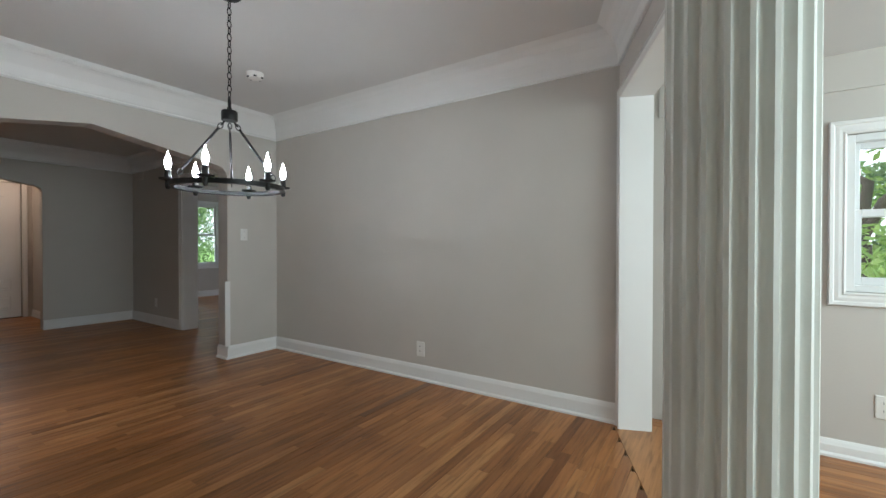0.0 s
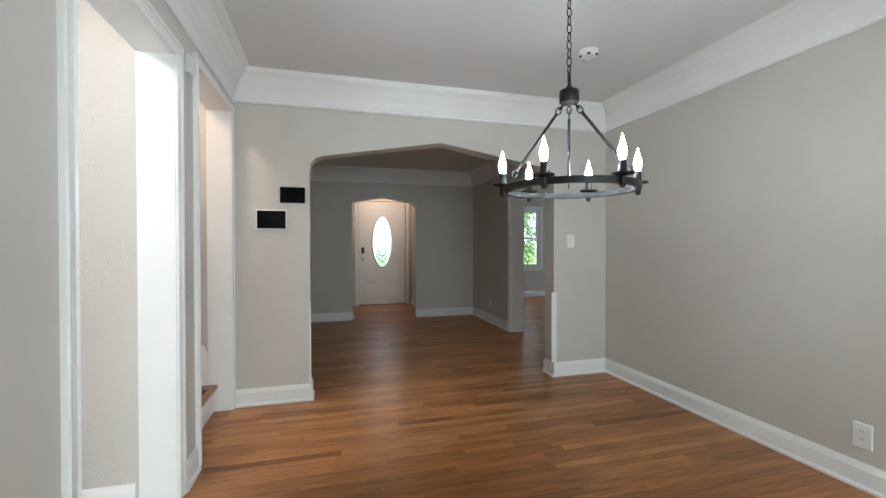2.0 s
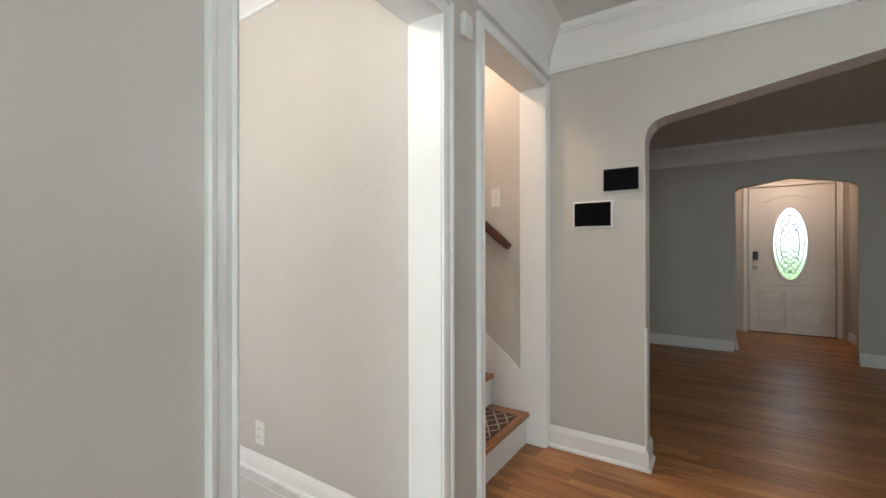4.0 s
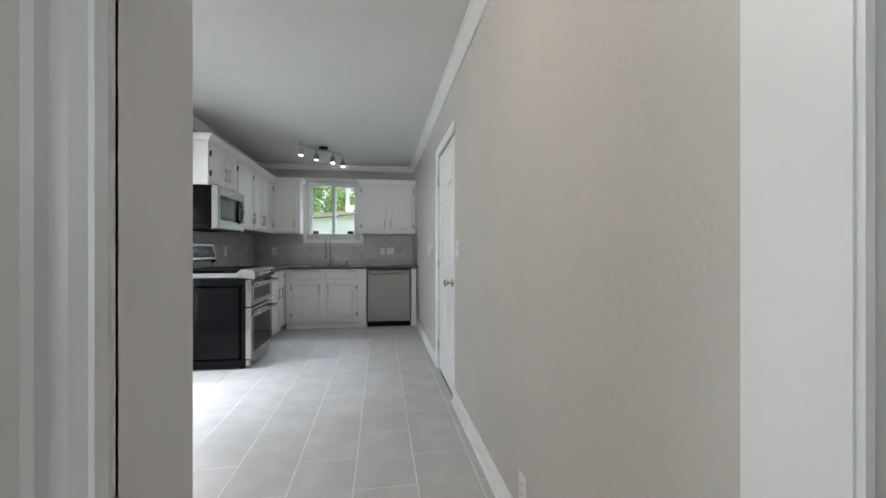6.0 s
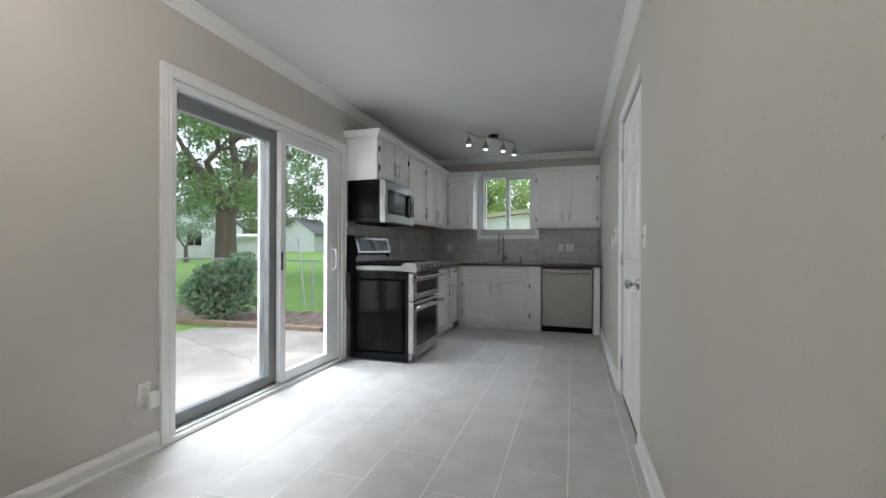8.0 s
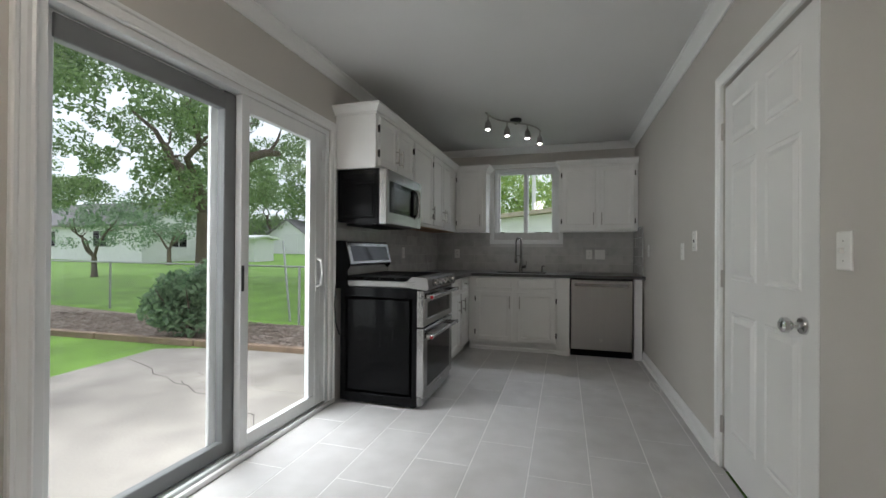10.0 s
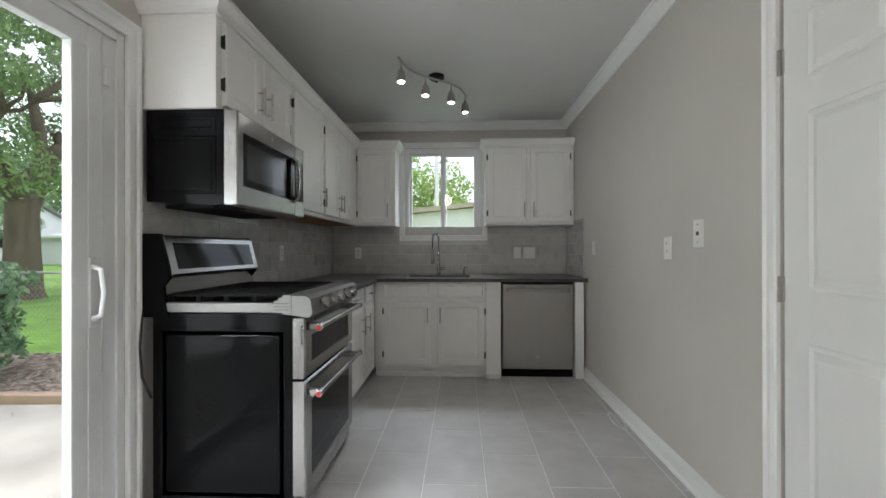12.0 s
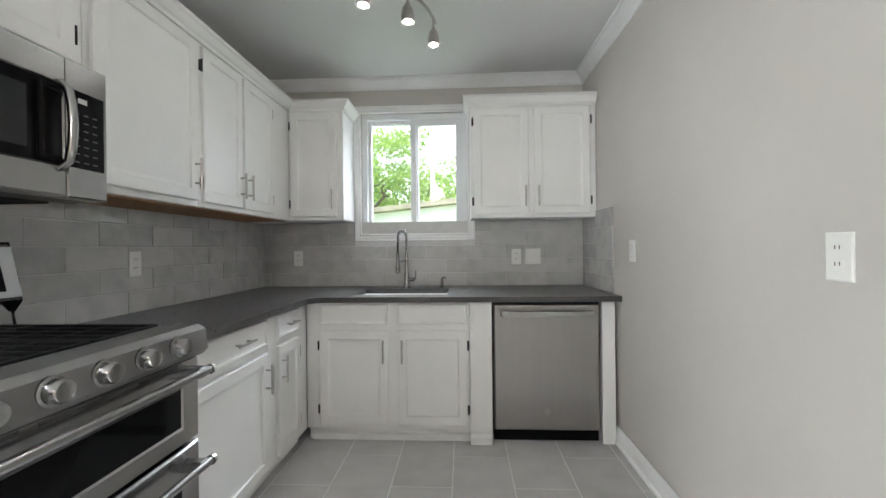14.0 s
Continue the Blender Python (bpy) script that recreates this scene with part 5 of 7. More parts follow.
# ---- plates on the walls ----
def plate(name, f, u, w, kind, label, category, group="", n=0.0, wd=0.072, ht=0.118, material=None):
    t = thing(name, *f.at(u, n, w), label, category, group)
    p = part("plate", f.rings(bmesh.new(), [(u - wd / 2, u + wd / 2, w - ht / 2, w + ht / 2, n), (u - wd / 2, u + wd / 2, w - ht / 2, w + ht / 2, n + 0.004), (u - wd / 2 + 0.004, u + wd / 2 - 0.004, w - ht / 2 + 0.004, w + ht / 2 - 0.004, n + 0.0065)]), material or PLASTIC, t)
    n1 = n + 0.0065
    if kind == "outlet":
        for s in (-1, 1):
            q = part("socket", f.box(bmesh.new(), u - 0.017, u + 0.017, n1, n1 + 0.002, w + s * 0.02 - 0.014, w + s * 0.02 + 0.014, 0.001), PLASTIC, t)
            for dx in (-0.006, 0.006):
                part("slot", f.box(bmesh.new(), u + dx - 0.0012, u + dx + 0.0012, n1 + 0.0019, n1 + 0.0026, w + s * 0.02 - 0.002, w + s * 0.02 + 0.008), PLASTIC_D, q)
    elif kind == "switch":
        part("toggle", f.box(bmesh.new(), u - 0.005, u + 0.005, n1, n1 + 0.012, w - 0.008, w + 0.008, 0.001), PLASTIC, t)
        for s in (-1, 1):
            part("screw", f.box(bmesh.new(), u - 0.0025, u + 0.0025, n1, n1 + 0.001, w + s * 0.03 - 0.0025, w + s * 0.03 + 0.0025), NICKEL, t)
    elif kind == "double":
        for dx in (-0.023, 0.023):
            part("toggle", f.box(bmesh.new(), u + dx - 0.005, u + dx + 0.005, n1, n1 + 0.012, w - 0.008, w + 0.008, 0.001), PLASTIC, t)
    elif kind == "jack":
        part("jack", f.box(bmesh.new(), u - 0.009, u + 0.009, n1, n1 + 0.003, w - 0.009, w + 0.009), PLASTIC_D, t)
        for s in (-1, 1):
            part("screw", f.box(bmesh.new(), u - 0.004, u + 0.004, n1, n1 + 0.002, w + s * 0.042 - 0.004, w + s * 0.042 + 0.004), NICKEL, t)
    return t


OUT = "wall outlets"
plate("light_switch", KRIGHT, 2.50, 1.165, "switch", "white light switch beside the kitchen door", "switch", "light switches")
plate("phone_plate", KRIGHT, 3.988, 1.232, "jack", "painted-over phone plate on the greige wall", "plate", wd=0.08, ht=0.13)
plate("wall_outlet", KRIGHT, 4.274, 1.165, "outlet", "white double outlet on the greige wall", "outlet", OUT, wd=0.075, ht=0.12)
plate("light_switch", KRIGHT, 5.505, 1.17, "switch", "white light switch near the backsplash", "switch", "light switches")
plate("wall_outlet", KRIGHT, 1.13, 0.225, "outlet", "white outlet low on the kitchen wall", "outlet", OUT)
plate("wall_outlet", KLEFT, 1.74, 0.34, "outlet", "white outlet with a plugged-in adapter below the glass door", "outlet", OUT)
plate("wall_outlet", KFAR, -2.20, 1.125, "outlet", "white outlet in the tiled backsplash", "outlet", OUT, 0.012)
plate("wall_outlet", KFAR, -0.515, 1.125, "outlet", "white outlet in the tiled backsplash", "outlet", OUT, 0.012)
plate("light_switch", KFAR, -0.39, 1.125, "double", "white double switch in the tiled backsplash", "switch", "light switches", 0.012, wd=0.118)
plate("wall_outlet", KLEFT, 5.10, 1.135, "outlet", "white outlet in the tiled backsplash beside the range", "outlet", OUT, 0.012)
ad = thing("plug_adapter", KX + 0.01, 1.765, 0.29, "white plug-in adapter with a loose thin cable", "adapter")
part("adapter_body", KLEFT.box(bmesh.new(), 1.74, 1.80, 0.008, 0.045, 0.26, 0.345, 0.006), PLASTIC, ad)
bm = tube(bmesh.new(), [KLEFT.at(1.755, 0.03, 0.26), KLEFT.at(1.73, 0.03, 0.22), KLEFT.at(1.68, 0.025, 0.21), KLEFT.at(1.64, 0.02, 0.25), KLEFT.at(1.655, 0.02, 0.31), KLEFT.at(1.70, 0.025, 0.335)], 0.0025, 6)
smooth(part("cable", bm, PLASTIC, ad))
lc = thing("loose_cable", -0.06, 4.78, KF + 0.003, "thin white cable coiled on the floor by the wall", "cable")
pts = [(-0.03, 4.62 + 0.0, 0.06)] + [(-0.075 + 0.035 * math.cos(a), 4.80 + 0.14 * math.sin(a), KF + 0.006 + 0.004 * (k % 2)) for k, a in enumerate([i * 0.6 for i in range(20)])]
smooth(part("cable", tube(bmesh.new(), pts, 0.0028, 6), PLASTIC, lc), 80)

# ---- ceiling lamp of the kitchen ----
tl = thing("track_light", -1.29, 5.20, KC, "brushed metal curved track light with four lit spots", "ceiling lamp")
smooth(part("canopy", lathe(bmesh.new(), (-1.29, 5.20, KC), [(0.06, 0), (0.06, -0.02), (0.05, -0.028), (0.012, -0.03), (0.012, -0.05), (0.001, -0.052)], 24), BLACKMETAL, tl, "dark round canopy"))
e1, e2 = Vector((-1.52, 4.78, KC - 0.05)), Vector((-1.06, 5.52, KC - 0.05))
ax = (e2 - e1).normalized()
sd2 = Vector((-ax.y, ax.x, 0))


def rail(t):
    return e1.lerp(e2, t) + sd2 * (0.055 * math.sin(math.tau * t))


smooth(part("rail", tube(bmesh.new(), [rail(k / 24) for k in range(25)], 0.0085, 8), NICKEL, tl))
for k, t in enumerate((0.06, 0.40, 0.66, 0.96)):
    p = rail(t)
    sp = part("spot", lathe(bmesh.new(), (p.x, p.y, p.z - 0.145), [(0.001, 0.012), (0.026, 0.01), (0.033, 0.0), (0.034, 0.03), (0.026, 0.07), (0.014, 0.085), (0.012, 0.095), (0.006, 0.10), (0.006, 0.145)], 18), NICKEL, tl, "small bell-shaped spot")
    smooth(sp)
    part("bulb", lathe(bmesh.new(), (p.x, p.y, p.z - 0.148), [(0.001, -0.002), (0.014, 0.001), (0.02, 0.006), (0.001, 0.014)], 16), SPOT, sp, "lit bulb")


cl = thing("ceiling_dome_lamp", -1.45, 0.85, KC, "small flush ceiling lamp with a metal rim", "ceiling lamp")
smooth(part("base", lathe(bmesh.new(), (-1.45, 0.85, KC), [(0.15, 0), (0.15, -0.02), (0.13, -0.025), (0.001, -0.025)], 28), NICKEL, cl))


# ---- dining room ----
CX, CY = -0.637, -1.642
RING = 1.414
HUBZ = 1.80
ch = thing("chandelier", CX, CY, DC, "black metal wagon-wheel chandelier with six lit candle bulbs", "chandelier")
smooth(part("canopy", lathe(bmesh.new(), (CX, CY, DC), [(0.065, 0), (0.065, -0.012), (0.055, -0.024), (0.012, -0.028), (0.012, -0.045), (0.001, -0.046)], 24), BLACKMETAL, ch))
z = DC - 0.05
k = 0
while z > HUBZ + 0.12:
    bm = torus(bmesh.new(), (CX, CY, z - 0.018), 0.010, 0.0028, (1, 0, 0) if k % 2 else (0, 1, 0), 14, 6, 2.0, (0, 0, 1))
    smooth(part("chain_link", bm, BLACKMETAL, ch), 80)
    z -= 0.034
    k += 1
smooth(part("loop", torus(bmesh.new(), (CX, CY, HUBZ + 0.065), 0.03, 0.005, (0.6, 0.8, 0), 20, 8), BLACKMETAL, ch), 80)
smooth(part("hub", lathe(bmesh.new(), (CX, CY, HUBZ - 0.03), [(0.038, 0), (0.040, 0.004), (0.040, 0.046), (0.036, 0.052), (0.012, 0.06), (0.012, 0.07), (0.001, 0.071)], 28), BLACKMETAL, ch))
RR = 0.262
for ang in (88, 208, 328):
    a = radians(ang)
    d = Vector((math.cos(a), math.sin(a), 0))
    p0 = Vector((CX, CY, HUBZ - 0.05)) + d * 0.035
    p1 = Vector((CX, CY, RING + 0.04)) + d * (RR - 0.012)
    v = (p1 - p0)
    smooth(part("rod", tube(bmesh.new(), [p0 + v * 0.1, p0 + v * 0.93], 0.0065, 8), BLACKMETAL, ch))
    side = d.cross(Vector((0, 0, 1)))
    for t, r, nrm, st in ((0.06, 0.011, side, 1.8), (0.0, 0.009, v.cross(side), 1.8), (0.96, 0.011, side, 1.6)):
        smooth(part("rod_link", torus(bmesh.new(), p0 + v * t, r, 0.003, nrm, 14, 6, st, v), BLACKMETAL, ch), 80)
ring = [(RR - 0.012, -0.012), (RR + 0.012, -0.012), (RR + 0.012, 0.012), (RR - 0.012, 0.012)]
bm = bmesh.new()
rows = [[bm.verts.new((CX + r * math.cos(k * math.tau / 64), CY + r * math.sin(k * math.tau / 64), RING + h)) for r, h in ring] for k in range(64)]
for k in range(64):
    for j in range(4):
        bm.faces.new((rows[k][j], rows[(k + 1) % 64][j], rows[(k + 1) % 64][(j + 1) % 4], rows[k][(j + 1) % 4]))
smooth(part("ring", bm, BLACKMETAL, ch), 50)
for k in range(6):
    a = radians(9 + 60 * k)
    c = Vector((CX + (RR + 0.012) * math.cos(a), CY + (RR + 0.012) * math.sin(a), RING))
    cd = part("candle_holder", lathe(bmesh.new(), c, [(0.001, -0.03), (0.008, -0.028), (0.012, -0.018), (0.012, 0.012), (0.038, 0.018), (0.04, 0.024), (0.016, 0.022), (0.0135, 0.07), (0.001, 0.071)], 20), BLACKMETAL, ch)
    smooth(cd)
    bm = lathe(bmesh.new(), c + Vector((0, 0, 0.07)), [(0.009, 0), (0.010, 0.006), (0.0145, 0.022), (0.0155, 0.032), (0.012, 0.050), (0.006, 0.068), (0.003, 0.08), (0.001, 0.092)], 16)
    smooth(part("bulb", bm, BULB, cd, "lit flame-shaped bulb"), 80)

sm = thing("smoke_detector", 0.21, -2.325, DC, "round white smoke detector on the ceiling", "smoke detector")
smooth(part("body", lathe(bmesh.new(), (0.21, -2.325, DC), [(0.062, 0), (0.062, -0.012), (0.055, -0.022), (0.048, -0.04), (0.03, -0.046), (0.001, -0.046)], 28), PLASTIC, sm))
for k in range(5):
    a = k * math.tau / 5
    part("slot", box(0.21 + 0.047 * math.cos(a) - 0.010, 0.21 + 0.047 * math.cos(a) + 0.010, -2.325 + 0.047 * math.sin(a) - 0.010, -2.325 + 0.047 * math.sin(a) + 0.010, DC - 0.039, DC - 0.030), PLASTIC_D, sm)

plate("wall_outlet", LONG, -0.775, 0.255, "outlet", "white outlet low on the long dining room wall", "outlet", OUT, wd=0.078, ht=0.12)
plate("light_switch", ARCH, 2.80, 1.215, "switch", "white light switch beside the archway", "switch", "light switches")
plate("wall_outlet", SUNS, -3.52, 0.295, "outlet", "white outlet under the sunroom window", "outlet", OUT)
STAIRR = Face((1.112, 0, 0), (0, 1, 0), (-1, 0, 0))
plate("light_switch", STAIRR, 0.312, 1.506, "switch", "white switch plate on the stairwell wall", "switch", "light switches")
plate("wall_outlet", LSIDE, 3.75, 0.30, "outlet", "white outlet low on the living room wall", "outlet", OUT)

tb = thing("wall_tablet", AX - 0.01, -0.255, 1.39, "black touch panel in a white frame on the wall", "control panel")
part("case", ARCH.rings(bmesh.new(), [(0.163, 0.379, 1.297, 1.449, 0), (0.163, 0.379, 1.297, 1.449, 0.016), (0.168, 0.374, 1.302, 1.444, 0.02)]), PLASTIC, tb)
part("screen", ARCH.box(bmesh.new(), 0.172, 0.370, 0.0201, 0.0215, 1.307, 1.439), SCREEN, tb, "dark glossy screen")
tp = thing("wall_panel", AX - 0.01, -0.40, 1.58, "small black alarm panel mounted beside the archway", "control panel")
part("case", ARCH.rings(bmesh.new(), [(0.331, 0.509, 1.5, 1.619, 0), (0.331, 0.509, 1.5, 1.619, 0.018), (0.336, 0.504, 1.505, 1.614, 0.023)]), BLACK, tp)
part("screen", ARCH.box(bmesh.new(), 0.348, 0.494, 0.0231, 0.0245, 1.522, 1.60), SCREEN, tp, "grey lit display")
ds = thing("door_sensor", 0.155, -0.015, 2.10, "small white sensor on the wall between the openings", "sensor")
part("case", KWALL.box(bmesh.new(), 0.14, 0.205, 0.0, 0.028, 2.03, 2.125, 0.006), PLASTIC, ds)
va = thing("wall_vent", 4.25, -3.02, 2.12, "painted return vent high on the living room wall", "vent")
part("vent_plate", LSIDE.rings(bmesh.new(), [(4.15, 4.36, 2.06, 2.17, 0), (4.15, 4.36, 2.06, 2.17, 0.008), (4.16, 4.35, 2.07, 2.16, 0.01)]), WALL, va)

# fluted column in the wide opening
COLX, COLY, COLR = -2.84, -1.67, 0.157
bm = bmesh.new()
N = 22
loops = []
for zz, gr in ((0.0, 0), (0.16, 0), (0.161, 1), (1.90, 1), (1.901, 0), (2.11, 0)):
    loop = []
    for k in range(N * 8):
        q = (k % 8) / 8
        dep = 0.016 * max(0.0, math.sin(math.pi * min(1, max(0, (q - 0.14) / 0.72)))) ** 0.8 * gr
        r = COLR + (0.02 if not gr else 0) - dep
        a = k * math.tau / (N * 8)
        loop.append(bm.verts.new((COLX + r * math.cos(a), COLY + r * math.sin(a), zz)))
    loops.append(loop)
for la, lb in zip(loops, loops[1:]):
    for k in range(N * 8):
        bm.faces.new((la[k], la[(k + 1) % (N * 8)], lb[(k + 1) % (N * 8)], lb[k]))
bm.faces.new(loops[0])
bm.faces.new(loops[-1])
tagged(smooth(part("column", bm, COLUMN), 35), "pale painted round fluted column in the wide opening", "column")

# ---- stairs ----
st = thing("stairs", 0.70, 0.13, 0, "enclosed stairs with oak treads, white risers and a patterned runner", "stairs")
GO, RI = 0.235, 0.195
SX0, SX1 = 0.334, 1.094
for k in range(14):
    y0, zt = 0.112 + k * GO, (k + 1) * RI
    part("riser", box(SX0 + 0.001, SX1 - 0.001, y0, y0 + 0.018, zt - RI, zt - 0.028), TRIM, st)
    part("tread", box(SX0 + 0.001, SX1 - 0.001, y0 - 0.028, y0 + GO, zt - 0.028, zt, 0.006), STAIRWOOD, st)
    rn = part("runner", box(SX0 + 0.10, SX1 - 0.10, y0 + 0.012, y0 + GO, zt, zt + 0.007, 0.002), RUNNER, st, "brown lattice carpet runner")
    if k < 4:
        bm = bmesh.new()
        px, py = 0.11, 0.075
        for i in range(5):
            for j in range(3):
                cx, cy = SX0 + 0.155 + i * px, y0 + 0.05 + j * py
                for ex, ey in ((px / 2, py / 2), (px / 2, -py / 2)):
                    p, q = Vector((cx - ex, cy - ey, zt + 0.0075)), Vector((cx + ex, cy + ey, zt + 0.0075))
                    p.y, q.y = min(max(p.y, y0 + 0.016), y0 + GO - 0.004), min(max(q.y, y0 + 0.016), y0 + GO - 0.004)
                    p.x, q.x = min(max(p.x, SX0 + 0.105), SX1 - 0.105), min(max(q.x, SX0 + 0.105), SX1 - 0.105)
                    dv = (q - p)
                    if dv.length < 0.02:
                        continue
                    s = dv.cross(Vector((0, 0, 1))).normalized() * 0.004
                    bm.faces.new([bm.verts.new(v) for v in (p - s, q - s, q + s, p + s)])
        part("lattice", bm, RUNNER_L, rn, "cream lattice lines")
for x in (1.096, 0.302):
    bm = bmesh.new()
    f = Face((x, 0, 0), (0, 1, 0), (1, 0, 0))
    L = 13 * GO
    f.prism(bm, [(0.15, 0.0), (0.15, 0.42), (0.17, 0.46), (0.17 + L, 0.46 + 13 * RI), (0.17 + L, 13 * RI - 0.1), (0.40, 0.0)], 0, 0.015)
    part("skirt_board", bm, TRIM, st, "white sloping skirt board")
hr = thing("handrail", 1.04, 0.8, 1.6, "dark stained wooden handrail on the stairwell wall", "handrail")
sl = RI / GO
p0 = Vector((1.057, 0.20, 1.19))
p1 = p0 + Vector((0, 2.6, 2.6 * sl))
bm = tube(bmesh.new(), [p0, p0 + (p1 - p0) * 0.02, p1], [0.022, 0.027, 0.027], 12)
smooth(part("rail", bm, DARKWOOD, hr))
for t in (0.12, 0.5, 0.9):
    p = p0.lerp(p1, t)
    part("bracket", tube(bmesh.new(), [p - Vector((0, 0, 0.02)), p + Vector((0.0, 0, -0.05)), Vector((1.11, p.y, p.z - 0.06))], 0.006, 8), BLACKMETAL, hr)
sl2 = thing("stair_ceiling_light", 0.62, 0.85, 2.9, "small lit lamp globe in the stairwell", "ceiling lamp")
part("stem", tube(bmesh.new(), [(0.62, 0.85, 2.86), (0.62, 0.85, 4.6)], 0.01, 8), NICKEL, sl2)

# ---- outdoors ----
GZ = -0.13
bm = bmesh.new()
S = 240


def gz(x, y):
    """The lawn climbs gently away from the house."""
    return GZ + 0.02 * max(0.0, min(math.hypot(x + 2.5, y - 5.0) - 11.0, 60.0)) * (1 if y > -20 else 0)


ticks = sorted({-S, -160, -110, 110, 160, S, *range(-80, 81, 4)})
grid = {(x, y): bm.verts.new((x, y, gz(x, y) if y > 7 else GZ)) for x in ticks for y in ticks}
for xa, xb in zip(ticks, ticks[1:]):
    for ya, yb in zip(ticks, ticks[1:]):
        bm.faces.new((grid[xa, ya], grid[xb, ya], grid[xb, yb], grid[xa, yb]))
structure("ground", bm, LAWN, "mown green lawn reaching to the far houses", "ground")
structure("patio", prism_xy([(KX - 0.15, 0.6), (KX - 0.15, 5.35), (-5.1, 5.22), (-5.75, 4.95), (-5.6, 3.6), (-6.4, 0.6)], GZ - 0.05, GZ + 0.03), CONCRETE, "cracked pale concrete patio slab", "patio")
rngc = random.Random(4)
for cx0, cy0, cx1, cy1 in ((-2.7, 3.4, -5.6, 4.5), (-3.4, 2.2, -5.7, 3.5), (-4.2, 3.9, -4.6, 5.2)):
    bm = bmesh.new()
    last = None
    for k in range(15):
        t = k / 14
        px, py = cx0 + (cx1 - cx0) * t + rngc.uniform(-0.05, 0.05), cy0 + (cy1 - cy0) * t + rngc.uniform(-0.05, 0.05)
        w = rngc.uniform(0.003, 0.008)
        pair = (bm.verts.new((px, py - w, GZ + 0.0315)), bm.verts.new((px, py + w, GZ + 0.0315)))
        if last:
            bm.faces.new((last[0], pair[0], pair[1], last[1]))
        last = pair
    structure("patio_crack", bm, CRACK, "dark crack in the concrete slab", "patio")
structure("road", prism_xy([(-90, 50), (20, 50), (20, 54), (-90, 54)], 0.7, gz(-40, 52) + 0.03), ROAD, "pale asphalt street behind the gardens", "road")
structure("mulch_bed", prism_xy([(-14, 5.25), (-5.2, 5.4), (KX - 0.2, 5.55), (KX - 0.2, 7.0), (-5.0, 7.0), (-6.5, 6.9), (-9, 7.1), (-14, 7.7)], GZ - 0.03, GZ + 0.012), MULCH, "brown bark mulch bed along the fence", "mulch")
rng = random.Random(5)
bm_v, bm_f = [], []
for k in range(9000):
    x, y = rng.uniform(-10.5, KX - 0.3), rng.uniform(5.45, 6.95)
    s, a, t = rng.uniform(0.012, 0.035), rng.uniform(0, math.tau), rng.uniform(-0.3, 0.3)
    c = Vector((x, y, GZ + 0.014 + rng.uniform(0, 0.02)))
    d1 = Vector((math.cos(a), math.sin(a), t)) * s
    d2 = Vector((-math.sin(a), math.cos(a), rng.uniform(-0.4, 0.4))) * s * 0.4
    b0 = len(bm_v)
    bm_v += [c - d1 - d2, c + d1 - d2, c + d1 + d2, c - d1 + d2]
    bm_f.append((b0, b0 + 1, b0 + 2, b0 + 3))
me = bpy.data.meshes.new("bark_chips")
me.from_pydata(bm_v, [], bm_f)
me.materials.append(CHIP)
tagged(new("bark_chips", me), "loose bark chips on the mulch bed", "mulch", kind="stuff")
EDG = "garden edging"
for k in range(7):
    x0 = -14.0 + k * 1.7
    x1 = min(x0 + 1.66, KX - 0.25)
    if x1 - x0 < 0.3:
        break
    y = lambda x: 5.20 + 0.026 * (x + 10) + 0.02 * math.sin(x)
    bm = bmesh.new()
    vs = []
    for x in (x0, x1):
        for dy in (-0.045, 0.045):
            for zz in (GZ - 0.02, GZ + 0.085):
                vs.append(bm.verts.new((x, y(x) + dy, zz)))
    for q in ((0, 1, 3, 2), (4, 6, 7, 5), (0, 4, 5, 1), (2, 3, 7, 6), (0, 2, 6, 4), (1, 5, 7, 3)):
        bm.faces.new([vs[i] for i in q])
    bmesh.ops.bevel(bm, geom=list(bm.edges), offset=0.008, segments=1, affect="EDGES")
    e = part("edging_timber", bm, TIMBER)
    tagged(e, "weathered timber edging between patio and mulch", "edging", EDG)

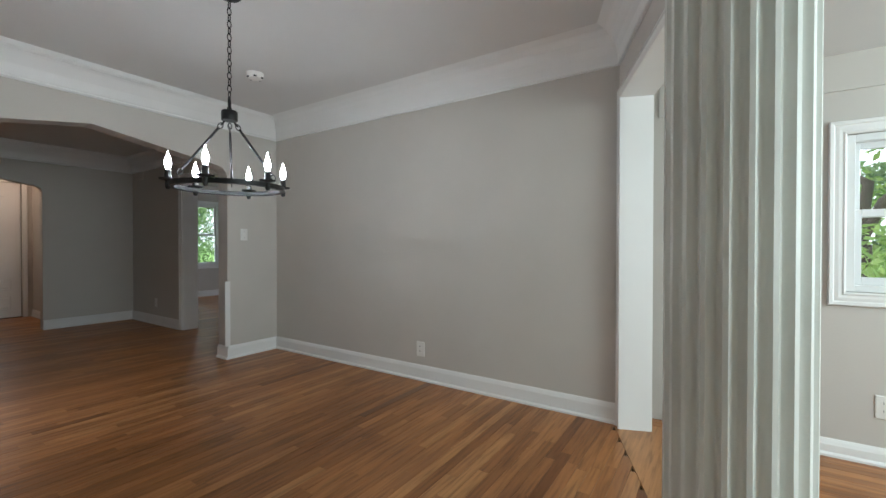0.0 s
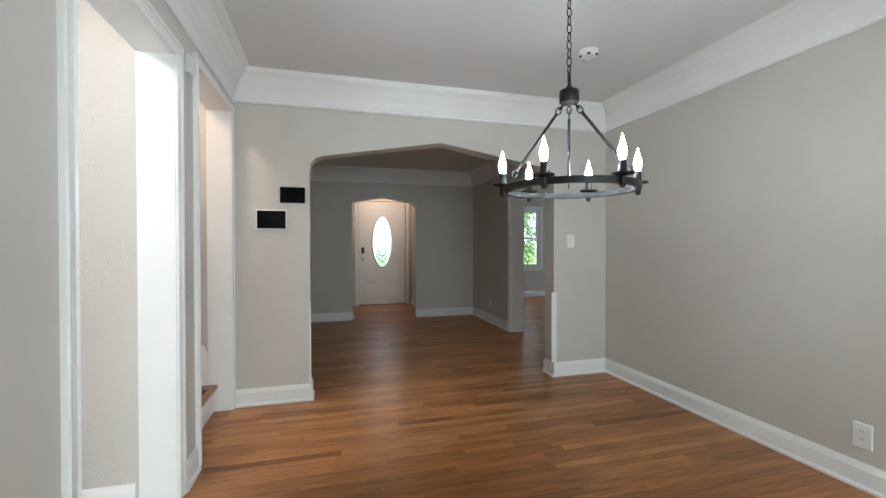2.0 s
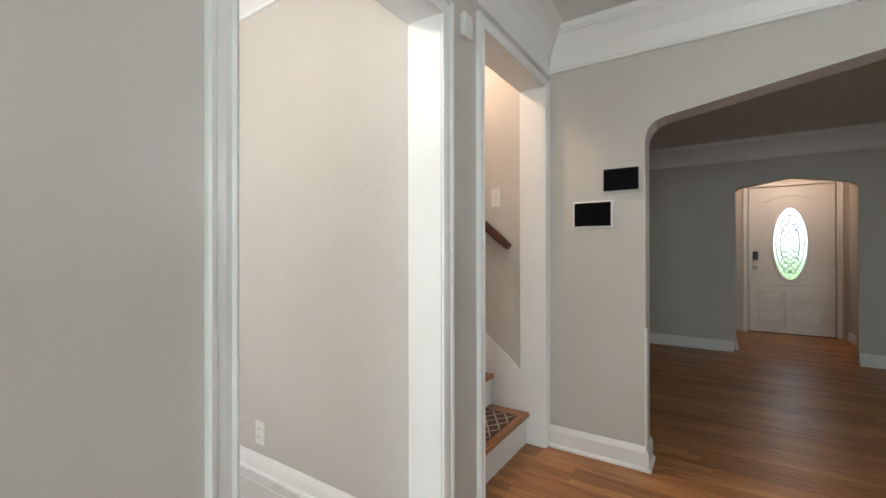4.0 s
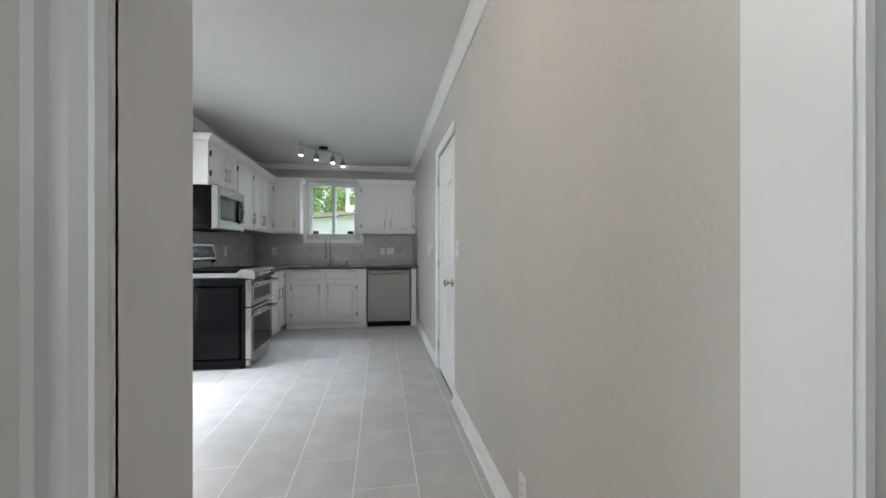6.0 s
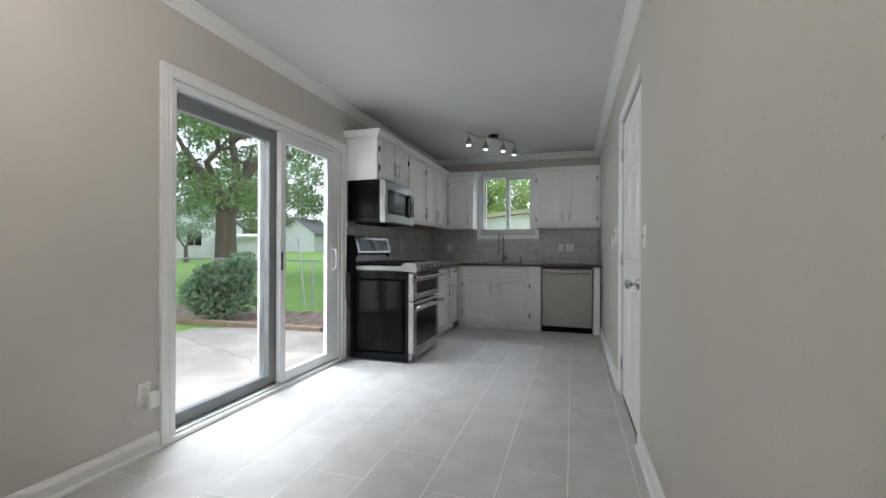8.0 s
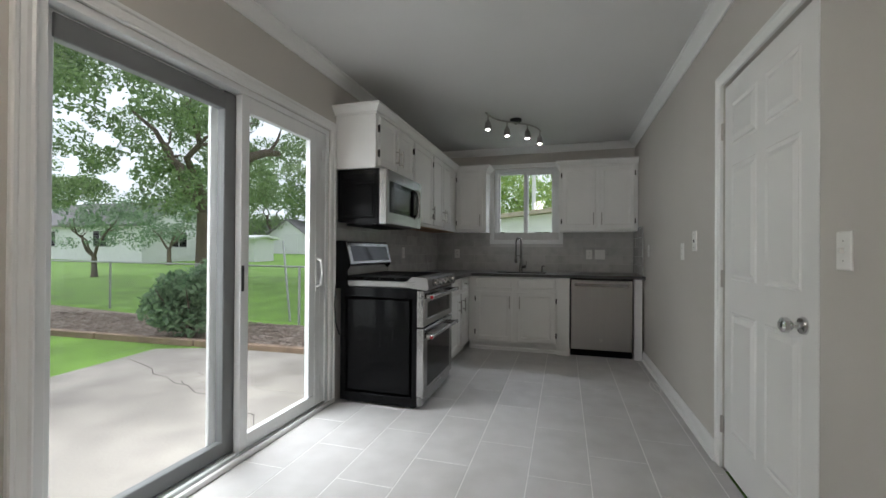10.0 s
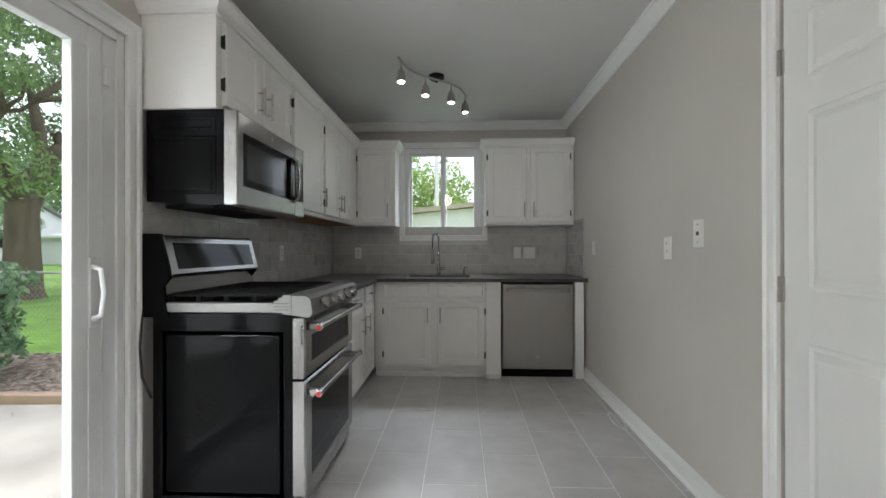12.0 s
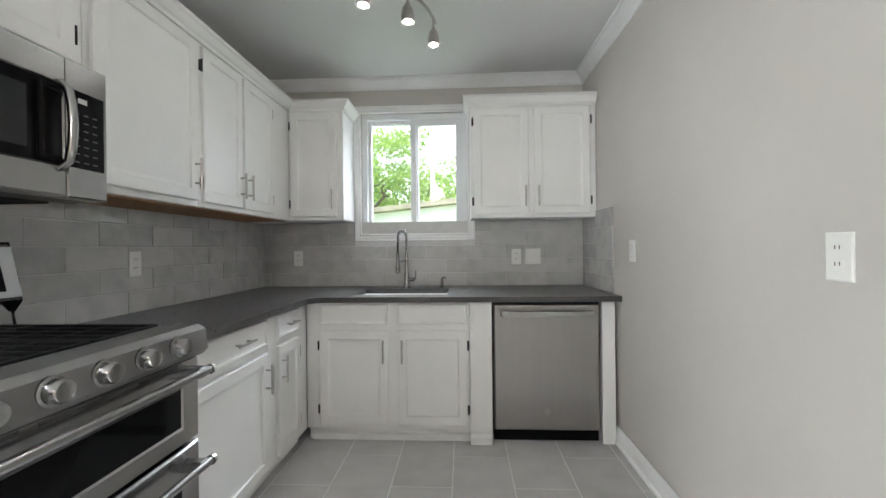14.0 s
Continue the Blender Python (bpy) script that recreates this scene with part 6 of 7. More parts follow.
# chain-link fence
fe = thing("chain_link_fence", -6.5, 7.1, GZ, "galvanised chain-link fence along the back lawn", "fence")
FX = [(-16.5, 8.1), (-13.2, 7.75), (-10.2, 7.5), (-7.6, 7.25), (-5.15, 7.05), (-2.4, 6.95)]
for x, y in FX:
    part("post", tube(bmesh.new(), [(x, y, GZ), (x, y, GZ + 1.02)], 0.022, 8), GALV, fe)
part("leaning_pole", tube(bmesh.new(), [(-5.55, 7.35, GZ), (-5.75, 7.4, GZ + 1.45)], 0.02, 8), GALV, fe)
for p, q in zip(FX, FX[1:]):
    part("top_rail", tube(bmesh.new(), [(*p, GZ + 1.0), (*q, GZ + 1.0)], 0.016, 8), GALV, fe)
    vs, fs = [], []
    L = math.dist(p, q)
    n = int(L / 0.075)
    dx, dy = (q[0] - p[0]) / L, (q[1] - p[1]) / L
    for s in (1, -1):
        for k in range(-14, n + 14):
            a0, h0, a1, h1 = k * 0.075, 0.03, k * 0.075 + s * 0.95, 0.98
            t0, t1 = 0.0, 1.0
            lo, hi = sorted(((0 - a0) / (a1 - a0), (L - a0) / (a1 - a0)))
            t0, t1 = max(t0, lo), min(t1, hi)
            if t1 - t0 < 0.02:
                continue
            ends = []
            for t in (t0, t1):
                a, h = a0 + (a1 - a0) * t, h0 + (h1 - h0) * t
                ends.append(Vector((p[0] + dx * a, p[1] + dy * a, GZ + h)))
            w = Vector((dx, dy, 0)) * 0.0022
            b0 = len(vs)
            vs += [ends[0] - w, ends[1] - w, ends[1] + w, ends[0] + w]
            fs.append((b0, b0 + 1, b0 + 2, b0 + 3))
    me = bpy.data.meshes.new("mesh_panel")
    me.from_pydata(vs, [], fs)
    me.materials.append(GALV)
    mo = new("mesh_panel", me)
    mo.parent = fe
    mo.matrix_parent_inverse = Matrix.Translation(-Vector(fe.location))


def leaves(blobs, count, size, seed, material, name, parent, hollowness=0.45):
    """Many small leaves in uneven clumps, thick near the rims of the clumps."""
    r = np.random.default_rng(seed)
    weights = np.array([b[3] ** 2 for b in blobs])
    pick = r.choice(len(blobs), count, p=weights / weights.sum())
    cen = np.array([b[:3] for b in blobs])[pick]
    rad = np.array([b[3] for b in blobs])[pick]
    d = r.normal(size=(count, 3))
    d /= np.linalg.norm(d, axis=1)[:, None]
    d[:, 2] *= 0.75
    rr = rad * (hollowness + (1.08 - hollowness) * r.random(count) ** 0.6)
    c = cen + d * rr[:, None]
    a = r.normal(size=(count, 3))
    a /= np.linalg.norm(a, axis=1)[:, None]
    b = np.cross(a, r.normal(size=(count, 3)))
    b /= np.linalg.norm(b, axis=1)[:, None]
    s = size * (0.6 + 0.8 * r.random(count))[:, None]
    v = np.stack([c - a * s, c - b * s * 0.45, c + a * s, c + b * s * 0.45], 1).reshape(-1, 3)
    me = bpy.data.meshes.new(name)
    me.from_pydata(v.tolist(), [], np.arange(count * 4).reshape(-1, 4).tolist())
    me.materials.append(material)
    ob = new(name, me)
    if parent is not None:
        ob.parent = parent
        ob.matrix_parent_inverse = Matrix.Translation(-Vector(parent.location))
    return ob


def limb_path(p0, p1, seed, wob):
    r = random.Random(seed)
    p0, p1 = Vector(p0), Vector(p1)
    L = (p1 - p0).length
    out = []
    for k in range(6):
        t = k / 5
        o = Vector((r.uniform(-1, 1), r.uniform(-1, 1), r.uniform(-0.6, 1))) * wob * L * math.sin(math.pi * t)
        out.append(p0.lerp(p1, t) + o)
    return out


def tree(x, y, h, trunk_r, fork, limbs, blobs, count, size, seed, label, material, lean=(0, 0)):
    z = gz(x, y) if y > 7 else GZ
    t = thing("tree", x, y, z, label, "tree", "trees")
    top = (x + lean[0], y + lean[1], z + fork)
    bm = bmesh.new()
    tube(bm, [(x, y, z - 0.1), (x + 0.02, y, z + 0.15), (x + lean[0] * 0.5, y + lean[1] * 0.5, z + fork * 0.5), top], [trunk_r * 1.6, trunk_r * 1.15, trunk_r, trunk_r * 0.92], 14)
    for i, (dx, dy, dz, r) in enumerate(limbs):
        path = limb_path(top, (top[0] + dx, top[1] + dy, top[2] + dz), seed * 13 + i, 0.1)
        tube(bm, path, [r, r * 0.85, r * 0.7, r * 0.55, r * 0.4, r * 0.2], 9)
        tip = path[3]
        for j in range(3):
            rr = random.Random(seed * 31 + i * 7 + j)
            q = tip + Vector((rr.uniform(-1, 1), rr.uniform(-1, 1), rr.uniform(0.0, 1))) * h * 0.14
            tube(bm, limb_path(tip, q, seed + i + j, 0.12), [r * 0.4, r * 0.34, r * 0.28, r * 0.2, r * 0.14, r * 0.06], 6)
    smooth(part("trunk", bm, BARK, t), 60)
    leaves([(x + bx, y + by, z + bz, br) for bx, by, bz, br in blobs], count, size, seed, material, "crown", t)
    return t


def blob_cloud(seed, n, rx, ry, z0, z1, r0, r1):
    r = random.Random(seed)
    out = []
    for _ in range(n):
        a, q = r.uniform(0, math.tau), math.sqrt(r.random())
        out.append((rx * q * math.cos(a), ry * q * math.sin(a), r.uniform(z0, z1), r.uniform(r0, r1)))
    return out


# the big tree behind the fence, with its low bent limb
def hides_limb(b):
    """Clumps that would hang in front of the bare low limb."""
    side, depth = b[0] * 0.68 + b[1] * 0.73, b[1] * 0.68 - b[0] * 0.73
    return 0.0 < side < 2.9 and abs(b[2] - 3.8 - 0.55 * side) < 0.75 + b[3] * 0.5 and depth < 1.8


big = [b for b in blob_cloud(3, 170, 5.4, 5.4, 2.9, 9.8, 0.3, 0.9) if not hides_limb(b)]
oak = tree(-12.6, 12.35, 10, 0.36, 2.5, [(-2.2, -1.0, 3.4, 0.2), (0.3, 0.8, 4.6, 0.22), (-1.0, 2.5, 3.2, 0.16), (1.6, -2.4, 3.0, 0.15)], big, 60000, 0.072, 11, "large old garden tree with a bent low limb", LEAF)
bm = tube(bmesh.new(), [(-12.6, 12.4, 2.0), (-12.55, 12.65, 2.9), (-12.5, 13.0, 3.7), (-12.5, 13.5, 4.3), (-12.45, 14.2, 4.75), (-12.4, 15.0, 5.1), (-12.4, 15.7, 5.2)], [0.26, 0.24, 0.22, 0.19, 0.17, 0.15, 0.13], 12)
tube(bm, [(-12.5, 13.3, 4.1), (-12.5, 13.2, 4.35), (-12.45, 13.25, 4.5)], [0.13, 0.12, 0.09], 9)
tube(bm, [(-12.45, 15.2, 5.15), (-12.3, 15.5, 5.7), (-12.2, 15.7, 6.4)], [0.08, 0.06, 0.02], 7)
smooth(part("low_limb", bm, BARK, oak, "bare bent low limb with a broken end"), 60)
tree(-19.0, 13.0, 3.5, 0.10, 0.8, [(-1.0, -0.3, 1.4, 0.06), (0.9, 0.3, 1.6, 0.06), (0.1, -0.8, 1.5, 0.05)], blob_cloud(4, 30, 2.1, 2.1, 1.3, 2.8, 0.2, 0.5), 4200, 0.05, 12, "small sparse ornamental tree on the lawn", LEAF_B)
tree(-24.0, 20.5, 4, 0.12, 0.9, [(-1.2, -0.3, 1.6, 0.07), (1.1, 0.3, 1.6, 0.07), (0.1, 0.9, 1.9, 0.06)], blob_cloud(6, 26, 2.4, 2.4, 1.6, 3.8, 0.4, 0.8), 7000, 0.065, 13, "small broad tree on the far lawn", LEAF_B)

bs = thing("bush", -6.05, 5.75, GZ, "dense green garden bush beside the patio", "bush")
bm = bmesh.new()
for k in range(7):
    a = k * 0.9
    tube(bm, limb_path((-6.05, 5.75, GZ), (-6.05 + 0.5 * math.cos(a), 5.75 + 0.5 * math.sin(a), GZ + 0.75), k, 0.08), [0.02, 0.018, 0.015, 0.012, 0.008, 0.004], 6)
part("stems", bm, BARK, bs)
leaves([(-6.05 + a, 5.75 + b, GZ + c, r) for a, b, c, r in blob_cloud(9, 34, 0.40, 0.40, 0.25, 0.98, 0.2, 0.30)], 6500, 0.05, 21, LEAF_B, "foliage", bs, 0.6)

# far trees, by place
FAR = [(-46, 40, 11, LEAF_D), (-38, 47, 13, LEAF), (-30, 55, 12, LEAF_D), (-24, 48, 9, LEAF_Y), (-20, 58, 13, LEAF), (-12, 52, 11, LEAF_Y), (-60, 36, 12, LEAF), (-58, 24, 11, LEAF_D), (-64, 12, 12, LEAF), (-50, 55, 14, LEAF_D),
       (-6.6, 27, 8.4, LEAF_Y), (-2.9, 28, 7.4, LEAF_Y), (2.6, 27, 5.6, LEAF_B), (-10.5, 32, 9, LEAF), (6, 32, 8, LEAF_D)]
for k, (x, y, h, m) in enumerate(FAR):
    tree(x, y, h, 0.28, h * 0.22, [(-h * 0.15, 0, h * 0.4, 0.14), (h * 0.15, h * 0.1, h * 0.4, 0.14), (0, -h * 0.1, h * 0.5, 0.14)], blob_cloud(50 + k, 34, h * 0.36, h * 0.36, h * 0.16, h * 0.95, h * 0.07, h * 0.16), 9000, h * 0.015, 60 + k, "leafy green tree in the gardens beyond", m)
NEARF = [(-4.6, -9.0, 7, LEAF_Y), (-3.0, -11.5, 8, LEAF), (-7.5, -10.5, 8, LEAF), (19, -9.0, 7, LEAF_B), (26, 5.0, 8, LEAF_Y), (15, -8.5, 8, LEAF), (-12, -3.0, 7, LEAF), (-13, 1.5, 8, LEAF_Y)]
for k, (x, y, h, m) in enumerate(NEARF):
    tree(x, y, h, 0.16, h * 0.18, [(-h * 0.15, 0, h * 0.35, 0.08), (h * 0.15, h * 0.1, h * 0.4, 0.08), (0, -h * 0.1, h * 0.5, 0.08)], blob_cloud(80 + k, 40, h * 0.36, h * 0.36, h * 0.08, h * 0.95, h * 0.07, h * 0.14), 13000, h * 0.012, 90 + k, "leafy green tree growing near the house", m)


def gable_house(name, x0, x1, y0, y1, eave, ridge, along, wall_m, roof_m, label, category, wins=(), courses=True, door=None):
    """A low house or garage: walls with lapped boards, a pitched roof with overhang, windows."""
    GZ = min(gz(x0, y0), gz(x1, y0), gz(x0, y1), gz(x1, y1)) - 0.02
    hs = thing(name, (x0 + x1) / 2, (y0 + y1) / 2, GZ, label, category)
    bm = box(x0, x1, y0, y1, GZ, GZ + eave)
    if along == "x":
        f = Face((x0, (y0 + y1) / 2, 0), (0, 1, 0), (1, 0, 0))
        hw, ln = (y1 - y0) / 2, x1 - x0
    else:
        f = Face(((x0 + x1) / 2, y0, 0), (1, 0, 0), (0, 1, 0))
        hw, ln = (x1 - x0) / 2, y1 - y0
    f.prism(bm, [(-hw, GZ + eave), (hw, GZ + eave), (0, GZ + ridge)], 0, ln)
    w = part("wall", bm, wall_m, hs)
    if courses:
        bm = bmesh.new()
        z = GZ + 0.2
        while z < GZ + eave:
            for a, b, c, d in ((x0 - 0.012, x1 + 0.012, y0 - 0.012, y0), (x0 - 0.012, x1 + 0.012, y1, y1 + 0.012), (x0 - 0.012, x0, y0, y1), (x1, x1 + 0.012, y0, y1)):
                box(a, b, c, d, z, z + 0.02, 0, bm)
            z += 0.18
        part("board_courses", bm, wall_m, w)
    ov = 0.4
    for s in (-1, 1):
        sl = (ridge - eave) / hw
        pts = [(0, GZ + ridge + 0.02), (s * (hw + ov), GZ + eave - ov * sl + 0.02), (s * (hw + ov), GZ + eave - ov * sl + 0.16), (0, GZ + ridge + 0.16)]
        part("roof_slope", f.prism(bmesh.new(), pts, -0.3, ln + 0.3), roof_m, hs)
    for side, u0, u1, w0, w1 in wins:
        g = {"s": Face((0, y0, 0), (1, 0, 0), (0, -1, 0)), "w": Face((x0, 0, 0), (0, 1, 0), (-1, 0, 0)), "e": Face((x1, 0, 0), (0, 1, 0), (1, 0, 0))}[side]
        wd = hollow(g, u0, u1, 0.0, 0.05, GZ + w0, GZ + w1, 0.07, hs, SIDING, "window")
        part("pane", g.box(bmesh.new(), u0 + 0.06, u1 - 0.06, 0.005, 0.012, GZ + w0 + 0.06, GZ + w1 - 0.06), BLACKGLASS, wd)
        part("mullion", g.box(bmesh.new(), (u0 + u1) / 2 - 0.03, (u0 + u1) / 2 + 0.03, 0.012, 0.03, GZ + w0, GZ + w1), SIDING, wd)
    if door:
        side, u0, u1, h = door
        g = {"s": Face((0, y0, 0), (1, 0, 0), (0, -1, 0)), "e": Face((x1, 0, 0), (0, 1, 0), (1, 0, 0))}[side]
        gd = part("garage_door", g.box(bmesh.new(), u0, u1, 0.0, 0.03, GZ, GZ + h), SIDING, hs)
        for k in range(1, 4):
            part("door_rib", g.box(bmesh.new(), u0, u1, 0.03, 0.04, GZ + h * k / 4 - 0.02, GZ + h * k / 4 + 0.02), wall_m, gd)
    return hs


gable_house("neighbour_house", -40, -27.5, 21.5, 29, 2.6, 4.4, "x", SIDING, ROOFING, "low white neighbouring house with a grey roof", "house", [("e", 23.5, 24.9, 1.0, 2.2), ("s", -37, -35.6, 1.0, 2.2), ("s", -32, -30.6, 1.0, 2.2)])
gable_house("garage", -36.8, -31.4, 45, 50, 2.5, 4.3, "y", SIDING, ROOFING, "white garage with a pitched roof by the street", "garage", [], True, ("s", -35.7, -32.5, 2.1))
gable_house("far_house", -58, -46, 56, 62, 3.0, 5.0, "x", FACADE, ROOFING, "grey house behind the trees", "house", [("s", -55, -53.5, 1.0, 2.4), ("s", -50, -48.5, 1.0, 2.4)])
gable_house("shed", -27.3, -22.9, 26.5, 28.6, 1.75, 1.9, "x", SIDING, SIDING, "small white metal garden shed", "shed", [], False)
gable_house("back_garage", -5.4, 9.6, 15.5, 21.0, 2.2, 2.95, "y", SIDING, TANROOF, "white outbuilding with a low tan-edged roof", "garage", [("s", -3.45, -2.75, 1.2, 2.05), ("s", -1.85, -1.2, 1.2, 2.05), ("s", 0.1, 0.8, 1.2, 2.05)], True)
po = thing("utility_pole", -2.35, 23.0, GZ, "pale wooden utility pole with wires", "pole")
part("pole", tube(bmesh.new(), [(-2.35, 23, GZ), (-2.35, 23, GZ + 6.2)], [0.12, 0.09], 10), SIDING, po)
for k in range(3):
    part("wire", tube(bmesh.new(), [(-40, 24 + k, 5.3 + 0.5 * k), (-2.35, 23, 5.2 + 0.4 * k), (30, 22, 5.4 + 0.5 * k)], 0.012, 5), GALV, po)

GZ = gz(-40, 44)
cr = thing("parked_car", -40.0, 44.0, GZ, "dark car parked by the street", "car")
f = Face((-40.0, 44.0, 0), (1, 0, 0), (0, 1, 0))
bm = f.prism(bmesh.new(), [(-2.1, GZ + 0.3), (2.1, GZ + 0.3), (2.15, GZ + 0.7), (1.9, GZ + 0.85), (1.1, GZ + 0.92), (0.6, GZ + 1.4), (-1.0, GZ + 1.45), (-1.7, GZ + 0.98), (-2.15, GZ + 0.9)], -0.85, 0.85)
bmesh.ops.bevel(bm, geom=list(bm.edges), offset=0.06, segments=2, affect="EDGES")
smooth(part("body", bm, CARPAINT, cr))
part("side_glass", f.prism(bmesh.new(), [(0.85, GZ + 0.95), (0.5, GZ + 1.32), (-0.9, GZ + 1.36), (-1.4, GZ + 1.0)], -0.865, -0.855), BLACKGLASS, cr)
for dx in (-1.35, 1.35):
    for dy in (-0.82, 0.82):
        wh = part("wheel", lathe(bmesh.new(), (-40.0 + dx, 44.0 + dy - 0.1, GZ + 0.33), [(0.2, 0), (0.33, 0.02), (0.33, 0.18), (0.2, 0.2)], 18, "y"), SEAT_RUBBER, cr)
        part("rim", lathe(bmesh.new(), (-40.0 + dx, 44.0 + dy - 0.11, GZ + 0.33), [(0.19, 0), (0.19, 0.22)], 16, "y"), GALV, wh)


# ---- floor boards, floor tiles and wall tiles, piece by piece ----
BW = 0.0572


def board_mesh():
    """A board one metre long, with eased long edges."""
    bm = bmesh.new()
    g = 0.0005
    pts = [(g, -0.018), (BW - g, -0.018), (BW - g, -0.001), (BW - g - 0.0012, 0.0), (g + 0.0012, 0.0), (g, -0.001)]
    a = [bm.verts.new((x, 0.0003, z)) for x, z in pts]
    b = [bm.verts.new((x, 0.9994, z)) for x, z in pts]
    bm.faces.new(a)
    bm.faces.new(b)
    for i in range(6):
        j = (i + 1) % 6
        bm.faces.new((a[i], a[j], b[j], b[i]))
    bmesh.ops.recalc_face_normals(bm, faces=bm.faces)
    me = bpy.data.meshes.new("floor_board")
    bm.to_mesh(me)
    bm.free()
    me.materials.append(OAK)
    return me


BOARD = board_mesh()
floor_d = empty_structure("floor_dining", (0, -1.6, 0), "worn honey-brown oak strip floor", "floor")
rng = random.Random(17)
rest_v, rest_f = [], []


def slant_x(y):
    return P0[0] + (y - SY) * SD[0] / SD[1]


count = 0
row = 0
x = AX + 0.16 - BW
rows_d = []
while x > -3.6:
    y_end = SY + 0.002
    if x < P0[0]:
        y_end = SY + (P0[0] - x) * SD[1] / -SD[0]
    y = 0.0 + rng.uniform(0, 0.25)
    while y > y_end + 0.01:
        ln = rng.choice((0.28, 0.4, 0.55, 0.7, 0.9, 1.2, 1.5)) * rng.uniform(0.85, 1.15)
        y0 = max(y - ln, y_end)
        if y0 - y_end < 0.15:
            y0 = y_end
        top = min(y, 0.0)
        if top - y0 > 0.02:
            rows_d.append((x, y0, top - y0))
        y = y0
    x -= BW
for x, y0, ln in rows_d:
    if abs(x + 0.90) < BW / 2 and y0 < -2.4:
        if y0 + ln > -2.36:
            rest_v.append((x, -2.368, y0 + ln + 2.368))
        continue
    if count < 300 and -1.9 < x < 1.1 and ln > 0.1:
        ob = bpy.data.objects.new("floor_board", BOARD)
        scene.collection.objects.link(ob)
        ob.parent = floor_d
        ob.matrix_parent_inverse = Matrix.Translation(-Vector(floor_d.location))
        ob.location, ob.scale = (x, y0, rng.uniform(-0.0006, 0.0)), (1, ln, 1)
        count += 1
    else:
        rest_v.append((x, y0, ln))


bm = box(-0.9123, -0.9133 + BW, SY + 0.002, -2.37, -0.018, 0.0)
part("dark_floor_board", bm, OAK_DARK, floor_d, "one darker walnut-toned board")

part("border_board", SLANT.box(bmesh.new(), 0.0, 3.42, -0.26, 0.03, -0.012, 0.0022, 0.001), OAK, floor_d, "border board along the sunroom opening")


def joined_boards(name, list_xyl, material, label, along="y"):
    vs, fs = [], []
    for x, y0, ln in list_xyl:
        g, e = 0.0005, 0.0012
        ring0 = [(g, -0.018), (BW - g, -0.018), (BW - g, -0.001), (BW - g - e, 0.0), (g + e, 0.0), (g, -0.001)]
        b0 = len(vs)
        for yy in (y0 + 0.0003, y0 + ln - 0.0005):
            for a, z in ring0:
                vs.append((x + a, yy, z) if along == "y" else (yy, x + a, z))
        for i in range(6):
            j = (i + 1) % 6
            fs.append((b0 + i, b0 + j, b0 + 6 + j, b0 + 6 + i))
    me = bpy.data.meshes.new(name)
    me.from_pydata(vs, [], fs)
    bm = bmesh.new()
    bm.from_mesh(me)
    bmesh.ops.recalc_face_normals(bm, faces=bm.faces)
    bm.to_mesh(me)
    bm.free()
    me.materials.append(material)
    return tagged(new(name, me), label, "floor", kind="stuff")


def fill_rows(u0, u1, v0, v1, seed):
    r = random.Random(seed)
    out = []
    u = u0
    while u < u1:
        v = v0 - r.uniform(0, 0.4)
        while v < v1 - 0.01:
            ln = r.choice((0.3, 0.45, 0.6, 0.9, 1.2)) * r.uniform(0.85, 1.15)
            a, b = max(v, v0), min(v + ln, v1)
            if b - a > 0.02:
                out.append((u, a, b - a))
            v += ln
        u += BW
    return out


living = fill_rows(AX + 0.16, 4.55, -3.0, 0.9, 3) + fill_rows(4.55, 6.09, -2.3, -1.05, 4) + fill_rows(AX + 0.16, 6.43, -7.2, -3.0, 5) + fill_rows(-0.85, 1.3, 0.0, 0.14, 6)
joined_boards("floor_boards_dining_rest", rest_v, OAK_REST, "worn honey-brown oak strip boards")
joined_boards("floor_boards_living", living, OAK_REST, "worn oak strip floor of the living rooms")
joined_boards("floor_boards_sunroom", [b for b in fill_rows(-3.38, -0.0, -5.6, -2.38, 8) if b[1] + b[2] < slant_x(b[0]) + 0.0], OAK_SUN, "lighter oak strip floor of the sunroom", "x")


def tile_piece(name, wu, wv, h, bev, material):
    """A tile lying flat, its corner at the origin."""
    bm = bmesh.new()
    b = bev
    lo = [bm.verts.new(p) for p in ((0, 0, -h), (wu, 0, -h), (wu, wv, -h), (0, wv, -h))]
    mid = [bm.verts.new(p) for p in ((0, 0, -b), (wu, 0, -b), (wu, wv, -b), (0, wv, -b))]
    hi = [bm.verts.new(p) for p in ((b, b, 0), (wu - b, b, 0), (wu - b, wv - b, 0), (b, wv - b, 0))]
    for p, q in ((lo, mid), (mid, hi)):
        for i in range(4):
            bm.faces.new((p[i], p[(i + 1) % 4], q[(i + 1) % 4], q[i]))
    bm.faces.new(hi)
    bmesh.ops.recalc_face_normals(bm, faces=bm.faces)
    me = bpy.data.meshes.new(name)
    bm.to_mesh(me)
    bm.free()
    me.materials.append(material)
    return me


cache = {}


def lay(name, parent, m, wu, wv, h, bev, material):
    key = (name, round(wu, 3), round(wv, 3))
    if key not in cache:
        cache[key] = tile_piece(name, wu, wv, h, bev, material)
    ob = bpy.data.objects.new(name, cache[key])
    scene.collection.objects.link(ob)
    ob.parent = parent
    if parent.type == "EMPTY":
        ob.matrix_parent_inverse = Matrix.Translation(-Vector(parent.location))
    ob.matrix_basis = m
    return ob


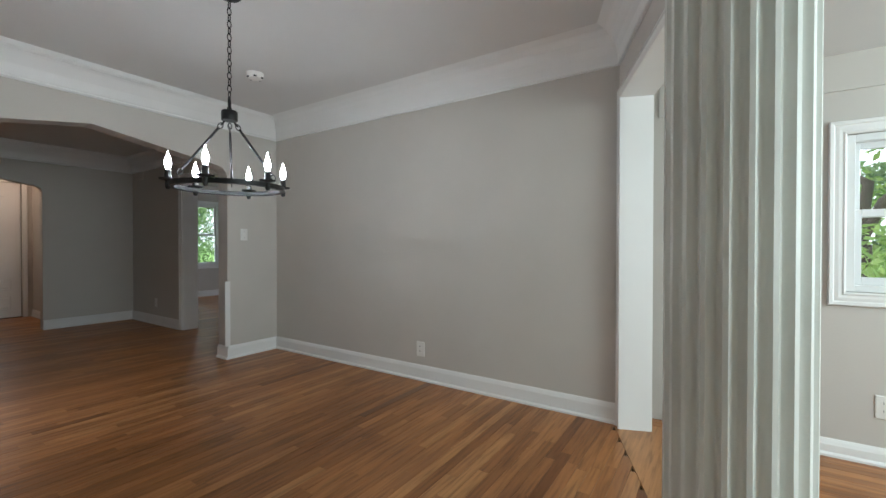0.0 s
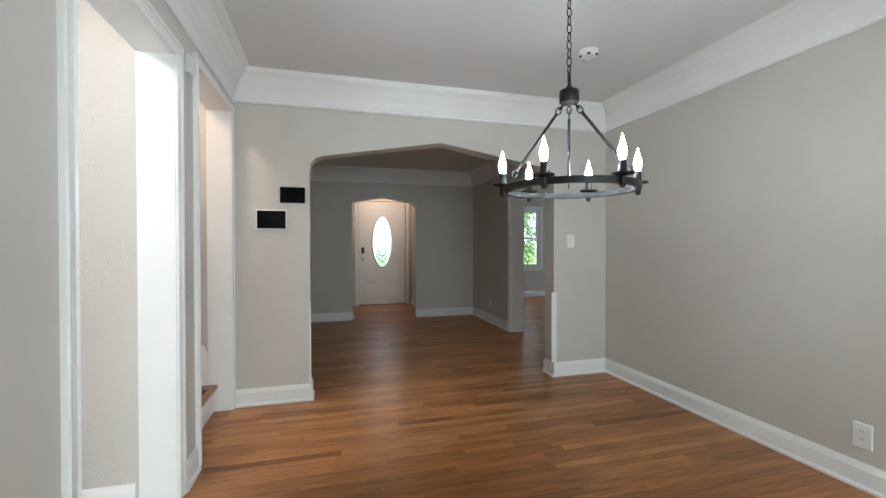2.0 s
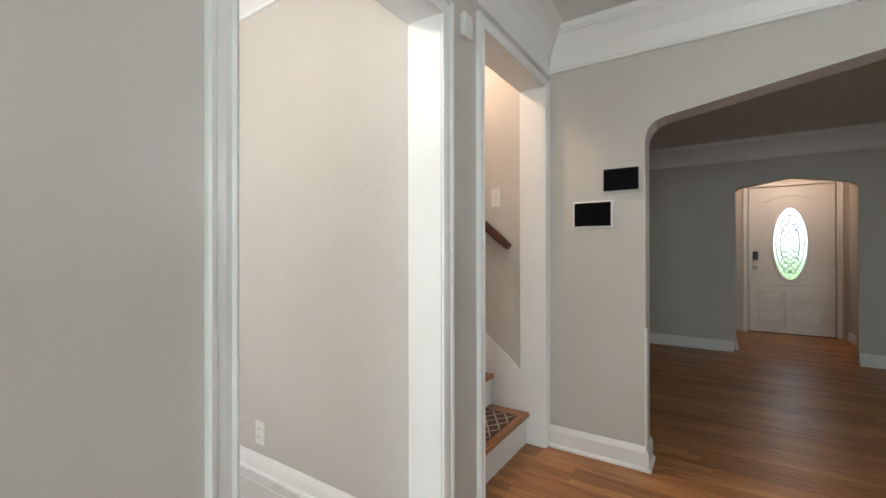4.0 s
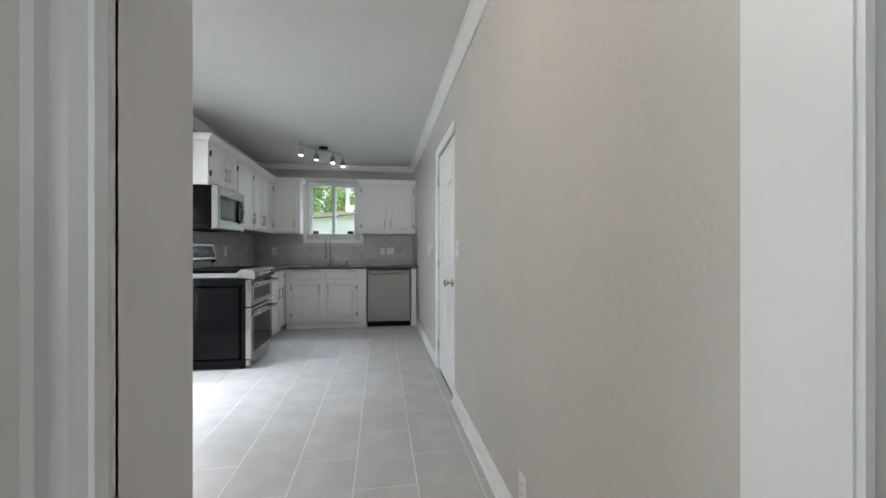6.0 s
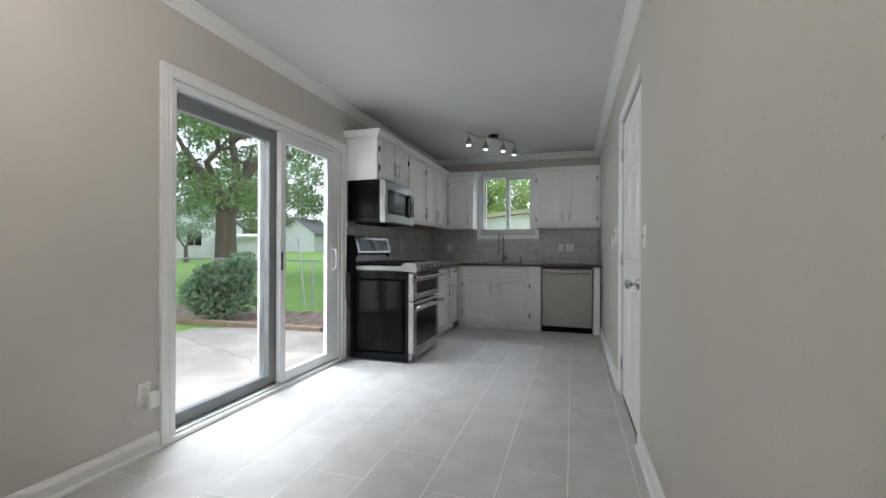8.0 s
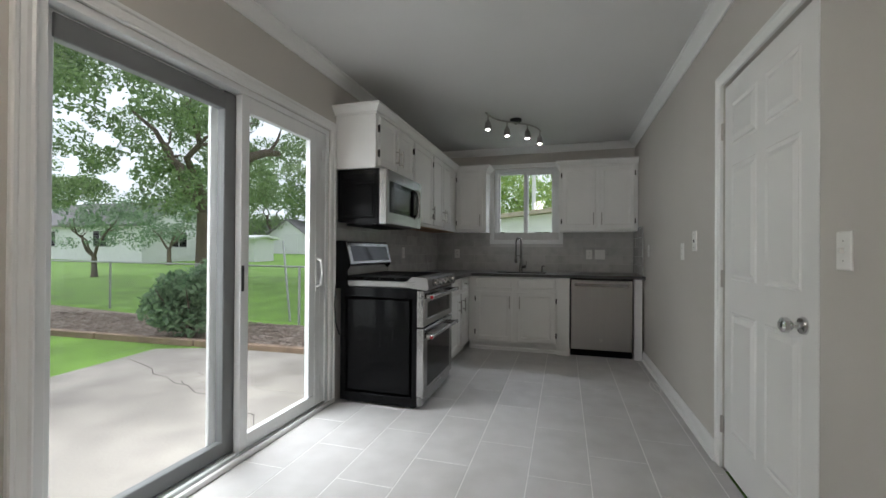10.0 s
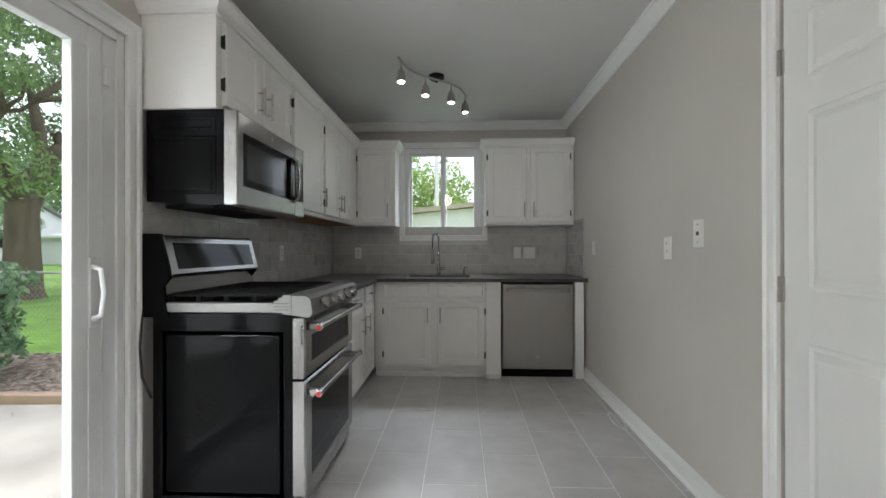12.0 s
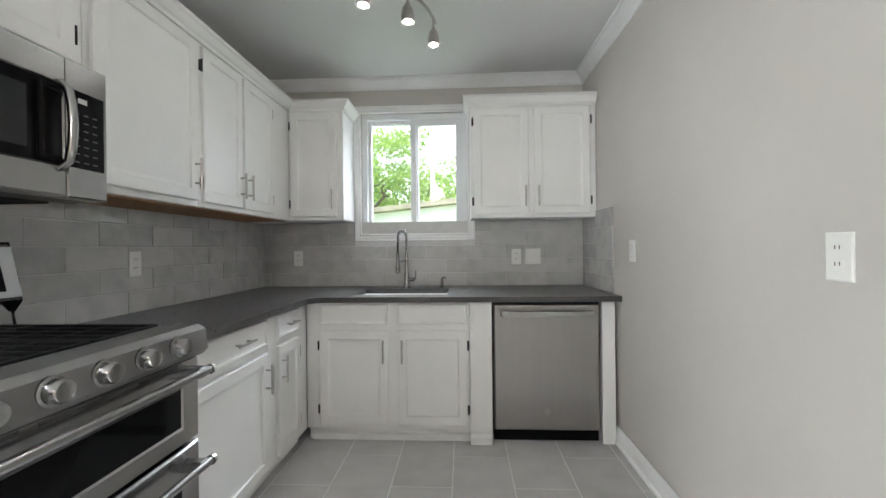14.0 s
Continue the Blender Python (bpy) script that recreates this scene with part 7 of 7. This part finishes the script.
ftile = empty_structure("floor_kitchen_tiles", (-1.2, 3.0, KF), "large grey stone-look floor tiles laid lengthwise", "floor")
TW, TL, GAP = 0.305, 0.61, 0.005
k = 0
x = -0.065
while x > KX - TW:
    y = 0.0 - TL + (0.37 + (k % 2) * TL / 2) % TL
    while y < KY:
        a0, a1 = max(x, KX), min(x + TW - GAP, 0.0)
        b0, b1 = max(y, 0.0), min(y + TL - GAP, KY)
        if a1 - a0 > 0.01 and b1 - b0 > 0.01:
            lay("floor_tile", ftile, Matrix.Translation((a0, b0, KF)), a1 - a0, b1 - b0, 0.008, 0.0012, FLOOR_TILE)
        y += TL
    x -= TW
    k += 1

WT, HT, SG = 0.305, 0.104, 0.003
rng = random.Random(23)


def splash(f, u0, u1, w0, w1, n_t, holes, name, shift, label):
    back = tagged(part(name, f.box(bmesh.new(), u0, u1, 0.0005, n_t - 0.003, w0, w1), GROUT2), label, "backsplash", kind="structure")
    back["label"] = label
    r = 0
    w = w0
    m3 = Matrix((f.u, Vector((0, 0, 1)), f.n)).transposed().to_4x4()
    while w < w1 - 0.01:
        hh = min(HT, w1 - w)
        u = u0 - WT + ((r % 2) * WT / 2 + shift) % WT
        while u < u1:
            a0, a1 = max(u, u0), min(u + WT - SG, u1)
            segs = [(a0, a1)]
            for h0, h1, z0, z1 in holes:
                if z0 < w + hh - 0.005 and z1 > w + 0.005:
                    segs = [s for p, q in segs for s in ((p, min(q, h0)), (max(p, h1), q)) if s[1] - s[0] > 0.012]
            for p, q in segs:
                tilt = Matrix.Rotation(rng.uniform(-0.006, 0.006), 4, "X") @ Matrix.Rotation(rng.uniform(-0.006, 0.006), 4, "Y")
                lay("wall_tile", back, Matrix.Translation(f.at(p, n_t + rng.uniform(-0.0008, 0.0008), w)) @ m3 @ tilt, q - p, hh - SG, 0.008, 0.002, GLAZE)
            u += WT
        w += HT
        r += 1


splash(KFAR, KX + 0.012, -0.012, CT1 + 0.001, 1.40, 0.012, [(-1.757, -0.823, 1.255, 2.3)], "backsplash_window", 0.05, "grey glazed subway tile backsplash behind the sink")
splash(KLEFT, 3.745, KY, CT1 + 0.001, 1.40, 0.012, [], "backsplash_range", 0.1, "grey glazed subway tile backsplash behind the range")
splash(KRIGHT, 5.79, KY, CT1 + 0.001, 1.44, 0.010, [], "backsplash_return", 0.0, "short grey tiled return beside the worktop")
